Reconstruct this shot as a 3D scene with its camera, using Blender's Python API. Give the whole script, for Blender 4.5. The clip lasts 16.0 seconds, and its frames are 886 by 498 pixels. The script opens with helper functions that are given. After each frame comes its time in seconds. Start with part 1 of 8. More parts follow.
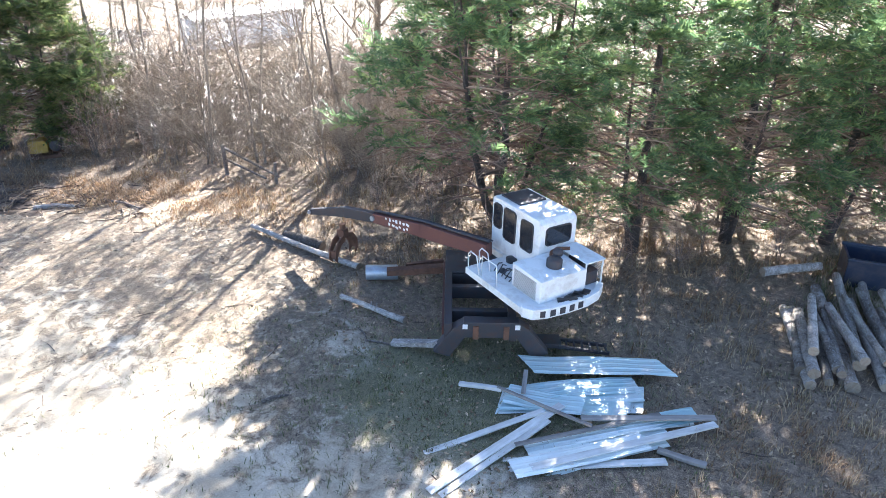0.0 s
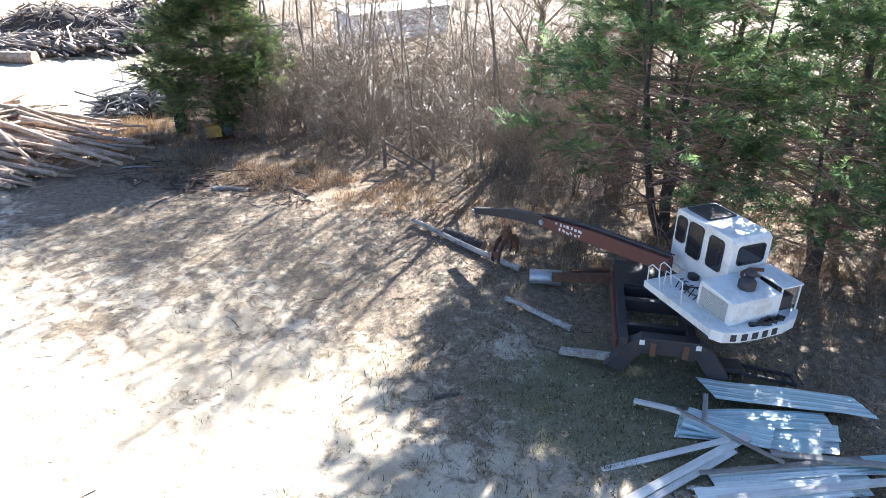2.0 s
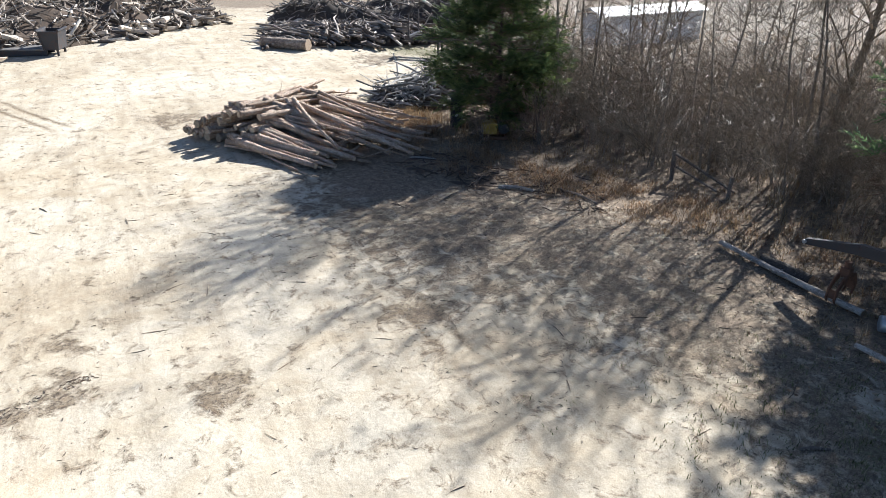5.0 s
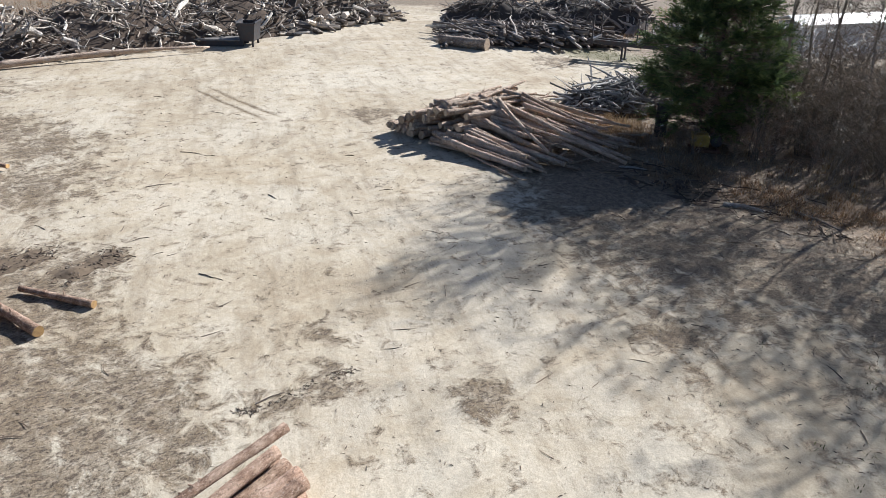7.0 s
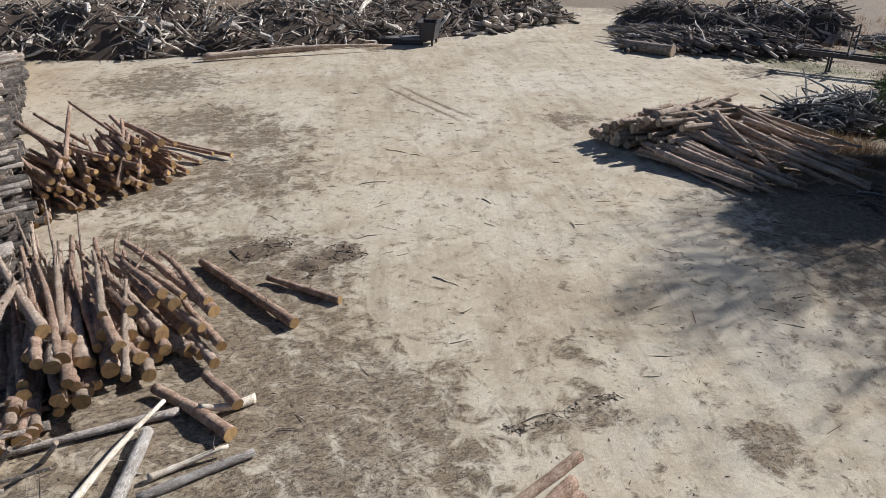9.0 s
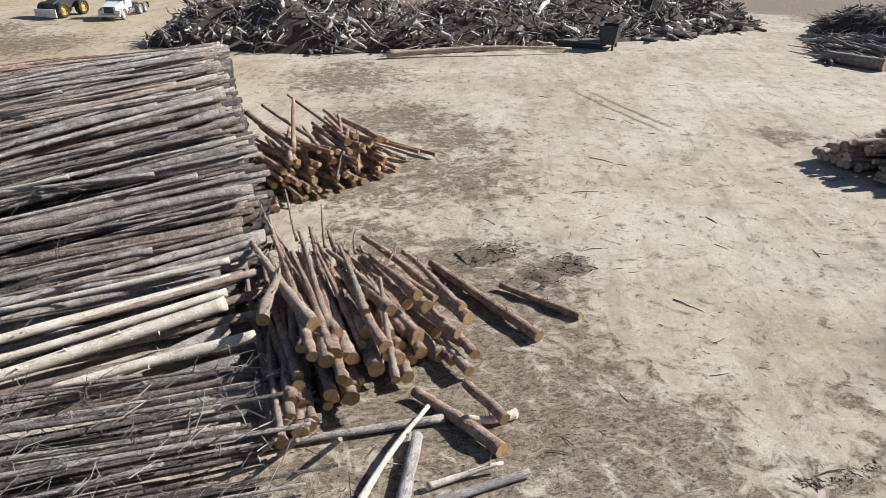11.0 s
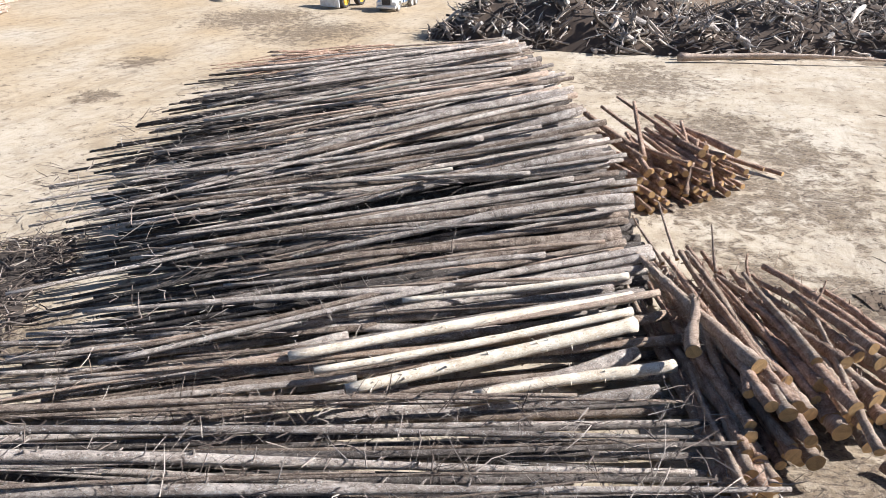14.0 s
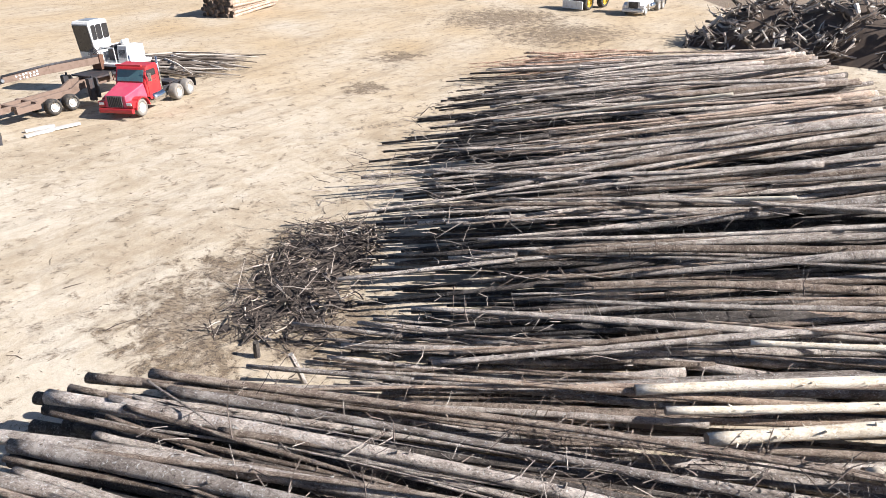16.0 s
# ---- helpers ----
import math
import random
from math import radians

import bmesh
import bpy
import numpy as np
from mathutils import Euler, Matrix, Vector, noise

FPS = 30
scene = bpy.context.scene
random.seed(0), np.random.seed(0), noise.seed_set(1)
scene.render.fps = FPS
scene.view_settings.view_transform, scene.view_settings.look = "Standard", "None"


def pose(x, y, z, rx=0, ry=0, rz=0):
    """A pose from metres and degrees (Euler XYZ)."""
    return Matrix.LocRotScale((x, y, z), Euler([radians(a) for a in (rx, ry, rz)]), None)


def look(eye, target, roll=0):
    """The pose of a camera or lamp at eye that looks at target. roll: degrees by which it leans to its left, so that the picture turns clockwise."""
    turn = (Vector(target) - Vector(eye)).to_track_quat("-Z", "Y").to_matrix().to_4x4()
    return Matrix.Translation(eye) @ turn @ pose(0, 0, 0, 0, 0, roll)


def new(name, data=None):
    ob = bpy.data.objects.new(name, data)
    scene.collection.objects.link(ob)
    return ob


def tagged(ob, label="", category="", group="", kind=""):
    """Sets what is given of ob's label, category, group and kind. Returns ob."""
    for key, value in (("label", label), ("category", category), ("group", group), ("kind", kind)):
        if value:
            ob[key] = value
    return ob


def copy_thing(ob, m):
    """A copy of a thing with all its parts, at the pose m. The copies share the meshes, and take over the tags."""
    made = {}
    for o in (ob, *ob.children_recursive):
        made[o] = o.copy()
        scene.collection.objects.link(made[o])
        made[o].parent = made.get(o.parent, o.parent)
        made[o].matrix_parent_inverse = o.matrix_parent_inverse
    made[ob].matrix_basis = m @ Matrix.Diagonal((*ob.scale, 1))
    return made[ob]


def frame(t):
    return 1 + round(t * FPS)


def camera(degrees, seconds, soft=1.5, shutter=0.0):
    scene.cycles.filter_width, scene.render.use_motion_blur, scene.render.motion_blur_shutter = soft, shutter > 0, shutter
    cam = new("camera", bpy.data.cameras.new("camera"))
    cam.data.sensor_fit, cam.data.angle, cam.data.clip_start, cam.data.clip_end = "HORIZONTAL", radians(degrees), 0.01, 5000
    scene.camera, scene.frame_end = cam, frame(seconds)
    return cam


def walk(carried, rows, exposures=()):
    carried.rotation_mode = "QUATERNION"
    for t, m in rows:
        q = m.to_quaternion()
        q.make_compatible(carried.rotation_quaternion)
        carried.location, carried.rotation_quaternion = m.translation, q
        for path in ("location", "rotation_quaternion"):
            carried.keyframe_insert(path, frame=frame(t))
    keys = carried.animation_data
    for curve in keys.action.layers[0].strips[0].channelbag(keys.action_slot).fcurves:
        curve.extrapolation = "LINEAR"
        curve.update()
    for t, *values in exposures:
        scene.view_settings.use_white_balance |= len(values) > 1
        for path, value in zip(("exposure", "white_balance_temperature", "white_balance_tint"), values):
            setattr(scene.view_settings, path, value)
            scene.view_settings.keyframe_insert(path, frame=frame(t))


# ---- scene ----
cam = camera(65.2, 16.0, 0.5)
METRES, EYE, TILT, LEAN, TURN = 31.08, 11.62, 0.0, 0.675, 0.0
EXPOSURES = [(0.0, 3.38, 5750, 11), (1.5, 3.0, 5750, 11), (3.0, 2.3, 5700, 10), (5.5, 1.2, 5650, 9), (7.0, 0.88, 5650, 10), (9.0, 0.42, 5750, 11), (11.5, 0.74, 5700, 11), (12.5, 0.95, 5700, 12), (16.0, 1.16, 5900, 14)]
ROWS = [
    (0.0, 0.0, 0.0, 0.0, 0.73, -26.41, -1.47),
    (0.5, -0.0104, 0.0009, 0.0009, 3.24, -26.52, -1.49),
    (1.0, -0.0244, 0.001, 0.0012, 5.69, -26.63, -1.47),
    (1.5, -0.0423, 0.0015, 0.0018, 8.18, -26.77, -1.43),
    (2.0, -0.0627, 0.0025, 0.0009, 10.67, -26.87, -1.32),
    (2.5, -0.0862, 0.0016, 0.0003, 13.17, -26.96, -1.29),
    (3.0, -0.1113, -0.0005, 0.0006, 15.67, -27.07, -1.15),
    (5.5, -0.2578, -0.0331, -0.0036, 28.4, -27.34, -1.21),
    (6.0, -0.2912, -0.045, -0.0053, 30.96, -27.41, -1.21),
    (6.5, -0.3249, -0.0582, -0.0061, 33.53, -27.47, -1.16),
    (7.0, -0.3581, -0.0718, -0.0066, 36.07, -27.5, -1.13),
    (7.5, -0.3896, -0.0872, -0.0075, 38.65, -27.57, -1.01),
    (8.0, -0.4205, -0.1033, -0.008, 41.22, -27.6, -0.9),
    (8.5, -0.4499, -0.1201, -0.0084, 43.78, -27.62, -0.79),
    (9.0, -0.4785, -0.1378, -0.0088, 46.34, -27.66, -0.68),
    (11.5, -0.6057, -0.2485, -0.0109, 59.31, -27.81, -0.36),
    (12.0, -0.63, -0.2756, -0.0132, 61.96, -27.85, -0.26),
    (12.5, -0.6535, -0.3034, -0.0151, 64.61, -27.89, -0.12),
    (13.0, -0.6769, -0.3309, -0.0174, 67.25, -27.9, -0.0),
    (13.5, -0.7001, -0.3586, -0.0195, 69.94, -27.92, 0.12),
    (14.0, -0.7208, -0.3876, -0.0211, 72.64, -27.92, 0.25),
    (14.5, -0.7395, -0.4182, -0.022, 75.42, -27.9, 0.4),
    (15.0, -0.7566, -0.4499, -0.0228, 79.04, -27.86, 0.62),
    (15.5, -0.7715, -0.4826, -0.0236, 83.71, -27.79, 0.87),
    (16.0, -0.7842, -0.5158, -0.0238, 88.4, -27.67, 1.07),
]
walk(cam, [(t, pose(0, 0, EYE, TILT, LEAN, TURN) @ pose(METRES * x, METRES * y, METRES * z, 90 + pitch, roll, yaw)) for t, x, y, z, yaw, pitch, roll in ROWS],
    exposures=EXPOSURES)

# ---- light ----
SUN_AZ, SUN_EL = 13.0, 33.0
world = bpy.data.worlds.new("world")
scene.world = world
world.use_nodes = True
wt = world.node_tree
sky = wt.nodes.new("ShaderNodeTexSky")
sky.sky_type, sky.sun_disc = "NISHITA", False
sky.air_density, sky.dust_density = 0.75, 0.8
sky.sun_elevation, sky.sun_rotation = radians(SUN_EL), radians(SUN_AZ)
wt.links.new(sky.outputs[0], wt.nodes["Background"].inputs[0])
wt.nodes["Background"].inputs[1].default_value = 0.05
sun_data = bpy.data.lights.new("sun", "SUN")
sun_data.energy, sun_data.angle, sun_data.color = 5.0, radians(0.55), (1.0, 0.93, 0.82)
sun = new("sun", sun_data)
SUN_WAY = Vector((math.sin(radians(SUN_AZ)) * math.cos(radians(SUN_EL)), math.cos(radians(SUN_AZ)) * math.cos(radians(SUN_EL)), math.sin(radians(SUN_EL))))
sun.matrix_basis = look(SUN_WAY * 80, (0, 0, 0))

# ---- tools ----
RNG = random.Random(7)


def uni(a, b):
    return RNG.uniform(a, b)


class Build:
    """Gathers vertices and faces of one mesh."""

    def __init__(self):
        self.v, self.f, self.m = [], [], []

    def add(self, verts, faces, mi=0):
        n = len(self.v)
        self.v.extend([tuple(p) for p in verts])
        for f in faces:
            self.f.append(tuple(i + n for i in f))
            self.m.append(mi)

    def tube(self, pts, radii, n=8, mi=0, cap_mi=None, caps=True, flat=1.0, rough=0.0):
        pts = [Vector(p) for p in pts]
        rings, up, verts = len(pts), None, []
        for i, p in enumerate(pts):
            d = (pts[min(i + 1, rings - 1)] - pts[max(i - 1, 0)]).normalized()
            if up is None:
                up = Vector((0, 0, 1)) if abs(d.z) < 0.9 else Vector((1, 0, 0))
            side = d.cross(up).normalized()
            up = side.cross(d).normalized()
            for k in range(n):
                a = 2 * math.pi * k / n
                r = radii[i] * (1 + (uni(-rough, rough) if rough else 0))
                verts.append(p + side * (math.cos(a) * r) + up * (math.sin(a) * r * flat))
        faces = [(i * n + k, i * n + (k + 1) % n, (i + 1) * n + (k + 1) % n, (i + 1) * n + k) for i in range(rings - 1) for k in range(n)]
        self.add(verts, faces, mi)
        if caps:
            c = mi if cap_mi is None else cap_mi
            base = len(self.v) - rings * n
            self.f.append(tuple(base + k for k in reversed(range(n))))
            self.f.append(tuple(base + (rings - 1) * n + k for k in range(n)))
            self.m.extend([c, c])

    def box(self, size, at=(0, 0, 0), m=None, mi=0, taper=(1, 1)):
        x, y, z = size[0] / 2, size[1] / 2, size[2] / 2
        vs = [Vector((sx * x * (taper[0] if sz > 0 else 1), sy * y * (taper[1] if sz > 0 else 1), sz * z)) for sz in (-1, 1) for sx, sy in ((-1, -1), (1, -1), (1, 1), (-1, 1))]
        m = m or Matrix.Identity(4)
        off = Vector(at)
        self.add([m @ (p + off) for p in vs], [(3, 2, 1, 0), (4, 5, 6, 7), (0, 1, 5, 4), (1, 2, 6, 5), (2, 3, 7, 6), (3, 0, 4, 7)], mi)

    def prism(self, outline, depth, m=None, mi=0):
        """An outline in x, z, run along y from -depth/2 to depth/2."""
        m = m or Matrix.Identity(4)
        n = len(outline)
        vs = [m @ Vector((x, s * depth / 2, z)) for s in (-1, 1) for x, z in outline]
        self.add(vs, [tuple(range(n)), tuple(reversed(range(n, 2 * n)))] + [(i, i + n, (i + 1) % n + n, (i + 1) % n) for i in range(n)], mi)

    def lathe(self, profile, n=20, m=None, mi=0):
        """A profile of (radius, z), turned round z."""
        m = m or Matrix.Identity(4)
        vs = [m @ Vector((r * math.cos(2 * math.pi * k / n), r * math.sin(2 * math.pi * k / n), z)) for r, z in profile for k in range(n)]
        fs = [(i * n + k, i * n + (k + 1) % n, (i + 1) * n + (k + 1) % n, (i + 1) * n + k) for i in range(len(profile) - 1) for k in range(n)]
        fs += [tuple(reversed(range(n))), tuple((len(profile) - 1) * n + k for k in range(n))]
        self.add(vs, fs, mi)

    def mesh(self, name, mats, smooth=False, bevel=0.0):
        me = bpy.data.meshes.new(name)
        me.from_pydata(self.v, [], self.f)
        for mt in mats if isinstance(mats, (list, tuple)) else [mats]:
            me.materials.append(mt)
        me.polygons.foreach_set("material_index", self.m)
        if bevel:
            b = bmesh.new()
            b.from_mesh(me)
            bmesh.ops.recalc_face_normals(b, faces=b.faces)
            sharp = [e for e in b.edges if len(e.link_faces) == 2 and e.calc_face_angle(0) > 0.5]
            bmesh.ops.bevel(b, geom=sharp, offset=bevel, segments=2, affect="EDGES", profile=0.6, clamp_overlap=True)
            b.to_mesh(me)
            b.free()
        me.polygons.foreach_set("use_smooth", [smooth] * len(me.polygons))
        me.update()
        return me


def part(name, b, mats, parent, label="", smooth=False, bevel=0.0):
    ob = new(name, b.mesh(name, mats, smooth, bevel))
    ob.parent = parent
    if label:
        ob["label"] = label
    return ob


def thing(name, label, category, m=None, group="", kind=""):
    ob = new(name)
    ob.empty_display_size = 0.2
    if m is not None:
        ob.matrix_basis = m
    return tagged(ob, label, category, group, kind)


def solid(name, b, mats, label, category, m=None, group="", kind="", smooth=False, bevel=0.0):
    ob = new(name, b.mesh(name, mats, smooth, bevel))
    if m is not None:
        ob.matrix_basis = m
    return tagged(ob, label, category, group, kind)


class Kind:
    """A thing that is built once and then copied."""

    def __init__(self, ob):
        self.ob, self.used = ob, False

    def put(self, m, group=""):
        if self.used:
            ob = copy_thing(self.ob, m)
        else:
            ob, self.used = self.ob, True
            ob.matrix_basis = m
        if group:
            ob["group"] = group
        return ob


def along(p, q, roll=0.0, sl=1.0, sr=1.0):
    """The pose whose x axis runs from p towards q."""
    d = (Vector(q) - Vector(p)).normalized()
    r = d.to_track_quat("X", "Z").to_matrix().to_4x4()
    return Matrix.Translation(p) @ r @ pose(0, 0, 0, roll, 0, 0) @ Matrix.Diagonal((sl, sr, sr, 1))


def lerp(x, table):
    return float(np.interp(x, [a for a, _ in table], [b for _, b in table]))


# ---- materials ----
def shader(name, rough=0.85, metal=0.0):
    mt = bpy.data.materials.new(name)
    mt.use_nodes = True
    nt = mt.node_tree
    b = nt.nodes["Principled BSDF"]
    b.inputs["Roughness"].default_value, b.inputs["Metallic"].default_value = rough, metal
    return mt, nt, b


def node(nt, kind, **sets):
    n = nt.nodes.new(kind)
    for k, v in sets.items():
        n.inputs[k].default_value = v
    return n


def noise_tex(nt, vec, scale, detail=6.0, rough=0.6, dist=0.0):
    n = node(nt, "ShaderNodeTexNoise", Scale=scale, Detail=detail, Roughness=rough, Distortion=dist)
    nt.links.new(vec, n.inputs["Vector"])
    return n.outputs["Fac"]


def ramp(nt, fac, stops):
    r = nt.nodes.new("ShaderNodeValToRGB")
    e = r.color_ramp.elements
    while len(e) < len(stops):
        e.new(0.5)
    for i, (p, c) in enumerate(stops):
        e[i].position = p
        e[i].color = (*c, 1) if isinstance(c, (tuple, list)) else (c, c, c, 1)
    nt.links.new(fac, r.inputs[0])
    return r.outputs[0]


def mix(nt, fac, a, b, mode="MIX"):
    m = nt.nodes.new("ShaderNodeMix")
    m.data_type, m.blend_type = "RGBA", mode
    for sock, val in ((m.inputs[0], fac), (m.inputs[6], a), (m.inputs[7], b)):
        if isinstance(val, (int, float)):
            sock.default_value = val
        elif isinstance(val, tuple):
            sock.default_value = (*val, 1)
        else:
            nt.links.new(val, sock)
    return m.outputs[2]


def maths(nt, op, a, b=0.0, clamp=False):
    m = nt.nodes.new("ShaderNodeMath")
    m.operation, m.use_clamp = op, clamp
    for sock, val in ((m.inputs[0], a), (m.inputs[1], b)):
        if isinstance(val, (int, float)):
            sock.default_value = val
        else:
            nt.links.new(val, sock)
    return m.outputs[0]


def bump(nt, bsdf, height, strength=0.5, dist=0.02):
    b = node(nt, "ShaderNodeBump", Strength=strength, Distance=dist)
    nt.links.new(height, b.inputs["Height"])
    nt.links.new(b.outputs[0], bsdf.inputs["Normal"])


def coords(nt, which="Object", stretch=None):
    c = nt.nodes.new("ShaderNodeTexCoord").outputs[which]
    if stretch:
        mp = nt.nodes.new("ShaderNodeMapping")
        mp.inputs["Scale"].default_value = stretch
        nt.links.new(c, mp.inputs[0])
        return mp.outputs[0]
    return c


def bark(name, dark, mid, light, tint_dark, tint_light, relief=0.9, stretch=(0.36, 1.0, 1.0), island=False):
    """Bark: plates along the stem, tinted from one stem to the next."""
    mt, nt, b = shader(name, 0.95)
    v = coords(nt, "Object", stretch)
    ridge = noise_tex(nt, v, 21.0, 8.0, 0.74, 0.6)
    flake = noise_tex(nt, coords(nt, "Object", tuple(min(1.0, k * 2.6) for k in stretch)), 30.0, 6.0, 0.75, 0.8)
    n2 = noise_tex(nt, coords(nt), 1.8, 6.0, 0.65, 0.4)
    n1 = maths(nt, "ADD", maths(nt, "MULTIPLY", ridge, 0.55), maths(nt, "MULTIPLY", flake, 0.45))
    tone = maths(nt, "ADD", maths(nt, "MULTIPLY", n1, 0.7), maths(nt, "MULTIPLY", n2, 0.3))
    c = ramp(nt, tone, [(0.37, dark), (0.485, mid), (0.62, light)])
    rnd = nt.nodes.new("ShaderNodeNewGeometry").outputs["Random Per Island"] if island else nt.nodes.new("ShaderNodeObjectInfo").outputs["Random"]
    c = mix(nt, 1.0, c, ramp(nt, rnd, [(0.0, tint_dark), (1.0, tint_light)]), "MULTIPLY")
    c = mix(nt, maths(nt, "MULTIPLY", ramp(nt, n2, [(0.5, 0.0), (0.75, 1.0)]), 0.35), c, light)
    # loose flakes: pale where the bark has lifted, dark where it has gone
    flat = tuple(min(1.0, k * 3.4) for k in stretch)
    lifted = ramp(nt, noise_tex(nt, coords(nt, "Object", flat), 15.0, 5.0, 0.7, 0.6), [(0.575, 0.0), (0.62, 1.0)])
    gone = ramp(nt, noise_tex(nt, coords(nt, "Object", flat), 11.0, 5.0, 0.7, 1.2), [(0.57, 0.0), (0.63, 1.0)])
    c = mix(nt, maths(nt, "MULTIPLY", gone, 0.65), c, dark)
    c = mix(nt, maths(nt, "MULTIPLY", lifted, 0.65), c, tuple(min(0.85, k * 1.2) for k in light))
    n1 = maths(nt, "ADD", n1, maths(nt, "MULTIPLY", maths(nt, "SUBTRACT", lifted, gone), 0.15))
    nt.links.new(c, b.inputs["Base Color"])
    bump(nt, b, n1, relief, 0.12)
    return mt


def plain(name, colour, rough=0.6, metal=0.0, wear=(0.1, 0.08, 0.06), amount=0.35, scale=3.0, grain=30.0, relief=0.15):
    """A painted or bare surface with grime and fine grain."""
    mt, nt, b = shader(name, rough, metal)
    o = coords(nt)
    n1, n2 = noise_tex(nt, o, scale, 8.0, 0.65, 0.4), noise_tex(nt, o, grain, 4.0)
    dirt = maths(nt, "MULTIPLY", ramp(nt, n1, [(0.48, 0.0), (0.72, 1.0)]), amount)
    c = mix(nt, dirt, colour, wear)
    c = mix(nt, 0.25, c, ramp(nt, n2, [(0.3, 0.75), (0.7, 1.1)]), "MULTIPLY")
    nt.links.new(c, b.inputs["Base Color"])
    nt.links.new(maths(nt, "ADD", maths(nt, "MULTIPLY", dirt, 0.4), rough, True), b.inputs["Roughness"])
    bump(nt, b, n2, relief, 0.004)
    return mt


def wood(name, dark, light, rough=0.85, scale=7.0, stretch=(0.12, 1.0, 1.0)):
    mt, nt, b = shader(name, rough)
    v = coords(nt, "Object", stretch)
    n1 = noise_tex(nt, v, scale, 8.0, 0.65)
    n2 = noise_tex(nt, coords(nt), 1.7, 3.0)
    c = ramp(nt, maths(nt, "ADD", maths(nt, "MULTIPLY", n1, 0.6), maths(nt, "MULTIPLY", n2, 0.4)), [(0.3, dark), (0.62, light)])
    rnd = nt.nodes.new("ShaderNodeObjectInfo").outputs["Random"]
    c = mix(nt, 1.0, c, ramp(nt, rnd, [(0.0, 0.75), (1.0, 1.15)]), "MULTIPLY")
    nt.links.new(c, b.inputs["Base Color"])
    bump(nt, b, n1, 0.4, 0.01)
    return mt


def cut_wood(name, pith, rim):
    """A sawn end with rings round the stem's axis."""
    mt, nt, b = shader(name, 0.8)
    o = coords(nt, "Object", (0.0, 1.0, 1.0))
    w = node(nt, "ShaderNodeTexWave", Scale=9.0, Distortion=1.2, Detail=3.0)
    w.wave_type, w.rings_direction = "RINGS", "X"
    nt.links.new(o, w.inputs["Vector"])
    n = noise_tex(nt, coords(nt), 6.0)
    c = mix(nt, w.outputs["Fac"], rim, pith)
    c = mix(nt, maths(nt, "MULTIPLY", ramp(nt, n, [(0.45, 0.0), (0.7, 1.0)]), 0.5), c, (0.2, 0.12, 0.06))
    rnd = nt.nodes.new("ShaderNodeObjectInfo").outputs["Random"]
    c = mix(nt, 1.0, c, ramp(nt, rnd, [(0.0, 0.55), (1.0, 1.1)]), "MULTIPLY")
    nt.links.new(c, b.inputs["Base Color"])
    return mt


def scattered(name, stops, rough=0.9, through_light=0.0):
    """Many small pieces of one mesh, each with its own tint."""
    mt, nt, b = shader(name, rough)
    r = nt.nodes.new("ShaderNodeNewGeometry").outputs["Random Per Island"]
    n = noise_tex(nt, coords(nt), 0.6, 3.0)
    c = ramp(nt, r, stops)
    c = mix(nt, 0.5, c, ramp(nt, n, [(0.35, 0.6), (0.65, 1.25)]), "MULTIPLY")
    nt.links.new(c, b.inputs["Base Color"])
    if through_light:
        t = nt.nodes.new("ShaderNodeBsdfTranslucent")
        nt.links.new(c, t.inputs[0])
        ms = nt.nodes.new("ShaderNodeMixShader")
        ms.inputs[0].default_value = through_light
        nt.links.new(b.outputs[0], ms.inputs[1])
        nt.links.new(t.outputs[0], ms.inputs[2])
        nt.links.new(ms.outputs[0], nt.nodes["Material Output"].inputs[0])
    return mt


BARK_GREY = bark("bark_grey", (0.055, 0.045, 0.038), (0.38, 0.33, 0.285), (0.82, 0.755, 0.68), (0.5, 0.47, 0.45), (1.3, 1.25, 1.2))
# bark of the lower logs, darkened to stand for shade in the gaps
BARK_SHADED = bark("bark_shaded", (0.022, 0.019, 0.017), (0.095, 0.083, 0.073), (0.27, 0.245, 0.22), (0.45, 0.42, 0.4), (1.2, 1.12, 1.06), 0.9, (1.0, 0.36, 1.0), True)
BARK_DULL = bark("bark_dull", (0.04, 0.03, 0.023), (0.24, 0.187, 0.148), (0.6, 0.52, 0.43), (0.6, 0.55, 0.5), (1.15, 1.1, 1.05))
BARK_BROWN = bark("bark_brown", (0.08, 0.05, 0.035), (0.35, 0.24, 0.175), (0.72, 0.57, 0.45), (0.85, 0.78, 0.72), (1.3, 1.18, 1.1))
BARK_TAN = bark("bark_tan", (0.15, 0.11, 0.085), (0.5, 0.405, 0.32), (0.76, 0.665, 0.55), (0.7, 0.62, 0.55), (1.1, 1.0, 0.95))
BARK_DARK = bark("bark_dark", (0.03, 0.025, 0.022), (0.085, 0.07, 0.06), (0.17, 0.15, 0.13), (0.7, 0.7, 0.7), (1.1, 1.1, 1.1))
BARK_TREE = bark("bark_tree", (0.06, 0.05, 0.045), (0.17, 0.14, 0.12), (0.33, 0.29, 0.25), (0.7, 0.68, 0.66), (1.1, 1.08, 1.05))
PEELED = bark("peeled_wood", (0.3, 0.22, 0.14), (0.62, 0.54, 0.42), (0.84, 0.78, 0.67), (0.9, 0.88, 0.84), (1.1, 1.08, 1.05), 0.35, (0.2, 1.0, 1.0))
WEATHERED = bark("weathered_wood", (0.1, 0.09, 0.08), (0.33, 0.3, 0.27), (0.6, 0.56, 0.51), (0.8, 0.78, 0.76), (1.1, 1.08, 1.05), 0.5, (0.16, 1.0, 1.0))
CUT_FRESH = cut_wood("cut_fresh", (0.62, 0.4, 0.17), (0.5, 0.3, 0.12))
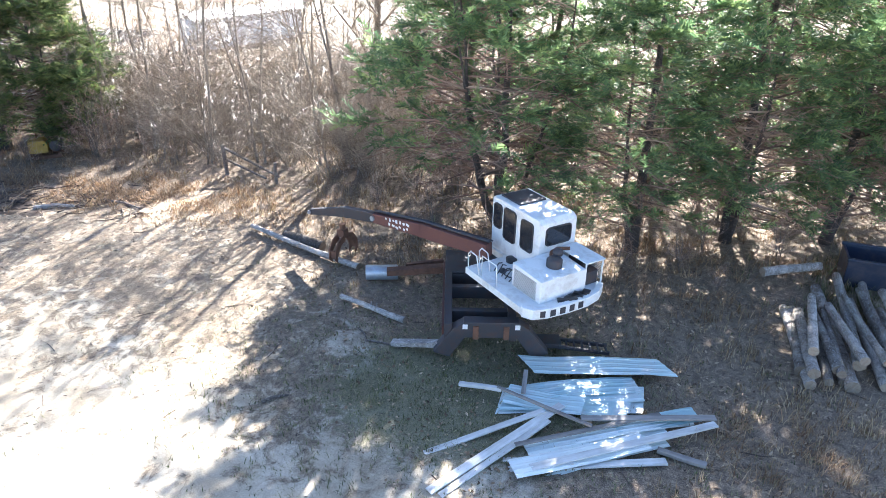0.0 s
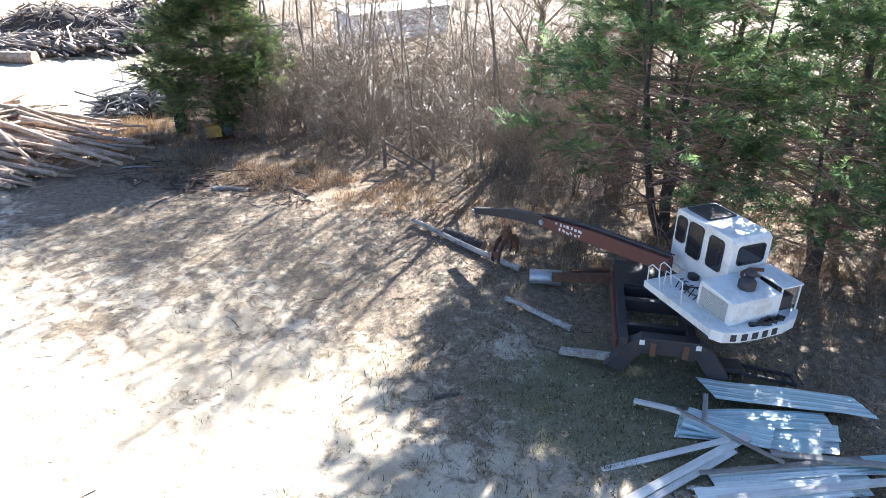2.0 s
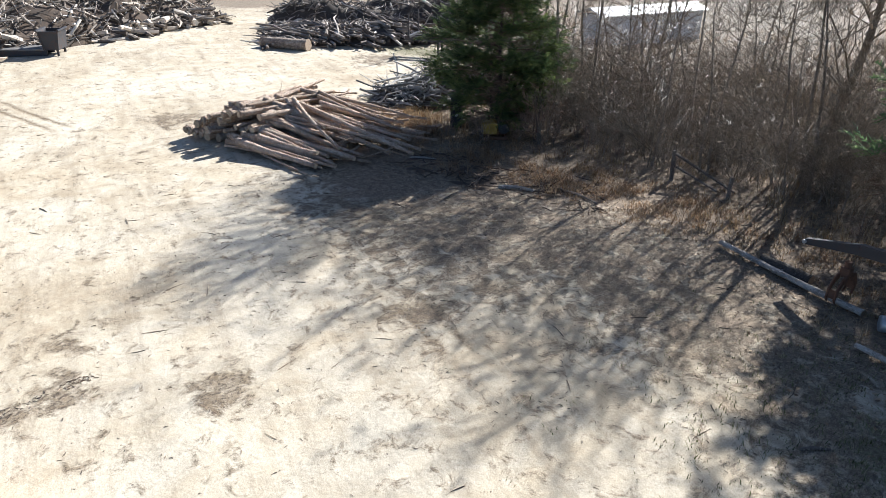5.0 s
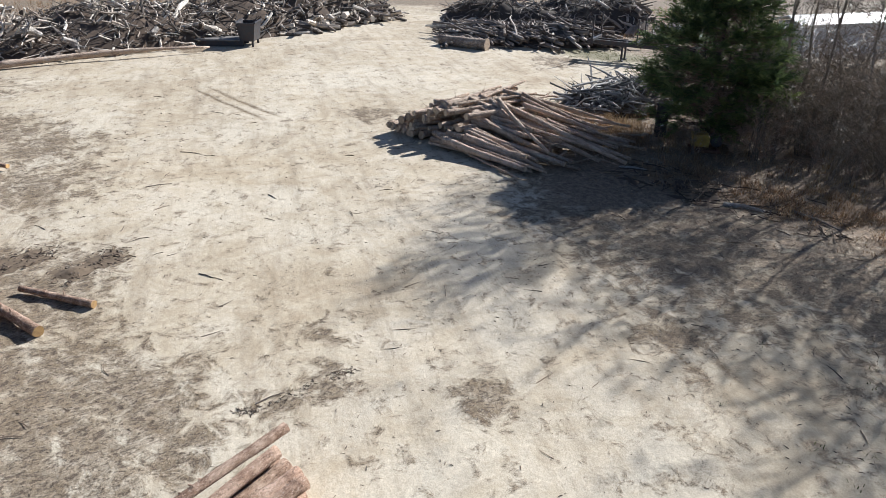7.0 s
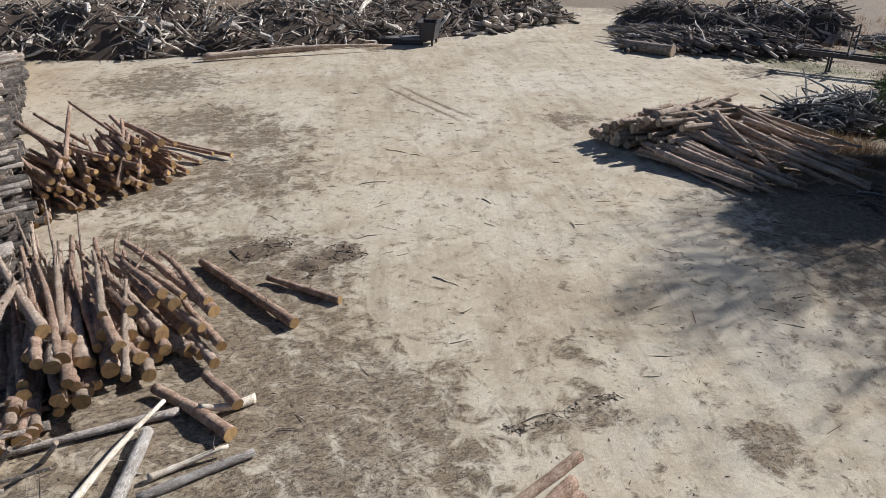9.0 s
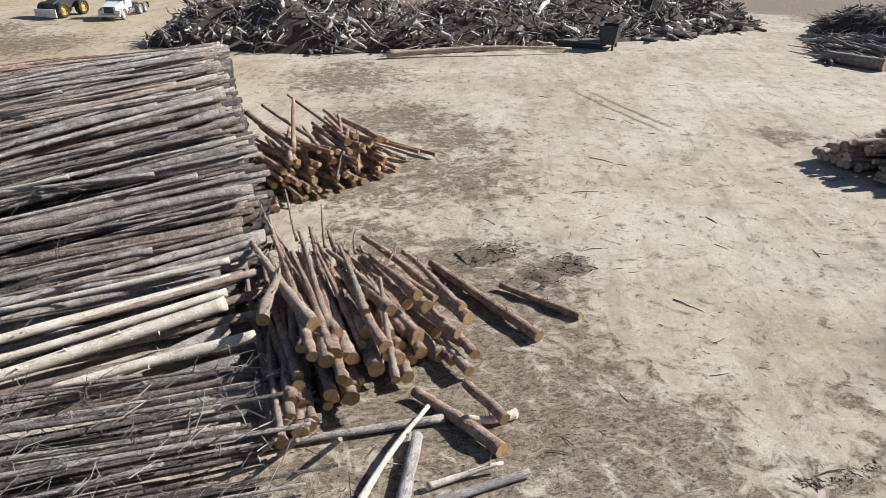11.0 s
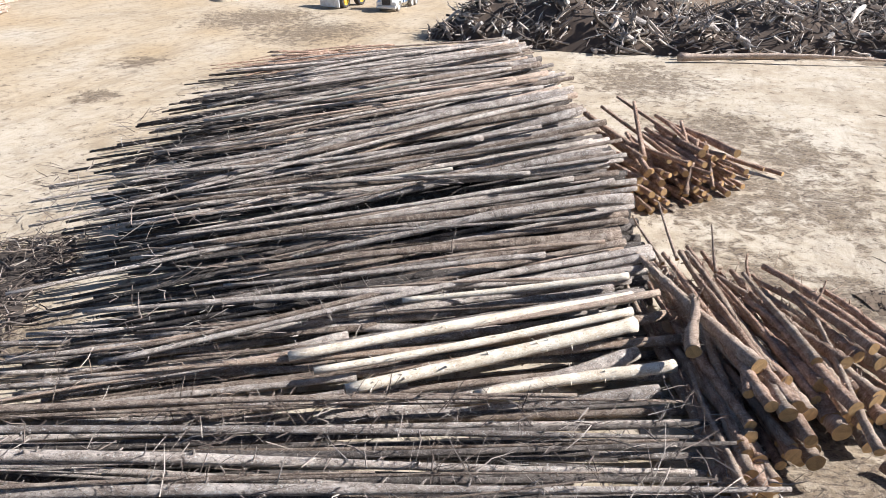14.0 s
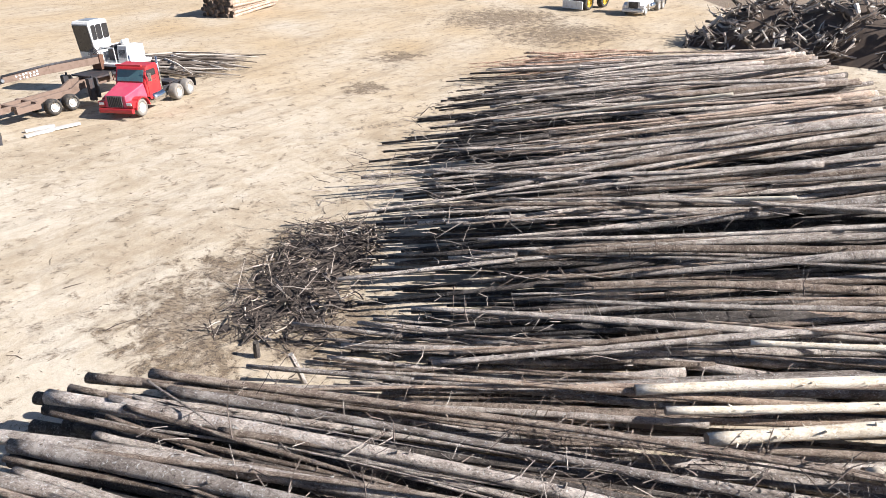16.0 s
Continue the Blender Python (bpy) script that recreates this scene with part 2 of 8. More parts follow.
CUT_OLD = cut_wood("cut_old", (0.4, 0.31, 0.22), (0.26, 0.2, 0.145))
TWIGS = scattered("twigs", [(0.0, (0.07, 0.05, 0.04)), (0.5, (0.2, 0.16, 0.13)), (1.0, (0.45, 0.4, 0.34))])
BARK_CHIPS = scattered("bark_chips", [(0.0, (0.03, 0.022, 0.018)), (0.6, (0.11, 0.08, 0.06)), (1.0, (0.3, 0.22, 0.15))])

# ---- ground ----
# wheel ruts: the line's ends, the gauge between its two wheels, and how dark they are
RUTS = [((-51.2, 25.2), (-41.2, 23.5), 0.9, 1.6), ((-17.5, 16.9), (-12.5, 13.4), 0.9, 1.2), ((-40.0, 22.4), (-22.0, 14.0), 1.9, 0.3), ((-60.0, 29.0), (-36.0, 15.0), 1.9, 0.3), ((-60.0, -20.0), (-66.0, -3.0), 1.9, 0.35), ((-92.0, -6.0), (-66.0, -28.0), 1.9, 0.4), ((-88.0, -14.0), (-60.0, -27.0), 1.9, 0.3), ((-47.0, 19.5), (-40.0, 22.8), 1.0, 0.3), ((-34.0, 19.0), (-24.0, 9.0), 1.8, 0.25)]


def soil_material():
    mt, nt, b = shader("yard_soil", 0.95)
    pos = nt.nodes.new("ShaderNodeNewGeometry").outputs["Position"]

    def layer(name):
        a = nt.nodes.new("ShaderNodeAttribute")
        a.attribute_name = name
        return a.outputs["Fac"]

    def drawn(scale, turn):
        """Position stretched along one heading, for scrapes and wheel streaks."""
        mp = nt.nodes.new("ShaderNodeMapping")
        mp.vector_type = "TEXTURE"
        mp.inputs["Scale"].default_value = scale
        mp.inputs["Rotation"].default_value = (0, 0, radians(turn))
        nt.links.new(pos, mp.inputs[0])
        return mp.outputs[0]

    def half(x, y):
        return maths(nt, "ADD", maths(nt, "MULTIPLY", x, 0.5), maths(nt, "MULTIPLY", y, 0.5))

    big, med = noise_tex(nt, pos, 0.1, 6.0, 0.6, 0.4), noise_tex(nt, pos, 0.6, 9.0, 0.68, 0.8)
    fine, grit = noise_tex(nt, pos, 4.5, 9.0, 0.72, 0.4), noise_tex(nt, pos, 30.0, 5.0, 0.75)
    scrape = noise_tex(nt, drawn((7.0, 1.0, 1.0), 143), 0.9, 8.0, 0.68, 0.5)
    scrape2 = noise_tex(nt, drawn((8.0, 1.0, 1.0), 78), 0.7, 8.0, 0.68, 0.5)
    lines = noise_tex(nt, drawn((14.0, 1.0, 1.0), 140), 3.0, 5.0, 0.6, 0.2)
    sand = ramp(nt, half(big, med), [(0.32, (0.34, 0.262, 0.17)), (0.45, (0.465, 0.385, 0.272)), (0.55, (0.56, 0.485, 0.37)), (0.7, (0.63, 0.565, 0.45))])
    sand = mix(nt, maths(nt, "MULTIPLY", layer("ochre"), 0.8), sand, mix(nt, med, (0.54, 0.41, 0.245), (0.41, 0.28, 0.13)))
    sand = mix(nt, 0.7, sand, ramp(nt, fine, [(0.28, 0.74), (0.5, 0.98), (0.68, 1.08)]), "MULTIPLY")
    dirt = ramp(nt, half(fine, grit), [(0.34, (0.055, 0.037, 0.021)), (0.5, (0.165, 0.116, 0.067)), (0.66, (0.31, 0.23, 0.138))])
    worn = maths(nt, "MAXIMUM", ramp(nt, scrape, [(0.5, 0.0), (0.66, 1.0)]), ramp(nt, scrape2, [(0.55, 0.0), (0.7, 0.9)]))
    worn = maths(nt, "MULTIPLY", worn, ramp(nt, fine, [(0.34, 0.15), (0.6, 1.0)]))
    c = mix(nt, maths(nt, "MULTIPLY", worn, 0.5), sand, dirt)
    c = mix(nt, maths(nt, "MULTIPLY", ramp(nt, lines, [(0.56, 0.0), (0.7, 1.0)]), 0.3), c, (0.26, 0.2, 0.14))

    def edge(mask, tex, soft=0.12, reach=1.5):
        """A mask whose border is broken up by a texture."""
        s = maths(nt, "ADD", mask, maths(nt, "MULTIPLY", maths(nt, "SUBTRACT", tex, 0.5), reach))
        return ramp(nt, s, [(0.5 - soft, 0.0), (0.5 + soft, 1.0)])

    wob = nt.nodes.new("ShaderNodeVectorMath")
    wob.operation = "MULTIPLY_ADD"
    drift = node(nt, "ShaderNodeTexNoise", Scale=0.12, Detail=2.0)
    nt.links.new(pos, drift.inputs["Vector"])
    nt.links.new(drift.outputs["Color"], wob.inputs[0])
    wob.inputs[1].default_value = (1.6, 1.6, 0.0)
    nt.links.new(pos, wob.inputs[2])

    def dot(v, way):
        d = nt.nodes.new("ShaderNodeVectorMath")
        d.operation = "DOT_PRODUCT"
        nt.links.new(v, d.inputs[0])
        d.inputs[1].default_value = way
        return d.outputs["Value"]

    ruts = None
    for (ax, ay), (bx, by), gauge, deep in RUTS:
        ln = math.hypot(bx - ax, by - ay)
        dx, dy = (bx - ax) / ln, (by - ay) / ln
        rel = nt.nodes.new("ShaderNodeVectorMath")
        rel.operation = "SUBTRACT"
        nt.links.new(wob.outputs[0], rel.inputs[0])
        rel.inputs[1].default_value = (ax + 0.8, ay + 0.8, 0)
        s_along, off = dot(rel.outputs[0], (dx, dy, 0)), dot(rel.outputs[0], (-dy, dx, 0))
        near = maths(nt, "ABSOLUTE", maths(nt, "SUBTRACT", maths(nt, "ABSOLUTE", off), gauge / 2))
        line = maths(nt, "SUBTRACT", 1.0, maths(nt, "DIVIDE", near, 0.24), True)
        ends = maths(nt, "MULTIPLY", maths(nt, "MULTIPLY", s_along, 0.5, True), maths(nt, "MULTIPLY", maths(nt, "SUBTRACT", ln, s_along), 0.5, True))
        one = maths(nt, "MULTIPLY", maths(nt, "MULTIPLY", line, ends), deep)
        ruts = one if ruts is None else maths(nt, "MAXIMUM", ruts, one)
    ruts = maths(nt, "MULTIPLY", ruts, ramp(nt, fine, [(0.4, 0.1), (0.58, 1.0)]))
    clods = ramp(nt, noise_tex(nt, pos, 1.5, 10.0, 0.75, 0.6), [(0.36, 0.0), (0.64, 1.0)])
    # this mask holds mud and debris, plus painted shade by the thicket
    mud = edge(layer("mud"), clods, 0.24, 1.1)
    c = mix(nt, maths(nt, "MULTIPLY", mud, maths(nt, "ADD", 0.45, maths(nt, "MULTIPLY", clods, 0.5))), c, dirt)
    c = mix(nt, ruts, c, dirt)
    crumbs = node(nt, "ShaderNodeTexVoronoi", Scale=11.0, Randomness=1.0)
    nt.links.new(pos, crumbs.inputs["Vector"])
    bits = maths(nt, "MULTIPLY", ramp(nt, crumbs.outputs["Distance"], [(0.1, 1.0), (0.17, 0.0)]), ramp(nt, med, [(0.48, 0.0), (0.62, 1.0)]))
    c = mix(nt, maths(nt, "MULTIPLY", bits, 0.55), c, (0.09, 0.065, 0.045))
    # bark debris trodden into the dirt, in ragged drifts
    drifts = ramp(nt, noise_tex(nt, drawn((2.4, 1.0, 1.0), 120), 0.42, 9.0, 0.7, 0.6), [(0.57, 0.0), (0.68, 1.0)])
    drifts = maths(nt, "MAXIMUM", drifts, maths(nt, "MULTIPLY", mud, 0.95))
    flecks = ramp(nt, noise_tex(nt, drawn((1.8, 1.0, 1.0), 70), 9.0, 7.0, 0.72, 0.8), [(0.5, 0.0), (0.56, 1.0)])
    c = mix(nt, maths(nt, "MULTIPLY", maths(nt, "MULTIPLY", drifts, flecks), 0.9), c, ramp(nt, grit, [(0.35, (0.035, 0.026, 0.019)), (0.65, (0.14, 0.1, 0.068))]))
    pale = ramp(nt, noise_tex(nt, pos, 7.0, 6.0, 0.7, 0.8), [(0.6, 0.0), (0.65, 1.0)])
    c = mix(nt, maths(nt, "MULTIPLY", pale, 0.16), c, (0.64, 0.59, 0.5))
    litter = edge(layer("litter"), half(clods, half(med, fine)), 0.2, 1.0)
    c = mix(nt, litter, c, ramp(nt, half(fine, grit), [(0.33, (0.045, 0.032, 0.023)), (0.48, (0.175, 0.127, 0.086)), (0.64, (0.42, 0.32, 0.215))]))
    c = mix(nt, layer("straw"), c, ramp(nt, half(fine, med), [(0.35, (0.1, 0.075, 0.05)), (0.6, (0.23, 0.185, 0.125))]))
    grass = edge(layer("grass"), fine)
    c = mix(nt, maths(nt, "MULTIPLY", grass, 0.8), c, ramp(nt, grit, [(0.3, (0.05, 0.055, 0.025)), (0.7, (0.24, 0.22, 0.12))]))
    c = mix(nt, 0.6, c, ramp(nt, grit, [(0.3, 0.5), (0.55, 1.0), (0.7, 1.2)]), "MULTIPLY")
    nt.links.new(c, b.inputs["Base Color"])
    h = maths(nt, "SUBTRACT", maths(nt, "MULTIPLY", fine, 1.2), maths(nt, "MULTIPLY", ruts, 0.8))
    h = maths(nt, "ADD", h, maths(nt, "MULTIPLY", grit, 0.35))
    bump(nt, b, maths(nt, "ADD", h, maths(nt, "MULTIPLY", mud, maths(nt, "MULTIPLY", fine, 1.6))), 0.36, 0.08)
    return mt


SOIL = soil_material()
# mud and bark debris; spots along the thicket also darken for its shade
MUD_SHADE_SPOTS = [(-35.8, 5.6, 1.6), (-33.6, 8.2, 1.7), (-30.0, -1.0, 3.2), (-28.0, 1.5, 3.0), (-25.5, 4.5, 2.6), (-31.0, 3.0, 2.4), (-27, -3, 3), (-10.3, 16.3, 0.9), (-15.8, 15.5, 1.5), (-13.9, 17.6, 1.2),
    (-42.0, -23.6, 2.8), (-45.5, -21.0, 3.5), (-41.5, -19, 2.5), (-44.0, 6.0, 4.2), (-37.5, 28.0, 2.2), (-62.0, 33.0, 1.5), (-70.0, -20.0, 2.0), (-76, -33, 4.0), (-38.5, 4.0, 3.0), (-80, -18, 3), (-24, 9.5, 1.2), (-3.6, 15.0, 1.0), (-36, 48, 3.0), (-66, 16, 3), (-28.5, 1.5, 6.5), (-33.5, 4.5, 5.5), (-27.0, -4.0, 5.0), (-42.5, 9.5, 5.0), (-18, 21.5, 4.5), (-13, 21.5, 4.0), (-25.5, 25.5, 4.0), (-4.2, 16.0, 2.0), (-2.8, 15.2, 1.8), (-8.0, 21.5, 3.5), (-16.0, 24.0, 4.5), (-11.0, 23.6, 4.0), (-20.5, 25.5, 4.0), (-22.6, 7.3, 1.3), (-26.0, 2.0, 4.0), (-24.0, 3.0, 3.0), (-47.0, 13.0, 4.0), (-52.0, 12.0, 5.0), (-62.0, 14.0, 6.0), (-88.0, -4.0, 8.0), (-98.0, -8.0, 9.0), (-18.2, 10.0, 1.2), (-42.8, -23.4, 3.4), (-40.8, -22.6, 2.8), (-44.5, -22.5, 2.9), (-21.0, 23.0, 5.5), (-17.0, 20.5, 5.0), (-23.5, 25.0, 4.5)]
WOOD_EDGE = [(-200, 60.0), (-60, 64), (-45, 60), (-38, 57), (-30, 54.0), (-27.0, 42), (-26.0, 35), (-23.5, 29.5), (-20.0, 27.2), (-15.0, 25.8), (-10.0, 24.6), (-6.5, 21.8), (-3.5, 19.2), (-1.0, 15.0), (3, 9.5), (8, 8.0), (60, 4.0)]


def ground_height(x, y):
    n = noise.noise((x * 0.13, y * 0.13, 0.0)) * 0.10 + noise.noise((x * 0.6, y * 0.6, 3.0)) * 0.03 + noise.noise((x * 1.7, y * 1.7, 5.0)) * 0.013
    rough = 0.0
    for mx, my, r in MUD_SHADE_SPOTS:
        d = (x - mx) ** 2 + (y - my) ** 2
        if d < r * r:
            rough = max(rough, 1 - d / (r * r))
    return n + rough * noise.noise((x * 2.6, y * 2.6, 9.0)) * 0.11


def build_ground():
    def axis(lo, hi, step):
        inner = list(np.arange(lo, hi + 0.01, step))
        out = [6, 14, 30, 60, 120, 260, 600, 1500]
        return [lo - o for o in reversed(out)] + inner + [hi + o for o in out]

    xs, ys = axis(-112, 26, 0.42), axis(-46, 70, 0.42)
    nx, ny = len(xs), len(ys)
    # litter and mud also carry shade painted by the thicket and corner cedar
    verts, masks = [], {k: [] for k in ("litter", "grass", "mud", "ochre", "straw")}
    for y in ys:
        for x in xs:
            far = x < -113 or x > 27 or y < -47 or y > 71
            verts.append((x, y, 0.0 if far else ground_height(x, y)))
            n = noise.noise((x * 0.25, y * 0.25, 2.0)) * 2.0
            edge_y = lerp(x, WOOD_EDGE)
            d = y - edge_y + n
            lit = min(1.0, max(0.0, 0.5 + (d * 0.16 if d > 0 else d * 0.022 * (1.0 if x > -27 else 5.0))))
            # litter patch where the corner cedar's shadow falls, partly painting that shade
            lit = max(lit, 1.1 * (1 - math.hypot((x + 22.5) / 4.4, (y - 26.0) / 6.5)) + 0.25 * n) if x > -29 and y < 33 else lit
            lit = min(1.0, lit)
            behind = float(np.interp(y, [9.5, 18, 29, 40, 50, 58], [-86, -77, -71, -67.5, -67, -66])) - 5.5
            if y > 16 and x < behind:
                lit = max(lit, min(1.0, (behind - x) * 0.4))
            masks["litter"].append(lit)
            masks["straw"].append(min(0.8, max(0.0, (y - 44 + n) * 0.12)) * min(1.0, max(0.0, (0.0 - x) / 5.0)) if x > -24 else min(0.6, lit * max(0.0, 0.3 + n * 0.3)))
            g = max(0.0, 1 - math.hypot((x - 1.0) / 6.5, (y - 15.0) / 4.5)) * 1.4
            g = max(g, 0.9 * max(0.0, 1 - math.hypot((x + 34) / 9, (y - 52) / 4)))
            masks["grass"].append(min(0.75, g))
            wx, wy = x, y
            x += 1.3 * noise.noise((wx * 0.45, wy * 0.45, 11.0)) + 0.5 * noise.noise((wx * 1.3, wy * 1.3, 12.0))
            y += 1.3 * noise.noise((wx * 0.45, wy * 0.45, 21.0)) + 0.5 * noise.noise((wx * 1.3, wy * 1.3, 22.0))
            mud = max([0.0] + [(0.95 if r < 3.0 else 0.78) * (1 - math.hypot(x - mx, y - my) / r) for mx, my, r in MUD_SHADE_SPOTS if abs(x - mx) < r and abs(y - my) < r])
            # debris band along the wood's edge, its darkness partly the thicket's shade
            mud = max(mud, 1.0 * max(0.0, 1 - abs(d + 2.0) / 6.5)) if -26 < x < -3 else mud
            x, y = wx, wy
            masks["mud"].append(min(0.9, mud * 1.3 + 0.08))
            o = min(1.0, max(0.0, (-(x + 52) / 30.0) * (1.0 if y < 8 else max(0.0, 1 - (y - 8) / 10))))
            o = max(o, 0.55 * max(0.0, 1 - math.hypot(x + 40.5, y + 20.5) / 5.0), 0.6 * max(0.0, 1 - math.hypot(x + 30.5, y + 4.0) / 2.5), 0.5 * max(0.0, 1 - math.hypot(x + 38, y - 17) / 5))
            masks["ochre"].append(o * (0.6 + noise.noise((x * 0.12, y * 0.2, 7.0)) * 0.7))
    faces = [(j * nx + i, j * nx + i + 1, (j + 1) * nx + i + 1, (j + 1) * nx + i) for j in range(ny - 1) for i in range(nx - 1)]
    me = bpy.data.meshes.new("ground")
    me.from_pydata(verts, [], faces)
    for k, vals in masks.items():
        me.attributes.new(k, "FLOAT", "POINT").data.foreach_set("value", vals)
    me.materials.append(SOIL)
    me.polygons.foreach_set("use_smooth", [True] * len(me.polygons))
    return tagged(new("ground", me), "pale sandy log yard soil with mud patches, leaf litter and painted thicket shade", "ground", kind="structure")


build_ground()

# ---- logs ----
def log_mesh(length, r0, r1, bend, mats, n=10, rings=18, stubs=6, twigs=0, seed=1, knobs=0.05):
    """A stem along x from its butt at 0: swollen butt, taper, sweep, branch stubs."""
    RNG.seed(seed)
    pts, rad = [], []
    ph, amp = uni(0, 6.28), bend * uni(0.5, 1.0)
    for i in range(rings):
        s = i / (rings - 1)
        s = s ** 1.15
        pts.append((s * length, amp * math.sin(s * 3.0 + ph) - amp * math.sin(ph), amp * 0.7 * math.sin(s * 4.1 + ph * 2) - amp * 0.7 * math.sin(ph * 2)))
        r = r0 + (r1 - r0) * s
        rad.append(r * (1.06 if i == 0 else 1.0) * (1 + uni(-knobs, knobs)))
    b = Build()
    b.tube(pts, rad, n, 0, 1, True, rough=0.06)
    for _ in range(stubs + twigs):
        twig = _ >= stubs
        s = uni(0.45, 0.98) if twig else uni(0.12, 0.95)
        k = s * (rings - 1)
        i = min(int(k), rings - 2)
        # the ring spacing is uneven, so take the stub's foot from the path itself
        p = Vector(pts[i]).lerp(Vector(pts[i + 1]), k - i)
        a = uni(0, 6.28)
        out = Vector((uni(0.2, 0.9), math.cos(a), math.sin(a))).normalized()
        ln = uni(0.25, 0.9) if twig else uni(0.06, 0.22)
        rr = 0.012 if twig else uni(0.015, 0.035)
        mid = p + out * (rad[i] * 0.7 + ln * 0.5) + Vector((uni(-1, 1), uni(-1, 1), uni(-1, 1))) * 0.05 * ln
        b.tube([p, mid, p + out * (rad[i] * 0.7 + ln)], [rr * 1.4, rr, rr * 0.5], 4, 0)
    me = b.mesh("log", [mats[0], mats[1]], True)
    # the sawn faces stay flat
    flat = [not (len(p.vertices) == n and p.material_index == 1) for p in me.polygons]
    me.polygons.foreach_set("use_smooth", flat)
    return me


def log_kinds(count, label, mats, length, r0, r1, bend, stubs=6, twigs=0, seed=1, n=10, rings=18, category="log", name="log", knobs=0.06):
    out = []
    for i in range(count):
        ob = new(name, log_mesh(length, r0, r1, bend, mats, n, rings, stubs, twigs, seed * 100 + i, knobs))
        tagged(ob, label, category)
        out.append(Kind(ob))
    return out


def lay(kind, p, q, length, thick=1.0, group="", roll=None):
    """Lay a log from its butt p towards q, scaled to reach it."""
    d = (Vector(q) - Vector(p)).length
    return kind.put(along(p, q, uni(0, 360) if roll is None else roll, d / length, thick), group)


# the big deck of tree-length stems, butts along one line and tops out over the yard
BUTT_Y = [(-76.0, 9.0), (-68.0, 7.2), (-58.0, 4.2), (-48.0, 1.6), (-42.0, 0.4), (-37.0, -1.8), (-33.9, -2.6)]
TIP_X = [(-76.0, -75.0), (-68.0, -64.5), (-58.0, -55.5), (-52.0, -50.0), (-48.0, -46.8), (-44.0, -43.8), (-41.0, -41.5), (-37.0, -39.3), (-33.0, -36.4)]
TIP_Y = [(-76.0, -12.5), (-68.0, -14.6), (-58.0, -16.9), (-52.0, -18.7), (-48.0, -19.9), (-44.0, -19.8), (-41.0, -19.4), (-37.0, -20.1), (-33.0, -19.5)]
BUTT_H = [(-77.0, 0.2), (-75.0, 0.6), (-72.0, 1.3), (-66.0, 2.3), (-58.0, 3.2), (-50.0, 3.8), (-47.0, 3.9), (-44.5, 3.6), (-42.0, 2.9), (-39.0, 2.0), (-37.0, 1.45), (-33.9, 0.7), (-33.0, 0.5)]
TIP_H = [(-77.0, 0.2), (-70.0, 0.6), (-58.0, 1.7), (-48.0, 2.1), (-43.0, 1.8), (-40.0, 1.1), (-37.0, 0.65), (-33.0, 0.35)]
DECK_LOG = 20.0


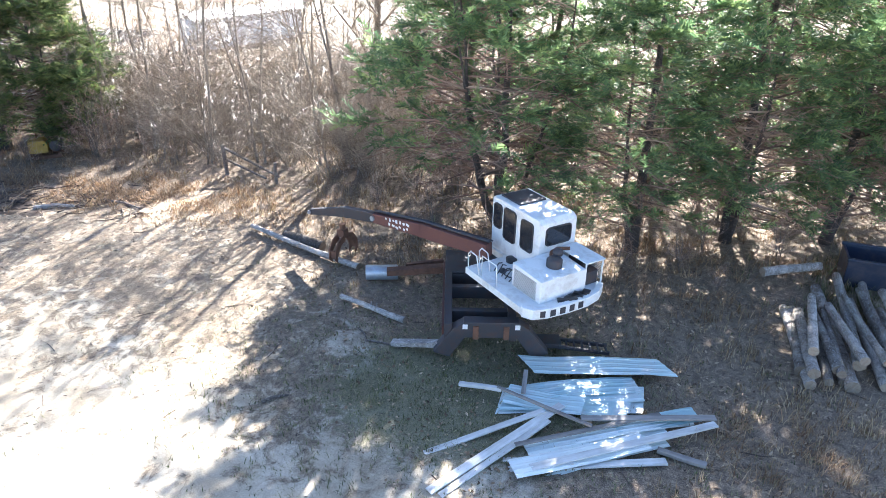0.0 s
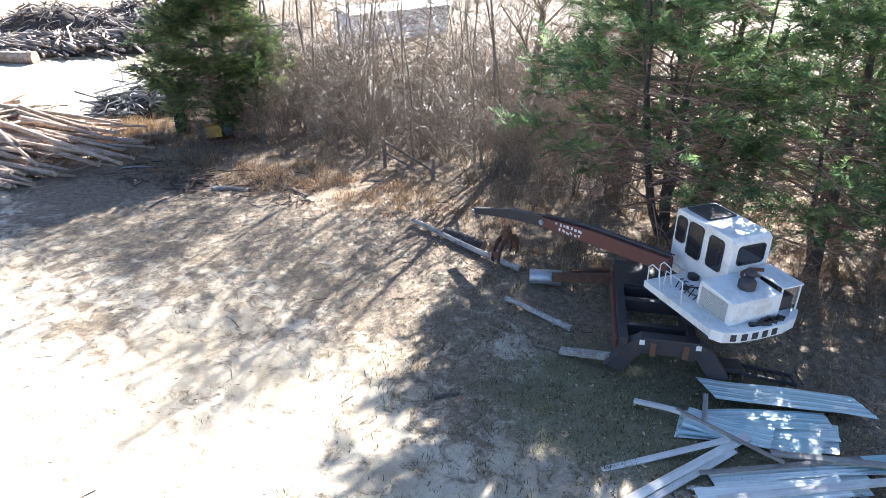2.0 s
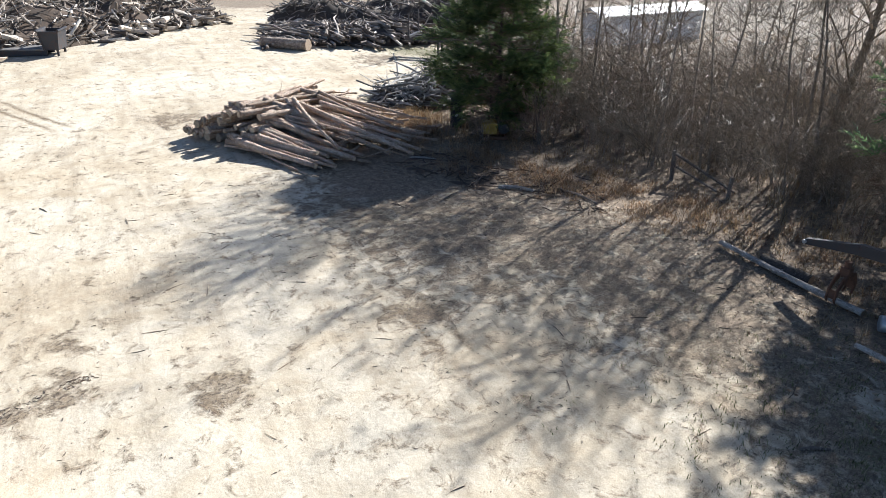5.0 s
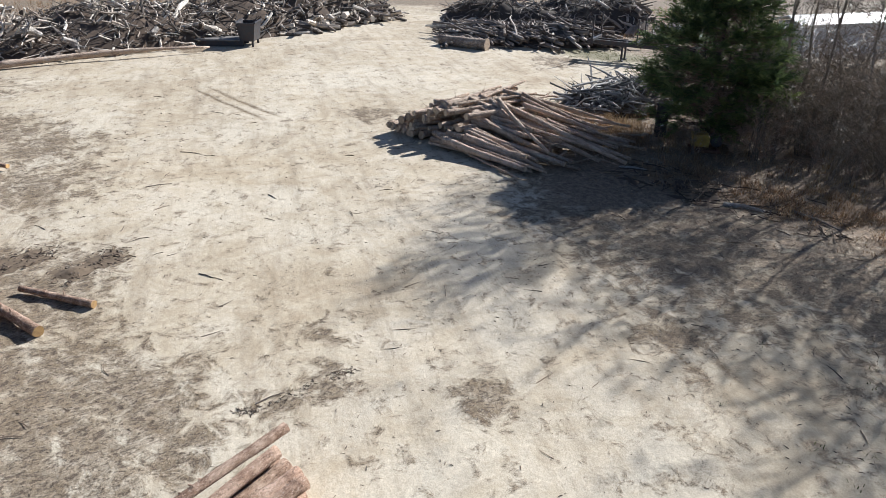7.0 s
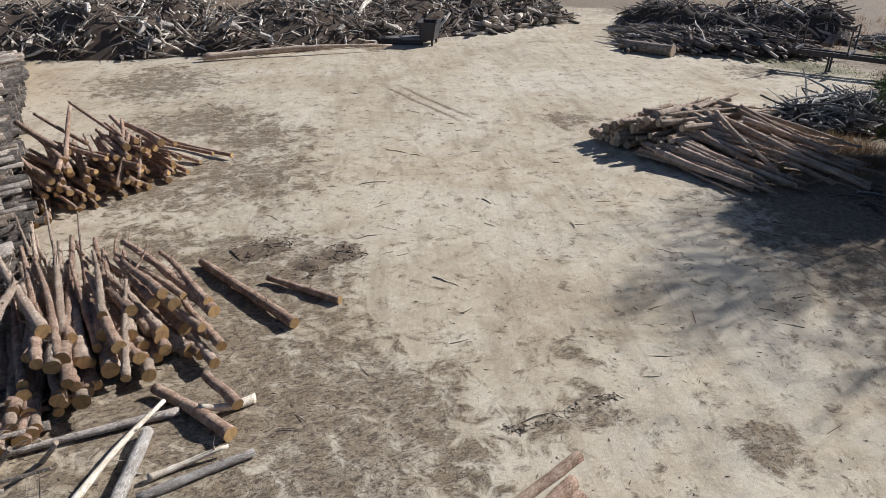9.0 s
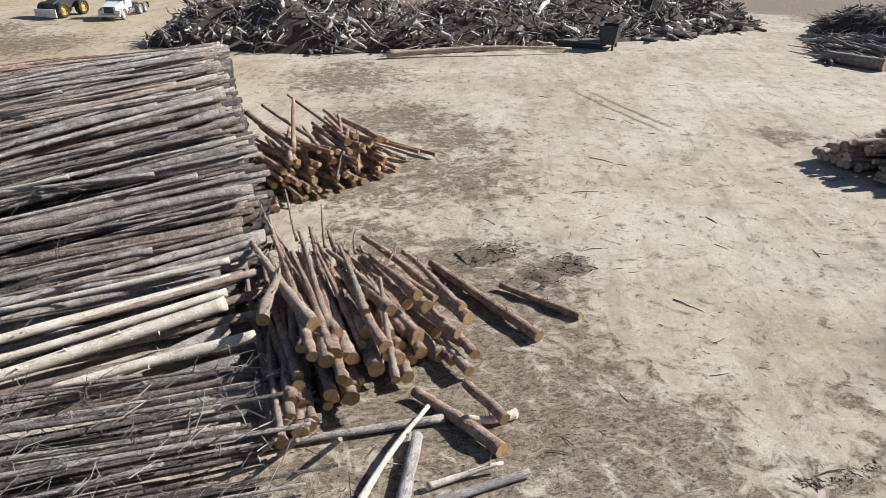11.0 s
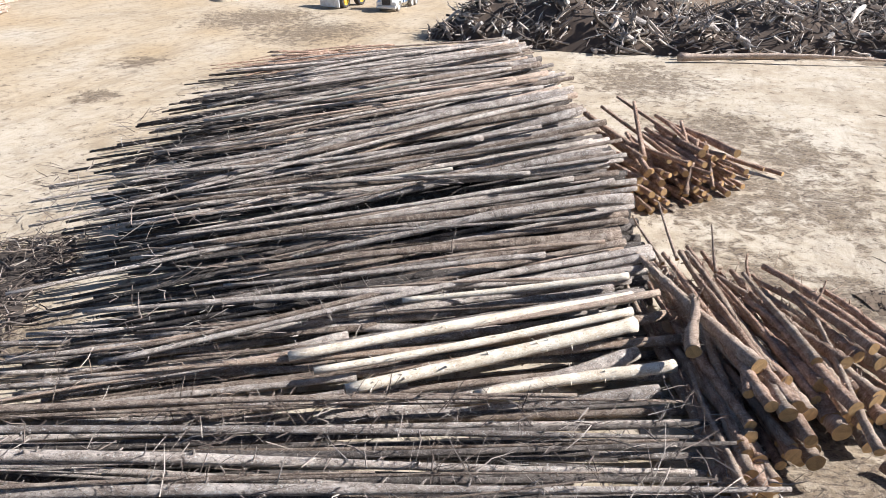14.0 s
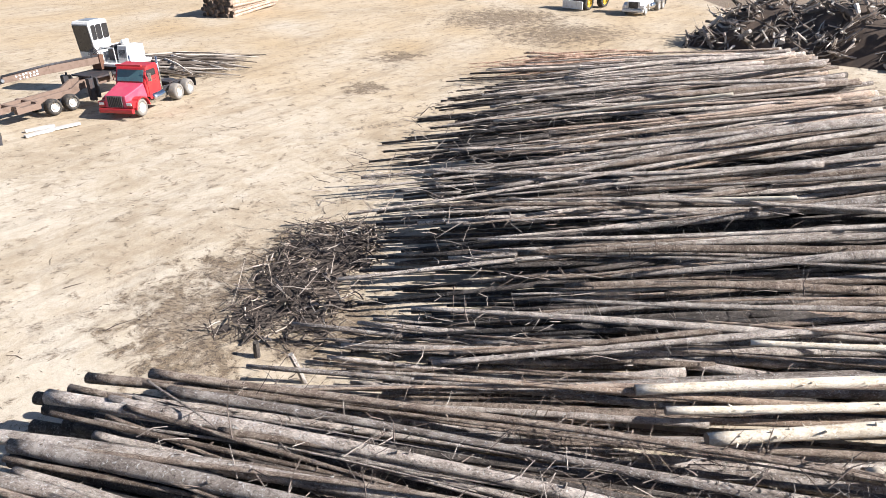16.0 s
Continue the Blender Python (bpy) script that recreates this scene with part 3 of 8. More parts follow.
def build_deck():
    kinds = log_kinds(9, "long grey weathered pine log in the stacked deck", (BARK_GREY, CUT_OLD), DECK_LOG, 0.19, 0.085, 0.42, 44, 8, 3, name="pine_log", knobs=0.15)
    brown = log_kinds(4, "long dull brown pine log in the stacked deck", (BARK_DULL, CUT_OLD), DECK_LOG, 0.175, 0.075, 0.45, 38, 9, 4, name="pine_log", knobs=0.15)
    tan = log_kinds(3, "long tan log with loose bark in the stacked deck", (BARK_TAN, CUT_OLD), DECK_LOG, 0.165, 0.05, 0.4, 20, 12, 5, name="pine_log", knobs=0.1)
    RNG.seed(11)
    core = Build()
    x = -33.2
    while x > -76.5:
        hb, ht = lerp(x, BUTT_H), lerp(x, TIP_H)
        swell = 0.2 * math.sin(x * 1.7) + 0.16 * math.sin(x * 3.1 + 1)
        for layer in range(5):
            zb = hb + swell - 0.15 - layer * 0.44 - (0.16 if layer else 0.0) + uni(-0.2, 0.14)
            if zb < 0.08:
                continue
            zt = max(0.08, ht + swell * 0.5 - layer * 0.26 + uni(-0.2, 0.35))
            p = Vector((x + uni(-0.25, 0.25), lerp(x, BUTT_Y) + uni(-0.8, 0.7), max(0.18, zb)))
            q = Vector((lerp(x, TIP_X) + RNG.gauss(0, 1.0), lerp(x, TIP_Y) + uni(-0.5, 0.5), zt))
            q = p.lerp(q, uni(0.72, 1.06) if layer == 0 else (uni(0.85, 1.03) if layer == 1 else uni(0.7, 0.92)))
            if layer == 0 or (layer == 1 and x > -52):
                r = uni(0, 1)
                ks = kinds if r < 0.54 else (brown if r < 0.91 else tan)
                lay(RNG.choice(ks), p, q, DECK_LOG, uni(0.55, 1.0), "logs of the big deck")
            else:
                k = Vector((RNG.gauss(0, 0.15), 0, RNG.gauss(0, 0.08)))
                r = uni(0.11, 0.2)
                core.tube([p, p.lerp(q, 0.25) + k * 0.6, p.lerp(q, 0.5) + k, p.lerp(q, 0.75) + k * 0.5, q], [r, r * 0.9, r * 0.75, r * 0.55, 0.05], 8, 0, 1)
        x -= uni(0.27, 0.45)
    # a few stems thrown across the others
    for x in (-37.5, -40.5, -43.0, -46.0, -49.0, -53.0, -57.0, -62.0, -67.0, -71.0, -39.2, -44.6, -51.0, -38.3, -41.6, -45.4, -47.8, -50.2, -54.5, -59.0, -64.0):
        hb = lerp(x, BUTT_H)
        s0, s1 = uni(0.05, 0.25), uni(0.6, 0.95)
        a, b2 = Vector((x, lerp(x, BUTT_Y), hb + 0.16)), Vector((lerp(x, TIP_X), lerp(x, TIP_Y), lerp(x, TIP_H) + 0.3))
        p, q = a.lerp(b2, s0), a.lerp(b2, s1)
        p.x += uni(-0.4, 1.6)
        q.x -= uni(-0.4, 2.2)
        p.z, q.z = lerp(p.x, BUTT_H) * (1 - s0) + lerp(x, TIP_H) * s0 + 0.22, q.z + 0.12
        lay(RNG.choice(kinds + tan), p, q, DECK_LOG, uni(0.45, 0.85), "logs of the big deck")
    # stacked butts below the crown of the deck
    x = -36.0
    while x > -76:
        z = lerp(x, BUTT_H) - 1.4
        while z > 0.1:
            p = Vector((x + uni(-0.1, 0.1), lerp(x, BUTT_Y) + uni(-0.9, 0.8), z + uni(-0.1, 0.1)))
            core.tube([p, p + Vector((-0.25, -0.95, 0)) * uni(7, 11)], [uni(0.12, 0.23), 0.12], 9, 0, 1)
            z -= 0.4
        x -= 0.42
    solid("log_stack", core, [BARK_SHADED, CUT_OLD], "lower layers of grey logs inside the stacked deck, darkened for shade", "logs", kind="stuff", smooth=True)
    peeled = log_kinds(3, "pale peeled log lying on the deck", (PEELED, CUT_OLD), 9.0, 0.2, 0.155, 0.1, 26, 0, 6, 14, name="peeled_log")
    for p, q, t in (((-36.3, -2.4, 1.4), (-36.6, -11.6, 1.25), 0.9), ((-35.8, -2.7, 1.3), (-36.0, -10.9, 1.2), 0.95), ((-35.3, -2.9, 1.25), (-35.1, -10.5, 1.2), 1.1), ((-33.9, -2.6, 0.85), (-34.3, -8.6, 0.85), 1.0), ((-36.9, -2.2, 1.7), (-38.4, -9.5, 1.35), 0.65), ((-42.5, -5.5, 3.25), (-46.0, -14.5, 1.9), 0.4), ((-50.0, -4.5, 4.3), (-52.6, -12.5, 2.8), 0.45)):
        lay(RNG.choice(peeled), p, q, 9.0, t * 0.84, "peeled logs of the big deck")
    for i in range(26):
        x = -35.4 - i * 0.17 + uni(-0.15, 0.15)
        y = uni(-7.5, -11.0)
        lay(RNG.choice(brown + kinds), (x, y, uni(0.35, 0.75)), (x - uni(1.0, 2.4), uni(-19.5, -23.0), uni(0.15, 0.4)), DECK_LOG, uni(0.5, 0.8), "logs of the big deck")
    # slim reddish stems at the deck's far end
    stems = log_kinds(3, "slim reddish-brown stem at the far end of the deck", (BARK_BROWN, CUT_OLD), 9.0, 0.1, 0.04, 0.3, 14, 6, 7, 7, 12, name="slim_stem", category="stem")
    for i in range(44):
        x, y = -76.8 + i * 0.09 + uni(-0.4, 0.4), uni(-5.0, 3.0) - i * 0.03
        lay(RNG.choice(stems), (x, y, uni(0.15, 0.75)), (x + uni(0.2, 2.0), y - uni(6.0, 9.0), uni(0.1, 0.5)), 9.0, uni(0.6, 1.1), "stems at the deck's far end")
    tw = Build()
    for _ in range(1250):
        x = uni(-75, -33.5)
        s = uni(0.15, 1.02) ** 0.7
        a, b2 = Vector((x, lerp(x, BUTT_Y), lerp(x, BUTT_H))), Vector((lerp(x, TIP_X), lerp(x, TIP_Y), lerp(x, TIP_H)))
        f = a.lerp(b2, s) + Vector((0, 0, uni(-0.1, 0.15)))
        d = Vector((RNG.gauss(0, 0.7), RNG.gauss(-0.6, 0.9), RNG.gauss(0.12, 0.25))).normalized()
        ln = uni(0.15, 1.0)
        k = Vector((uni(-1, 1), uni(-1, 1), uni(-0.3, 0.6))) * ln * 0.12
        r = uni(0.006, 0.02)
        tw.tube([f, f + d * ln * 0.5 + k, f + d * ln], [r, r * 0.8, r * 0.3], 4, caps=False)
        if RNG.random() < 0.4:
            g = f + d * ln * 0.6
            tw.tube([g, g + Vector((uni(-1, 1), uni(-1, 1), uni(0, 0.8))) * ln * 0.4], [r * 0.6, r * 0.2], 3, caps=False)
    solid("broken_twigs", tw, TWIGS, "broken twigs and dead branch ends over the deck", "twigs", kind="stuff")


build_deck()


def build_front_deck():
    """The stack in front, whose butts lie beside the big deck's tops."""
    kinds = log_kinds(6, "grey pine log with flaking bark in the front stack", (BARK_GREY, CUT_OLD), 21.0, 0.185, 0.06, 0.38, 40, 18, 8, 12, 22, name="pine_log", knobs=0.14)
    slim = log_kinds(3, "slender dull brown log in the front stack", (BARK_DULL, CUT_OLD), 21.0, 0.14, 0.04, 0.4, 26, 24, 9, name="pine_log", knobs=0.09)
    RNG.seed(5)
    core = Build()
    crest = [(0, 0.45), (3, 1.2), (7, 1.75), (14, 1.9), (22, 1.3), (26, 0.8)]
    for row in range(27):
        x0 = -38.6 + row * 0.36
        for layer in range(5):
            z = lerp(row, crest) - layer * 0.42 + uni(-0.14, 0.14)
            if z < 0.12:
                continue
            p = Vector((x0 + uni(-0.2, 0.2), -23.6 + uni(-1.8, 1.8), z))
            q = Vector((x0 + 5.4 + 0.09 * max(0, row - 6) + RNG.gauss(0, 0.5), -3.8 + uni(-3.0, 1.2), max(0.12, 0.85 - layer * 0.2 + uni(-0.15, 0.2))))
            if layer == 0:
                lay(RNG.choice(kinds if uni(0, 1) < 0.7 else slim), p, q, 21.0, uni(0.65, 1.0), "logs of the front stack")
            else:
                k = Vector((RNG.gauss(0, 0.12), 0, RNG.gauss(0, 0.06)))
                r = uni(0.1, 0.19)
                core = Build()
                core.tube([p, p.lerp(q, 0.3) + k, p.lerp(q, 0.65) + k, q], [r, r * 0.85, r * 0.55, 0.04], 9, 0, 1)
                solid("pine_log", core, [BARK_SHADED, CUT_OLD], "pine log low in the front stack, bark darkened for shade", "log", group="logs of the front stack", smooth=True)
    # slender stems and broken tops in the gaps between the larger logs
    for i in range(46):
        row = uni(1, 26)
        p = Vector((-38.6 + row * 0.36, -23.4 + uni(-1.0, 3.0), max(0.2, lerp(row, crest) + uni(-0.22, 0.12))))
        q = p + Vector((uni(2.2, 4.8), uni(9, 17), 0))
        q.z = max(0.15, p.z * 0.7 + uni(-0.1, 0.15))
        lay(RNG.choice(slim + kinds[:2]), p, q, 21.0, uni(0.35, 0.7), "logs of the front stack")
    # one stem slung over the rest
    lay(kinds[0], (-36.5, -22.2, 2.05), (-33.4, -18.7, 1.8), 21.0, 0.5, "logs of the front stack")
    tw = Build()
    for _ in range(750):
        s, row = uni(0, 1) ** 0.7, uni(1, 26)
        f = Vector((-38.6 + row * 0.36 + 5.4 * s, -22 + 19 * s, lerp(row, crest) * (1 - s) + 0.9 * s + uni(-0.15, 0.2)))
        d = Vector((RNG.gauss(0, 0.8), RNG.gauss(0.3, 0.9), RNG.gauss(0.2, 0.3))).normalized()
        ln, r = uni(0.25, 1.2), uni(0.006, 0.018)
        k = Vector((uni(-1, 1), uni(-1, 1), uni(-0.3, 0.6))) * ln * 0.14
        tw.tube([f, f + d * ln * 0.5 + k, f + d * ln], [r, r * 0.8, r * 0.3], 4, caps=False)
        g = f + d * ln * 0.6
        tw.tube([g, g + Vector((uni(-1, 1), uni(-1, 1), uni(0, 0.8))) * ln * 0.4], [r * 0.6, r * 0.2], 3, caps=False)
    solid("broken_twigs", tw, TWIGS, "broken twigs and dead branch ends over the front stack", "twigs", kind="stuff")


build_front_deck()


def pile(kinds, length, rows, group, thick=(0.7, 1.1), jumble=0.15, toss=0.4):
    """Logs given by butt and top centre lines: (butt a, butt b, top a, top b, layers, height, count)."""
    for ba, bb, ta, tb, layers, h, count in rows:
        for layer in range(layers):
            c = max(2, int(count * (1 - 0.75 * layer / layers)))
            for i in range(c):
                s = (i + 0.5) / c
                s = 0.5 + (s - 0.5) * (1 - 0.45 * layer / layers) + uni(-0.02, 0.02)
                p = Vector(ba).lerp(Vector(bb), s) + Vector((uni(-toss, toss), uni(-toss, toss), 0))
                q = Vector(ta).lerp(Vector(tb), min(1, max(0, s + uni(-jumble, jumble))))
                z = 0.16 + h * layer / max(1, layers - 1) if layers > 1 else 0.16
                p.z, q.z = z + uni(-0.04, 0.06), max(0.1, z * 0.8 + uni(-0.05, 0.15 + jumble * 0.6))
                q = p.lerp(q, uni(0.7, 1.05))
                lay(RNG.choice(kinds), p, q, length, uni(*thick), group)


def build_piles():
    RNG.seed(21)
    forked = log_kinds(8, "red-brown pine top log with sawn butt in a loose pile", (BARK_BROWN, CUT_FRESH), 10.0, 0.2, 0.09, 0.24, 44, 5, 12, 12, 20, knobs=0.16)
    pale_top = log_kinds(3, "tan pine top log with patches of bark gone", (BARK_TAN, CUT_FRESH), 10.0, 0.18, 0.08, 0.24, 34, 6, 13, 12, 20, knobs=0.16)
    brown_pile = "logs of the brown pile"
    for i in range(78):
        s = uni(0, 1)
        z = 0.17 + 1.45 * min(1.0, 2.9 * s * (1.3 - s)) * uni(0, 1)
        back = z * uni(0.2, 1.1) + uni(0, 0.6)
        p = Vector((-30.6 + 0.9 * abs(s - 0.75) - back, -3.7 + 6.2 * s + uni(-0.2, 0.2), z))
        q = Vector((uni(-41.2, -38.4), -0.9 + 3.6 * (0.5 + (s - 0.5) * uni(0.2, 1.1)) + RNG.gauss(0, 0.5), max(0.15, z * uni(0.5, 0.95) + uni(-0.1, 0.55))))
        q = p.lerp(q, uni(0.6, 1.1) if s < 0.6 else uni(0.38, 0.78))
        lay(RNG.choice(forked + pale_top[:2] if i % 4 else pale_top), p, q, 10.0, uni(0.7, 1.2), brown_pile)
    for p, q, t in (((-29.9, -0.5, 1.05), (-34.3, 1.5, 1.65), 0.72), ((-33.5, -2.45, 1.5), (-37.3, -0.8, 1.7), 0.95), ((-32.0, -2.05, 1.3), (-35.9, -0.6, 1.6), 0.8), ((-32.2, -0.1, 1.6), (-37.2, 1.2, 1.75), 0.8), ((-30.1, -3.4, 0.5), (-33.4, -2.2, 0.9), 0.72), ((-30.3, 2.15, 0.5), (-35.6, 3.0, 0.7), 1.0), ((-30.0, 1.75, 0.3), (-36.6, 2.6, 0.6), 0.95), ((-37.2, 1.0, 1.1), (-38.6, 1.6, 2.3), 0.35), ((-38.4, 0.5, 1.0), (-40.3, 1.0, 2.0), 0.4), ((-36.6, 1.8, 0.9), (-38.2, 2.8, 1.7), 0.35), ((-34.0, 1.4, 1.55), (-34.8, 2.6, 2.3), 0.28), ((-31.0, -3.6, 0.2), (-31.0, -0.8, 0.3), 0.9), ((-38.0, -0.3, 1.2), (-41.0, 0.2, 1.9), 0.4)):
        lay(RNG.choice(pale_top + forked[:3]), p, q, 10.0, t, brown_pile)
    CUT_PALE = cut_wood("cut_pale", (0.62, 0.5, 0.36), (0.5, 0.39, 0.27))
    short = log_kinds(8, "short pine log with a yellow sawn end", (BARK_BROWN, CUT_FRESH), 5.0, 0.17, 0.13, 0.1, 5, 0, 14, 12, 10)
    pile(short, 5.0, [((-43.4, 0.4, 0), (-44.7, 8.6, 0), (-49.0, 1.6, 0), (-49.4, 7.6, 0), 7, 1.8, 21)], "logs of the short yellow-ended pile", (0.55, 1.0), 0.3, 0.7)
    for p, q in (((-45.3, 9.6, 0.4), (-49.0, 7.4, 0.9)), ((-45.0, 10.4, 0.2), (-49.6, 9.0, 0.25)), ((-43.0, 5.2, 1.0), (-46.2, 6.8, 2.2)), ((-44.5, 3.0, 1.9), (-48.0, 4.6, 2.9)), ((-43.0, 2.6, 0.4), (-46.4, 1.6, 1.8)), ((-46.0, 4.4, 1.9), (-49.2, 3.0, 3.1)), ((-43.6, 3.4, 0.5), (-45.6, 3.9, 1.9)), ((-43.5, 4.4, 0.6), (-45.0, 5.6, 1.9)), ((-44.2, 2.2, 0.9), (-46.0, 1.6, 2.4)), ((-44.6, 6.4, 1.2), (-47.2, 5.4, 2.5)), ((-44.9, 5.4, 1.5), (-47.6, 6.6, 2.6)), ((-45.4, 3.4, 1.9), (-48.4, 2.4, 2.7)), ((-43.2, 1.2, 0.3), (-44.6, 0.6, 1.5)), ((-42.9, 0.8, 0.2), (-44.2, -0.2, 1.3)), ((-46.6, 5.8, 1.9), (-51.4, 5.4, 2.7))):
        lay(RNG.choice(short), p, q, 5.0, uni(0.55, 0.95), "logs of the short yellow-ended pile")
    mid = log_kinds(8, "tan log with pale sawn end in a jumbled pile", (BARK_TAN, CUT_PALE), 6.0, 0.18, 0.11, 0.12, 16, 4, 16, 11, name="tan_log", knobs=0.12)
    tan = "logs of the tan jumbled pile"
    # one bundle with its sawn butts turned out over the yard
    for i in range(92):
        s = uni(0, 1)
        top = 1.8 * min(1.0, 0.22 + s * 1.3)
        z = top * uni(0.0, 1.0) ** 0.7 + 0.16
        p = Vector((-34.7 + 4.6 * s + uni(-0.3, 0.3), 25.2 + 1.5 * uni(0, 1) ** 2 + 0.3 * z, z))
        a = math.radians(68 + RNG.gauss(0, 11))
        q = p + Vector((math.cos(a), math.sin(a), RNG.gauss(-0.02, 0.05))) * uni(3.2, 6.2)
        q.z = max(0.15, q.z)
        lay(RNG.choice(mid), p, q, 6.0, uni(0.55, 1.15), tan)
    # the other bundle slants down in front of it
    for i in range(92):
        v = uni(0, 1)
        y = 24.7 + 5.8 * v
        z = 0.15 + (0.4 + 1.6 * min(1.0, v * 1.9)) * uni(0, 1) ** 0.75
        p = Vector((-31.2 + 1.2 * v + uni(-0.7, 1.6), y, z))
        a = math.radians(-6 + 20 * v + RNG.gauss(0, 9))
        d = uni(4.0, 7.6)
        q = p + Vector((math.cos(a), math.sin(a), 0)) * d
        q.z = max(0.12, z * uni(0.15, 0.45) + uni(0, 0.2))
        lay(RNG.choice(mid), p, q, 6.0, uni(0.5, 1.05), tan)
    # loose sticks and broken tops over the right end
    for i in range(30):
        c = Vector((uni(-29.5, -24.0), uni(26.5, 32.5), 0))
        c.z = max(0.2, 1.9 - (c.x + 30) * 0.28) + uni(-0.2, 0.15)
        a, r = uni(0, 6.28), uni(0.6, 1.9)
        d = Vector((math.cos(a), math.sin(a), RNG.gauss(0, 0.12))) * r
        lay(RNG.choice(mid), c + d, c - d, 6.0, uni(0.2, 0.55), tan)
    for p, q, t in (((-29.6, 28.2, 2.1), (-23.0, 24.4, 0.15), 0.75), ((-32.6, 26.6, 1.85), (-28.4, 30.6, 1.95), 0.8), ((-27.0, 28.6, 1.4), (-23.6, 29.8, 0.35), 0.9)):
        lay(mid[0], p, q, 6.0, t, tan)
    near = log_kinds(4, "red-brown log with rough bark in a small stack", (BARK_BROWN, CUT_FRESH), 5.0, 0.2, 0.16, 0.08, 6, 0, 18, 14, 14)
    pile(near, 5.0, [((-21.0, 4.9, 0), (-18.7, 4.5, 0), (-21.2, -0.4, 0), (-18.9, -0.6, 0), 3, 0.75, 6)], "logs of the small stack by the path", (0.8, 1.0), 0.1, 0.25)
    lay(near[0], (-20.75, 5.3, 1.1), (-20.9, 0.6, 1.1), 5.0, 0.75, "logs of the small stack by the path")
    shaded = log_kinds(5, "mossy grey log in the shaded pile by the trees", (BARK_GREY, CUT_OLD), 5.2, 0.22, 0.2, 0.05, 3, 0, 19, 14, 12)
    pile(shaded, 5.2, [((9.3, 15.6, 0), (13.2, 15.2, 0), (10.9, 20.6, 0), (14.8, 20.6, 0), 3, 0.7, 9)], "logs of the shaded pile", (0.6, 0.9), 0.1, 0.35)
    lay(shaded[0], (10.6, 20.6, 0.75), (13.2, 21.1, 0.85), 5.2, 0.8, "logs of the shaded pile")
    single = log_kinds(2, "thin red-brown log lying alone on the dirt", (BARK_BROWN, CUT_FRESH), 5.5, 0.17, 0.14, 0.03, 4, 0, 23, 12)
    lay(single[0], (-30.4, 4.5, 0.15), (-35.9, 4.3, 0.15), 5.5, 1.0)
    fat = log_kinds(1, "fat old dark log in front of the dark pile", (BARK_DULL, CUT_OLD), 4.6, 0.46, 0.44, 0.03, 3, 0, 29, 16, 10)
    lay(fat[0], (-42.8, 47.7, 0.45), (-47.4, 47.4, 0.45), 4.6, 1.0)
    lay(single[1], (-30.6, 6.3, 0.11), (-33.4, 5.4, 0.11), 5.5, 0.75)


build_piles()

# ---- trees and brush ----
NEEDLES = scattered("evergreen_sprays", [(0.0, (0.07, 0.125, 0.06)), (0.55, (0.15, 0.235, 0.1)), (1.0, (0.28, 0.37, 0.14))], 0.7, 0.5)
NEEDLES_LIGHT = scattered("sunny_evergreen_sprays", [(0.0, (0.055, 0.09, 0.038)), (0.55, (0.13, 0.18, 0.065)), (1.0, (0.27, 0.31, 0.11))], 0.75, 0.5)
DRY_GRASS = scattered("dry_grass", [(0.0, (0.14, 0.08, 0.04)), (0.5, (0.34, 0.23, 0.12)), (1.0, (0.55, 0.43, 0.26))], 0.9, 0.25)
DEAD_WEED = scattered("rust_weeds", [(0.0, (0.13, 0.07, 0.035)), (0.5, (0.33, 0.2, 0.105)), (1.0, (0.52, 0.37, 0.22))], 0.9, 0.25)
BRANCHES = scattered("bare_branches", [(0.0, (0.075, 0.057, 0.042)), (0.5, (0.235, 0.185, 0.132)), (1.0, (0.52, 0.43, 0.33))], 0.5)
BRUSH_RED = scattered("red_brown_brush", [(0.0, (0.12, 0.07, 0.05)), (0.5, (0.33, 0.22, 0.16)), (1.0, (0.56, 0.44, 0.34))])
LIMB_DARK = scattered("cedar_limbs", [(0.0, (0.09, 0.055, 0.042)), (0.6, (0.28, 0.18, 0.135)), (1.0, (0.46, 0.34, 0.26))])
BARK_SAPLING = bark("bark_sapling", (0.1, 0.085, 0.07), (0.27, 0.23, 0.19), (0.5, 0.44, 0.37), (0.7, 0.68, 0.66), (1.1, 1.08, 1.05))


def spray(b, p, way, size, pairs=4):
    """A feathery frond: narrow pointed leaflets swept forward on both sides of one drooping rib."""
    way = way.normalized()
    side = way.cross(Vector((uni(-0.6, 0.6), uni(-0.6, 0.6), 1))).normalized()
    up = side.cross(way)
    drop = Vector((0, 0, -size * uni(0.05, 0.3)))
    vs, fs = [], []
    for i in range(pairs + 1):
        s = i / pairs
        root = p + way * (size * s * 0.8) + drop * s * s
        w = way * size * 0.065
        ln = size * (0.46 - 0.26 * s)
        k = len(vs)
        vs += [root - w, root + w]
        if i:
            fs.append((k - 4, k, k + 1))
        for sgn in (-1, 1):
            vs.append(root + (side * sgn * uni(0.55, 0.9) + way * uni(0.5, 1.0) + up * uni(-0.3, 0.25)) * ln * 0.8)
            fs.append((k, k + 1, len(vs) - 1))
    b.add(vs, fs)


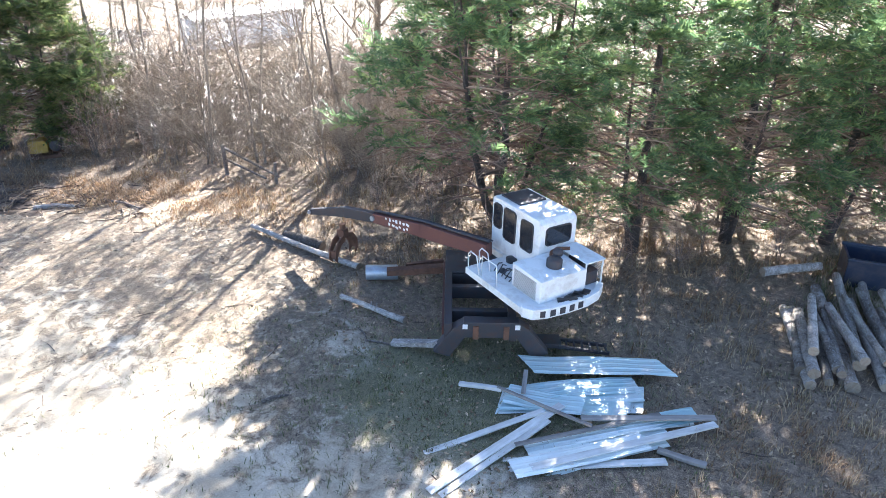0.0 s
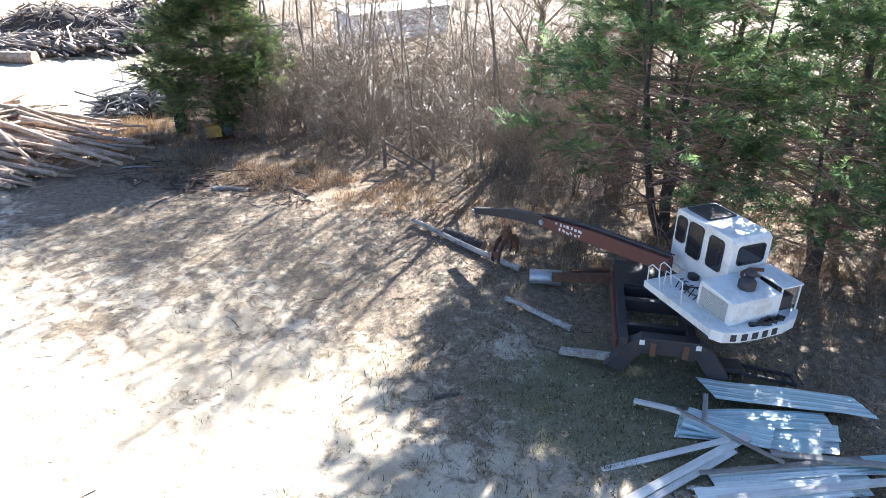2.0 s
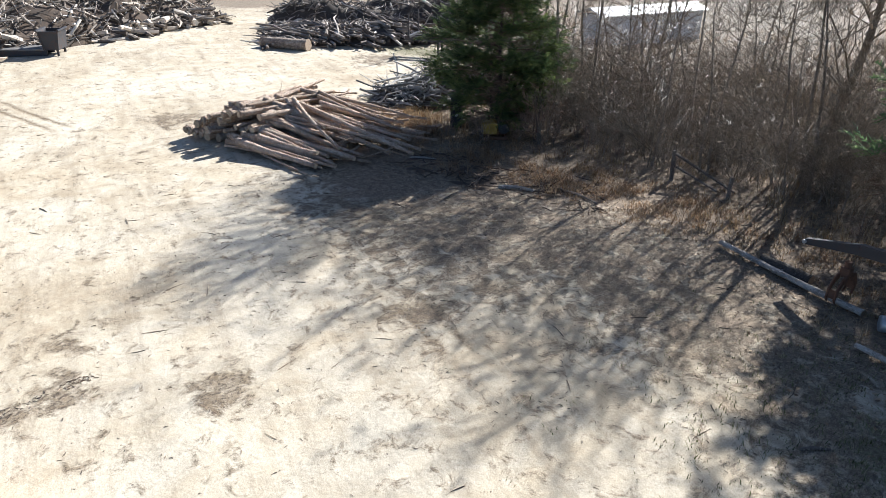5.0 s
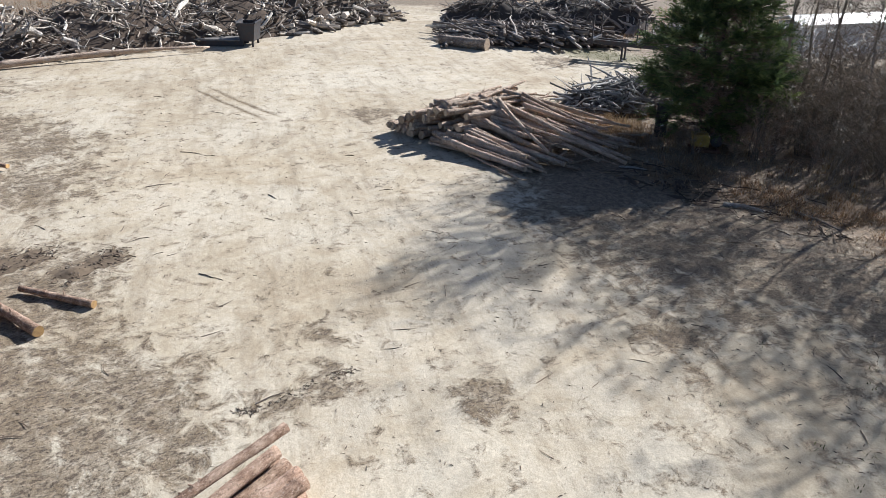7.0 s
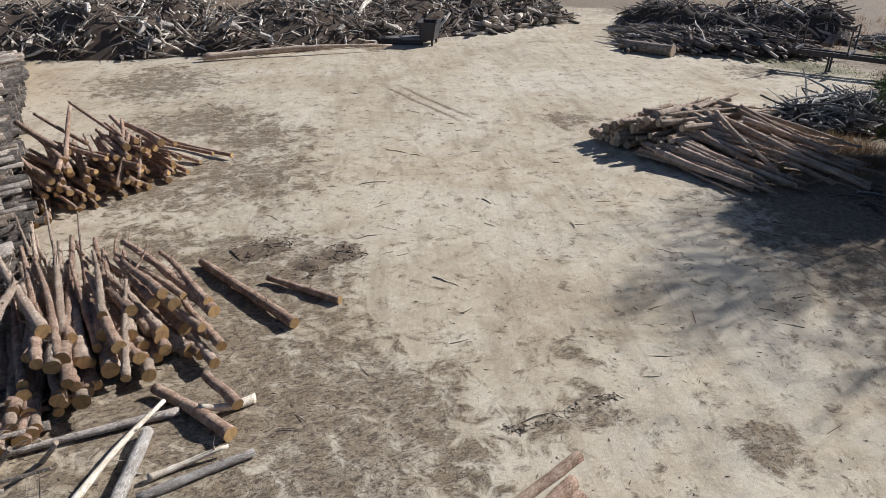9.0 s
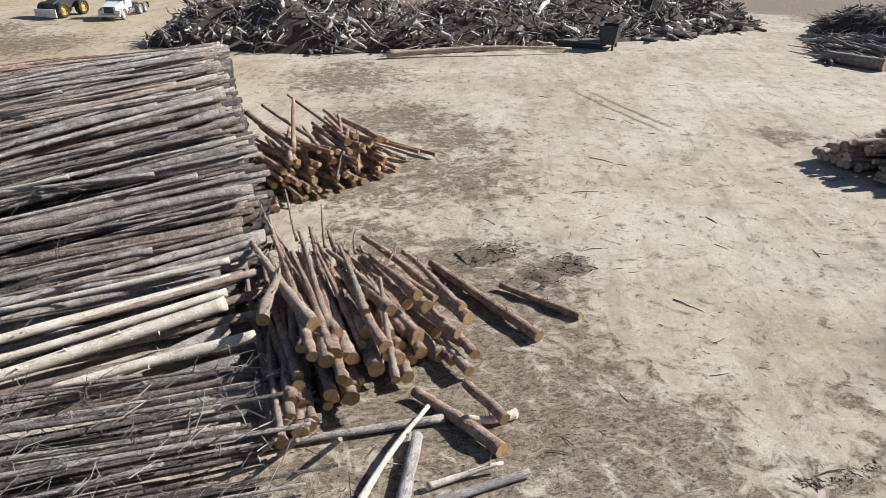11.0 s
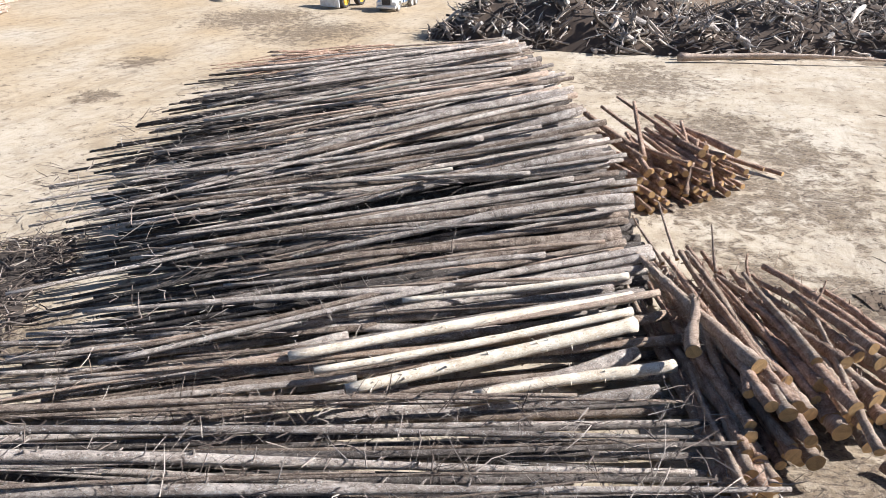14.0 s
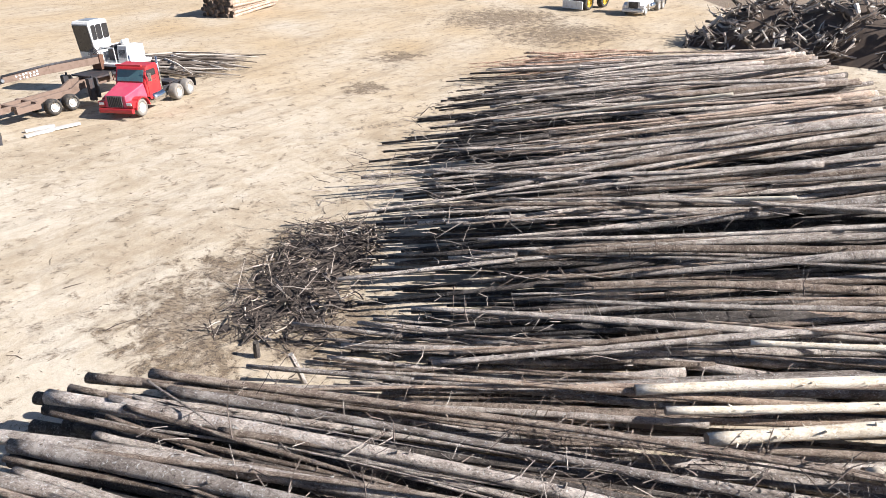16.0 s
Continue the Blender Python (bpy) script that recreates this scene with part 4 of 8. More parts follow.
def cedar(name, height, spread, seed, bare_to=0.12, sprays=2600, label="", dense=1.0, stems=3, fan=0.3, low_green=0.4, needles=None):
    """An evergreen: several stems from one foot, twiggy brown limbs inside, feathery green plumes outside."""
    RNG.seed(seed)
    ob = thing(name, label, "tree")
    fol, limbs = Build(), Build()
    k = 9
    axes = []
    for sidx in range(stems):
        t = Build()
        out = Vector((math.cos(sidx * 2.1 + seed), math.sin(sidx * 2.1 + seed), 0)) * (0.0 if sidx == 0 else spread * fan)
        tall = height * (1.0 if sidx == 0 else uni(0.72, 0.9))
        pts = [Vector((noise.noise((i * 0.7, seed, sidx)) * 0.25, noise.noise((i * 0.7, seed, sidx + 5)) * 0.25, 0)) + out * (i / (k - 1)) ** 0.6 + Vector((0, 0, tall * 0.97 * i / (k - 1) - 0.15)) for i in range(k)]
        r0 = height * (0.017 if sidx == 0 else 0.009)
        t.tube(pts, [r0 * (1 - 0.93 * i / (k - 1)) + (0.06 if i == 0 else 0) for i in range(k)], 9, rough=0.08)
        part("trunk", t, BARK_DARK, ob, smooth=True)
        axes.append((pts, tall))
    count = int(height * 9 * dense)
    for i in range(count):
        pts, tall = axes[i % stems]
        s = bare_to + (1 - bare_to) * (i / count) ** 0.95
        z = s * tall * 0.97
        a = i * 2.4 + uni(-0.4, 0.4)
        lump = 1 + 0.4 * noise.noise((math.cos(a) * 1.3, math.sin(a) * 1.3, s * 5 + seed))
        reach = spread * min(1.0, 0.55 + (s - bare_to) * 2.2) * (1 - s) ** 0.62 * uni(0.65, 1.1) * lump + 0.3
        foot = Vector((lerp(z, [(p.z, p.x) for p in pts]), lerp(z, [(p.z, p.y) for p in pts]), z))
        d = Vector((math.cos(a), math.sin(a), uni(0.0, 0.45)))
        tip = foot + d * reach + Vector((0, 0, -0.02 * reach * reach))
        mid = foot.lerp(tip, 0.5) + Vector((uni(-0.15, 0.15), uni(-0.15, 0.15), 0.03 * reach))
        limbs.tube([foot, mid, tip], [0.036 * (1 - s) + 0.014, 0.022 * (1 - s) + 0.009, 0.005], 4, caps=False)
        for _ in range(int(8 * reach)):
            q = foot.lerp(tip, uni(0.08, 0.85))
            w = Vector((uni(-1, 1), uni(-1, 1), uni(-0.5, 0.7))) * uni(0.3, 0.95)
            limbs.tube([q, q + w], [0.009, 0.004], 3, caps=False)
        # plumes sit on side branchlets that spread flat from the limb; the lower limbs carry fewer
        lush = low_green + (1 - low_green) * min(1.0, max(0.0, (s - 0.2) / 0.3))
        lush *= 0.45 + 0.95 * max(0.0, 0.5 + noise.noise((foot.x * 0.5 + d.x * 1.6, foot.y * 0.5 + d.y * 1.6, z * 0.55 + seed)))
        todo = int(sprays / count * lush * (0.45 + 0.75 * reach / spread))
        cross = d.cross(Vector((0, 0, 1))).normalized()
        while todo > 0:
            u = uni(0.3, 1.0) ** 0.7 if s < 0.82 else uni(0.1, 1.0)
            q = foot.lerp(mid, u * 2) if u < 0.5 else mid.lerp(tip, u * 2 - 1)
            w = (d * uni(0.5, 1.1) + cross * uni(-1.0, 1.0) + Vector((0, 0, uni(-0.25, 0.5)))).normalized()
            ln = uni(0.35, 1.0) * min(1.0, 0.45 + reach * 0.2)
            limbs.tube([q, q + w * ln], [0.008, 0.003], 3, caps=False)
            for v in (0.35, 0.6, 0.8, 1.0):
                fan = (w + Vector((uni(-1, 1), uni(-1, 1), uni(-0.5, 0.7))) * 0.55).normalized()
                spray(fol, q + w * ln * v, fan, uni(0.4, 0.8))
                todo -= 1
    # dead, twiggy lower limbs
    for i in range(int(spread * 16)):
        pts, tall = axes[i % stems]
        z = uni(0.4, height * 0.42)
        a = uni(0, 6.28)
        foot = Vector((lerp(z, [(p.z, p.x) for p in pts]), lerp(z, [(p.z, p.y) for p in pts]), z))
        tip = foot + Vector((math.cos(a), math.sin(a), uni(-0.3, 0.5))) * spread * uni(0.35, 0.85)
        tip.z = max(0.1, tip.z)
        mid = foot.lerp(tip, 0.5) + Vector((0, 0, uni(-0.1, 0.3)))
        limbs.tube([foot, mid, tip], [0.028, 0.017, 0.005], 4, caps=False)
        for _ in range(22):
            u = uni(0.15, 1.0)
            q = foot.lerp(mid, u * 2) if u < 0.5 else mid.lerp(tip, u * 2 - 1)
            w = (tip - foot).normalized() * 0.6 + Vector((uni(-1, 1), uni(-1, 1), uni(-0.6, 0.6)))
            limbs.tube([q, q + w * uni(0.25, 0.9)], [0.009, 0.004], 3, caps=False)
    part("branchwork", limbs, LIMB_DARK, ob)
    part("crown", fol, needles or NEEDLES, ob)
    return ob


def fork(b, p, d, length, r, depth, spread):
    """A bare branch that forks into finer ones."""
    d = d.normalized()
    if depth == 0:
        tip = p + d * length + Vector((uni(-1, 1), uni(-1, 1), uni(-0.3, 0.5))) * length * 0.1
        b.tube([p, tip], [max(0.0085, r), 0.005], 3, caps=False)
        return
    mid = p + d * length * 0.5 + Vector((uni(-1, 1), uni(-1, 1), uni(-0.3, 0.5))) * length * 0.07
    tip = p + d * length + Vector((uni(-1, 1), uni(-1, 1), uni(-0.2, 0.6))) * length * 0.1
    b.tube([p, mid, tip], [r, r * 0.8, r * 0.5], 5 if r > 0.03 else 3, caps=False)
    for i in range(3 if depth > 1 else 4):
        s = uni(0.3, 1.0)
        q = p.lerp(mid, s * 2) if s < 0.5 else mid.lerp(tip, s * 2 - 1)
        nd = d + Vector((uni(-1, 1), uni(-1, 1), uni(-0.35, 0.7))) * spread
        fork(b, q, nd, length * uni(0.45, 0.78), r * uni(0.45, 0.62), depth - 1, spread)


def bare_tree(name, height, seed, label, stems=1, depth=3, spread=0.75, thick=0.0105, per=2.1, low=0.16, mats=None):
    RNG.seed(seed)
    ob = thing(name, label, "tree" if name == "bare_tree" else "shrub")
    shared = Build() if name == "bare_shrub" else None
    for sidx in range(stems):
        t, br = Build(), shared or Build()
        k = 8
        lean = Vector((uni(-1, 1), uni(-1, 1), 0)) * (0.2 if stems > 1 else 0.1)
        hh = height * (1 if sidx == 0 else uni(0.7, 0.95))
        pts, sway = [], Vector((0, 0, 0))
        for z in [hh * i / (k - 1) - 0.1 for i in range(k)]:
            sway = sway + Vector((uni(-1, 1), uni(-1, 1), 0)) * hh * 0.018
            pts.append(Vector((lean.x * z, lean.y * z, z)) + sway)
        rad = [hh * thick * (1 - 0.88 * i / (k - 1)) + 0.006 for i in range(k)]
        t.tube(pts, rad, 7)
        for i in range(int(hh * per)):
            s = uni(low, 1.0)
            f = s * (k - 1)
            j = min(int(f), k - 2)
            q = pts[j].lerp(pts[j + 1], f - j)
            a = uni(0, 6.28)
            fork(br, q, Vector((math.cos(a), math.sin(a), uni(0.15, 1.2))), hh * uni(0.13, 0.3) * (1.2 - 0.6 * s), min(max(0.011, rad[j] * 0.32), 0.06 if hh > 12 else 0.024), depth - 1, spread)
        part("trunk", t, (mats or (BARK_TREE, BRANCHES))[0], ob)
        if not shared or sidx == stems - 1:
            part("crown", br, (mats or (BARK_TREE, BRANCHES))[1], ob)
    return ob


def canes(height, seed):
    """A thicket shrub of pale canes that rise from one foot and arch over, with fine side twigs."""
    RNG.seed(seed)
    ob = thing("cane_thicket", "arching pale canes of a leafless bramble thicket", "shrub")
    b = Build()
    for _ in range(24):
        a, h, out = uni(0, 6.28), height * uni(0.4, 1.0), uni(0.7, 1.9) * height * 0.55
        way = Vector((math.cos(a), math.sin(a), 0))
        foot = Vector((uni(-0.9, 0.9), uni(-0.9, 0.9), -0.05))
        kink = height * 0.035
        pts = [foot + way * out * u ** 1.25 + Vector((0, 0, h * (1.5 * u - 0.55 * u * u * u))) + Vector((uni(-1, 1), uni(-1, 1), uni(-1, 1))) * (kink if u else 0) for u in (0, 0.2, 0.4, 0.6, 0.8, 1.0)]
        r = uni(0.01, 0.022)
        b.tube(pts, [r, r * 0.95, r * 0.85, r * 0.7, r * 0.55, r * 0.35], 4, caps=False)
        for _k in range(15):
            i = RNG.choice((0, 1, 2, 2, 3, 3, 4, 4))
            q = pts[i].lerp(pts[i + 1], uni(0, 1))
            d = (pts[i + 1] - pts[i]).normalized() * 0.6 + Vector((uni(-1, 1), uni(-1, 1), uni(-0.5, 0.9))) * 0.9
            ln = uni(0.4, 1.3)
            e = q + d * ln * 0.6 + Vector((0, 0, uni(-0.1, 0.15)))
            b.tube([q, e, e + (d + Vector((uni(-0.6, 0.6), uni(-0.6, 0.6), -0.3))) * ln * 0.4], [0.009, 0.007, 0.004], 3, caps=False)
    part("tangle", b, BRANCHES, ob)
    return ob


def build_evergreens():
    lab = "tall dark green cedar with bare brown inner limbs"
    a = Kind(cedar("cedar_tree", 11.5, 5.6, 31, 0.15, 10500, "spreading green cedar with a fan of bare limbs", 1.15, 6, 0.5, 0.3))
    b = Kind(cedar("cedar_tree", 12.5, 3.9, 32, 0.1, 7000, lab, 1.1, 2, 0.3, 0.6))
    c = Kind(cedar("cedar_tree", 9.2, 4.1, 33, 0.06, 14000, "dense green cedar at the corner of the thicket", 1.6, 3, 0.25, 0.9, NEEDLES_LIGHT))
    back = Kind(cedar("cedar_tree", 12.5, 3.6, 36, 0.14, 2600, lab, 0.75, 2, 0.3, 0.6))
    tall = Kind(cedar("cedar_tree", 13.5, 3.8, 37, 0.42, 5200, lab, 0.8, 2, 0.25, 0.7))
    for k, x, y, rot, sc in ((a, 2.1, 25.6, 0, 1.0), (b, 7.0, 23.6, 40, 1.0), (b, 10.9, 24.6, 130, 1.0), (b, 14.8, 24.6, 200, 0.97), (b, 18.2, 25.5, 10, 1.0), (back, 4.6, 30.8, 80, 1.0), (tall, 0.9, 32.2, 20, 1.2), (back, 13.0, 31.0, 260, 0.95), (back, 9.4, 30.6, 300, 0.95), (back, 17.4, 31.4, 150, 1.0), (back, 21.5, 29.0, 70, 1.0), (c, -20.7, 34.8, 0, 0.98)):
        k.put(pose(x, y, 0, 0, 0, rot) @ Matrix.Diagonal((sc, sc, sc * (1.25 if k is a else 1.1), 1)), "row of cedars")


build_evergreens()


TREE_EDGE = [(-23, 33.0), (-18, 33.4), (-16, 33.4), (-12, 31.4), (-9, 31.9), (-4.5, 29.9), (-2, 29.9), (1, 29.0), (4, 27.5), (24, 27.0)]


def build_thicket():
    lab = "slender bare grey-brown winter sapling"
    pale = (BARK_SAPLING, BRANCHES)
    kinds = [Kind(bare_tree("bare_tree", h, 50 + i, lab, st, 4, 0.85, th, pr, 0.1, pale)) for i, (h, st, th, pr) in enumerate(((9.0, 1, 0.0042, 2.6), (10.2, 1, 0.0046, 2.3), (6.0, 1, 0.0046, 3.4), (11.0, 1, 0.005, 2.3), (5.6, 2, 0.0046, 2.6), (8.2, 1, 0.0042, 2.8)))]
    big = Kind(bare_tree("bare_tree", 13.5, 70, "large bare tree with a thick forked trunk", 1, 4, 0.8, 0.02, 3.0))
    shrubs = [Kind(bare_tree("bare_shrub", h, 75 + i, "tangled leafless tan shrub", 4, 3, 1.0, 0.005, 2.6, 0.1, pale)) for i, h in enumerate((2.6, 3.2, 2.1))]
    brush = [Kind(bare_tree("bare_shrub", h, 85 + i, "tangled red-brown brush under the cedars", 5, 3, 1.0, 0.005, 1.8, 0.06, (BARK_TREE, BRUSH_RED))) for i, h in enumerate((3.0, 3.8))]
    RNG.seed(60)

    def inside(x, y, gap):
        return y > lerp(x, TREE_EDGE) + gap and math.hypot(x + 21.6, y - 34.2) > 1.6

    n = 0
    while n < 76:
        x, y = uni(-21.0, 2.5) if n < 66 else uni(2, 21), 29.5 + 17 * uni(0, 1) ** 1.6
        if inside(x, y, 0.0):
            sc = uni(0.6, 1.05)
            RNG.choice(kinds).put(pose(x, y, 0, uni(-6, 6), uni(-6, 6), uni(0, 360)) @ Matrix.Diagonal((sc, sc, sc, 1)), "bare saplings of the thicket")
            n += 1
    # tall thin poles with high crowns, whose trunks' shadows rake the yard
    poles = [Kind(bare_tree("bare_tree", 14.5, 90 + i, "tall thin bare pole tree at the thicket's edge", 1, 4, 0.75, 0.0058, 2.3, 0.55, pale)) for i in range(3)]
    for i in range(27):
        x = -20.8 + i * 0.62 + uni(-0.7, 0.7)
        sc = uni(0.7, 1.15)
        poles[i % 3].put(pose(x, lerp(x, TREE_EDGE) + uni(0.6, 6.0), 0, uni(-6, 6), uni(-7, 7), uni(0, 360)) @ Matrix.Diagonal((sc, sc, sc, 1)), "bare saplings of the thicket")
    n = 0
    while n < 34:
        x, y = uni(-21.5, 0), 27.5 + 12 * uni(0, 1) ** 1.8
        if inside(x, y, -1.0) and not (-10.5 < x < -6.5 and y < 33):
            sc = uni(0.7, 1.5)
            RNG.choice(shrubs if n % 4 else brush).put(pose(x, y, 0, uni(-6, 6), uni(-6, 6), uni(0, 360)) @ Matrix.Diagonal((sc, sc, sc, 1)), "shrubs of the thicket")
            n += 1
    n = 0
    while n < 46:
        x, y = uni(-1.5, 21), 26.5 + 10 * uni(0, 1) ** 1.2
        if inside(x, y, -1.5):
            sc = uni(0.8, 1.5)
            RNG.choice(brush).put(pose(x, y, 0, uni(-6, 6), uni(-6, 6), uni(0, 360)) @ Matrix.Diagonal((sc, sc, sc, 1)), "shrubs under the cedars")
            n += 1
    for x, y, sc in ((-1.5, 25.8, 0.4), (0.4, 23.6, 0.4), (3.6, 22.4, 0.5), (5.2, 21.6, 0.5), (6.4, 22.8, 0.6), (8.4, 22.2, 0.6), (9.6, 23.4, 0.7), (12.2, 22.8, 0.6), (4.4, 24.4, 0.8), (7.8, 25.4, 0.9), (-0.6, 26.0, 0.7), (16.4, 22.0, 0.6), (9.2, 20.6, 0.35), (-3.0, 27.6, 0.5), (-20.4, 32.0, 0.6), (-18.6, 32.6, 0.6), (-17.0, 33.4, 0.7), (-15.2, 33.0, 0.6), (-19.4, 34.6, 0.8), (-13.4, 32.6, 0.6), (-16.2, 35.2, 0.8), (-22.6, 32.2, 0.45), (-23.4, 36.2, 0.8), (-20.8, 37.2, 0.9)):
        RNG.choice(brush).put(pose(x, y, 0, uni(-6, 6), uni(-6, 6), uni(0, 360)) @ Matrix.Diagonal((sc, sc, sc, 1)), "shrubs under the cedars")
    big.put(pose(-4.6, 37.0, 0), "")
    arching = [Kind(canes(h, 95 + i)) for i, h in enumerate((4.0, 5.6, 4.8))]
    n = 0
    while n < 84:
        x, y = uni(-20.5, -1.0), 30.0 + 15 * uni(0, 1) ** 1.3
        if inside(x, y, 0.9):
            sc = uni(0.6, 1.2)
            RNG.choice(arching).put(pose(x, y, 0, 0, 0, uni(0, 360)) @ Matrix.Diagonal((sc, sc, sc, 1)), "canes of the thicket")
            n += 1
    for i in range(26):
        x, y, sc = -20.5 + i * 0.62 + uni(-0.5, 0.5), uni(37.5, 47.0), uni(1.25, 1.7)
        RNG.choice(arching).put(pose(x, y, 0, 0, 0, uni(0, 360)) @ Matrix.Diagonal((sc, sc, sc, 1)), "canes of the thicket")


build_thicket()


def blade_clump(b, x, y, z, h, n, lean=0.7):
    for _ in range(n):
        a = uni(0, 6.28)
        d = Vector((math.cos(a), math.sin(a), 0)) * uni(0.1, lean) * h
        f = Vector((x + uni(-0.18, 0.18), y + uni(-0.18, 0.18), z - 0.02))
        hh = h * uni(0.5, 1.1)
        w = Vector((-math.sin(a), math.cos(a), 0)) * uni(0.006, 0.014)
        b.add([f - w, f + w, f + d * 0.4 + Vector((0, 0, hh * 0.6)) + w * 0.7, f + d * 0.4 + Vector((0, 0, hh * 0.6)) - w * 0.7, f + d + Vector((0, 0, hh * 0.85))], [(0, 1, 2, 3), (3, 2, 4)])


LEAVES = scattered("fallen_leaves", [(0.0, (0.08, 0.05, 0.03)), (0.5, (0.26, 0.17, 0.1)), (1.0, (0.5, 0.38, 0.25))], 0.9, 0.15)
GREEN_GRASS = scattered("short_grass", [(0.0, (0.05, 0.06, 0.02)), (0.5, (0.15, 0.16, 0.06)), (1.0, (0.4, 0.34, 0.2))], 0.9, 0.25)


def build_undergrowth():
    RNG.seed(80)
    g, weeds = Build(), Build()
    n = 0
    while n < 3600:
        x, y = uni(-26, 22), uni(10, 46)
        d = y - lerp(x, WOOD_EDGE)
        if d < 0.6 or RNG.random() > 0.3 + 0.7 * noise.noise((x * 0.4, y * 0.4, 1.5)) + 0.3 / (1 + d * 0.3):
            continue
        if -2.8 < x < 5 and 11 < y < 21.5:
            continue
        blade_clump(g, x, y, ground_height(x, y), uni(0.15, 0.42) * (1.3 if noise.noise((x * 0.3, y * 0.3, 8)) > 0.1 else 0.6), 9)
        n += 1
    for _ in range(200):
        x, y = RNG.gauss(-26.2, 0.9), RNG.gauss(34.4, 0.9)
        blade_clump(g, x, y, 0.0, uni(0.4, 0.9), 8, 0.6)
    for _ in range(330):
        x, y = RNG.gauss(9.5, 2.6), RNG.gauss(12.5, 2.4)
        blade_clump(g, x, y, ground_height(x, y), uni(0.12, 0.34), 8)
    # low matted dead weeds at the thicket's foot and round the pile
    for cx, cy, sx, sy, cnt, h in ((-19, 30.0, 3.4, 2.4, 520, 0.42), (-14.0, 28.6, 3.4, 2.0, 620, 0.38), (-10.0, 27.6, 2.6, 1.8, 420, 0.32), (-24.3, 31.6, 1.4, 2.0, 300, 0.7), (-26.5, 33.0, 1.6, 1.2, 200, 0.7), (-1.0, 23.5, 2.5, 1.5, 160, 0.35), (-4.5, 26.5, 2.5, 1.6, 260, 0.35), (8.0, 20.0, 3.0, 2.0, 200, 0.4), (3.0, 24.2, 2.6, 1.2, 180, 0.4), (9.0, 23.5, 3.5, 1.6, 260, 0.45), (14.5, 22.8, 2.5, 1.4, 160, 0.5), (4.0, 28.0, 5.0, 2.0, 250, 0.5), (8.2, 12.8, 1.4, 1.2, 160, 0.4)):
        for _ in range(cnt):
            x, y = RNG.gauss(cx, sx * 0.6), RNG.gauss(cy, sy * 0.6)
            if noise.noise((x * 0.7, y * 0.7, 14.0)) > -0.12:
                blade_clump(weeds, x, y, ground_height(x, y), h * uni(0.4, 1.2), 7, 1.6)
    # dead field beyond the heaps
    n = 0
    while n < 4600:
        x, y = (uni(-100, -20), uni(14, 80)) if n < 3200 else (uni(-24, 14), uni(41, 75))
        if n >= 3200 or (y > lerp(x, WOOD_EDGE) + 1 and x > -60) or x < float(np.interp(y, [9.5, 18, 29, 40, 50, 58], [-86, -77, -71, -67.5, -67, -66])) - 7:
            blade_clump(weeds, x, y, 0.0, uni(0.5, 1.1), 6, 0.8)
            n += 1
    solid("dry_grass", g, DRY_GRASS, "tufts of dry straw-coloured grass under the trees", "grass", kind="stuff")
    solid("dead_weeds", weeds, DEAD_WEED, "matted rust-brown dead weeds at the wood's edge", "weeds", kind="stuff")
    s = Build()
    n = 0
    while n < 2600:
        x, y = RNG.gauss(0.5, 4.0), RNG.gauss(15.0, 3.2)
        if y < 9 or y > 22:
            continue
        blade_clump(s, x, y, ground_height(x, y), uni(0.06, 0.2), 6, 1.0)
        n += 1
    for _ in range(500):
        x, y = RNG.gauss(-34, 4), RNG.gauss(52.5, 1.5)
        blade_clump(s, x, y, ground_height(x, y), uni(0.1, 0.25), 5, 1.0)
    for cx, cy, cnt, h in ((10.0, 34.5, 420, 0.5), (9.0, 30.0, 220, 0.45), (14.0, 20.6, 160, 0.6), (3.6, 24.0, 120, 0.3)):
        for _ in range(cnt):
            x, y = RNG.gauss(cx, 1.5), RNG.gauss(cy, 1.2)
            blade_clump(s, x, y, ground_height(x, y), h * uni(0.4, 1.1), 6, 0.9)
    solid("short_grass", s, GREEN_GRASS, "sparse olive grass around the loader", "grass", kind="stuff")


build_undergrowth()


DRIFTS = ((-35.7, 5.5, -35.5, 7.5), (-33.3, 6.5, -33.3, 9.0))


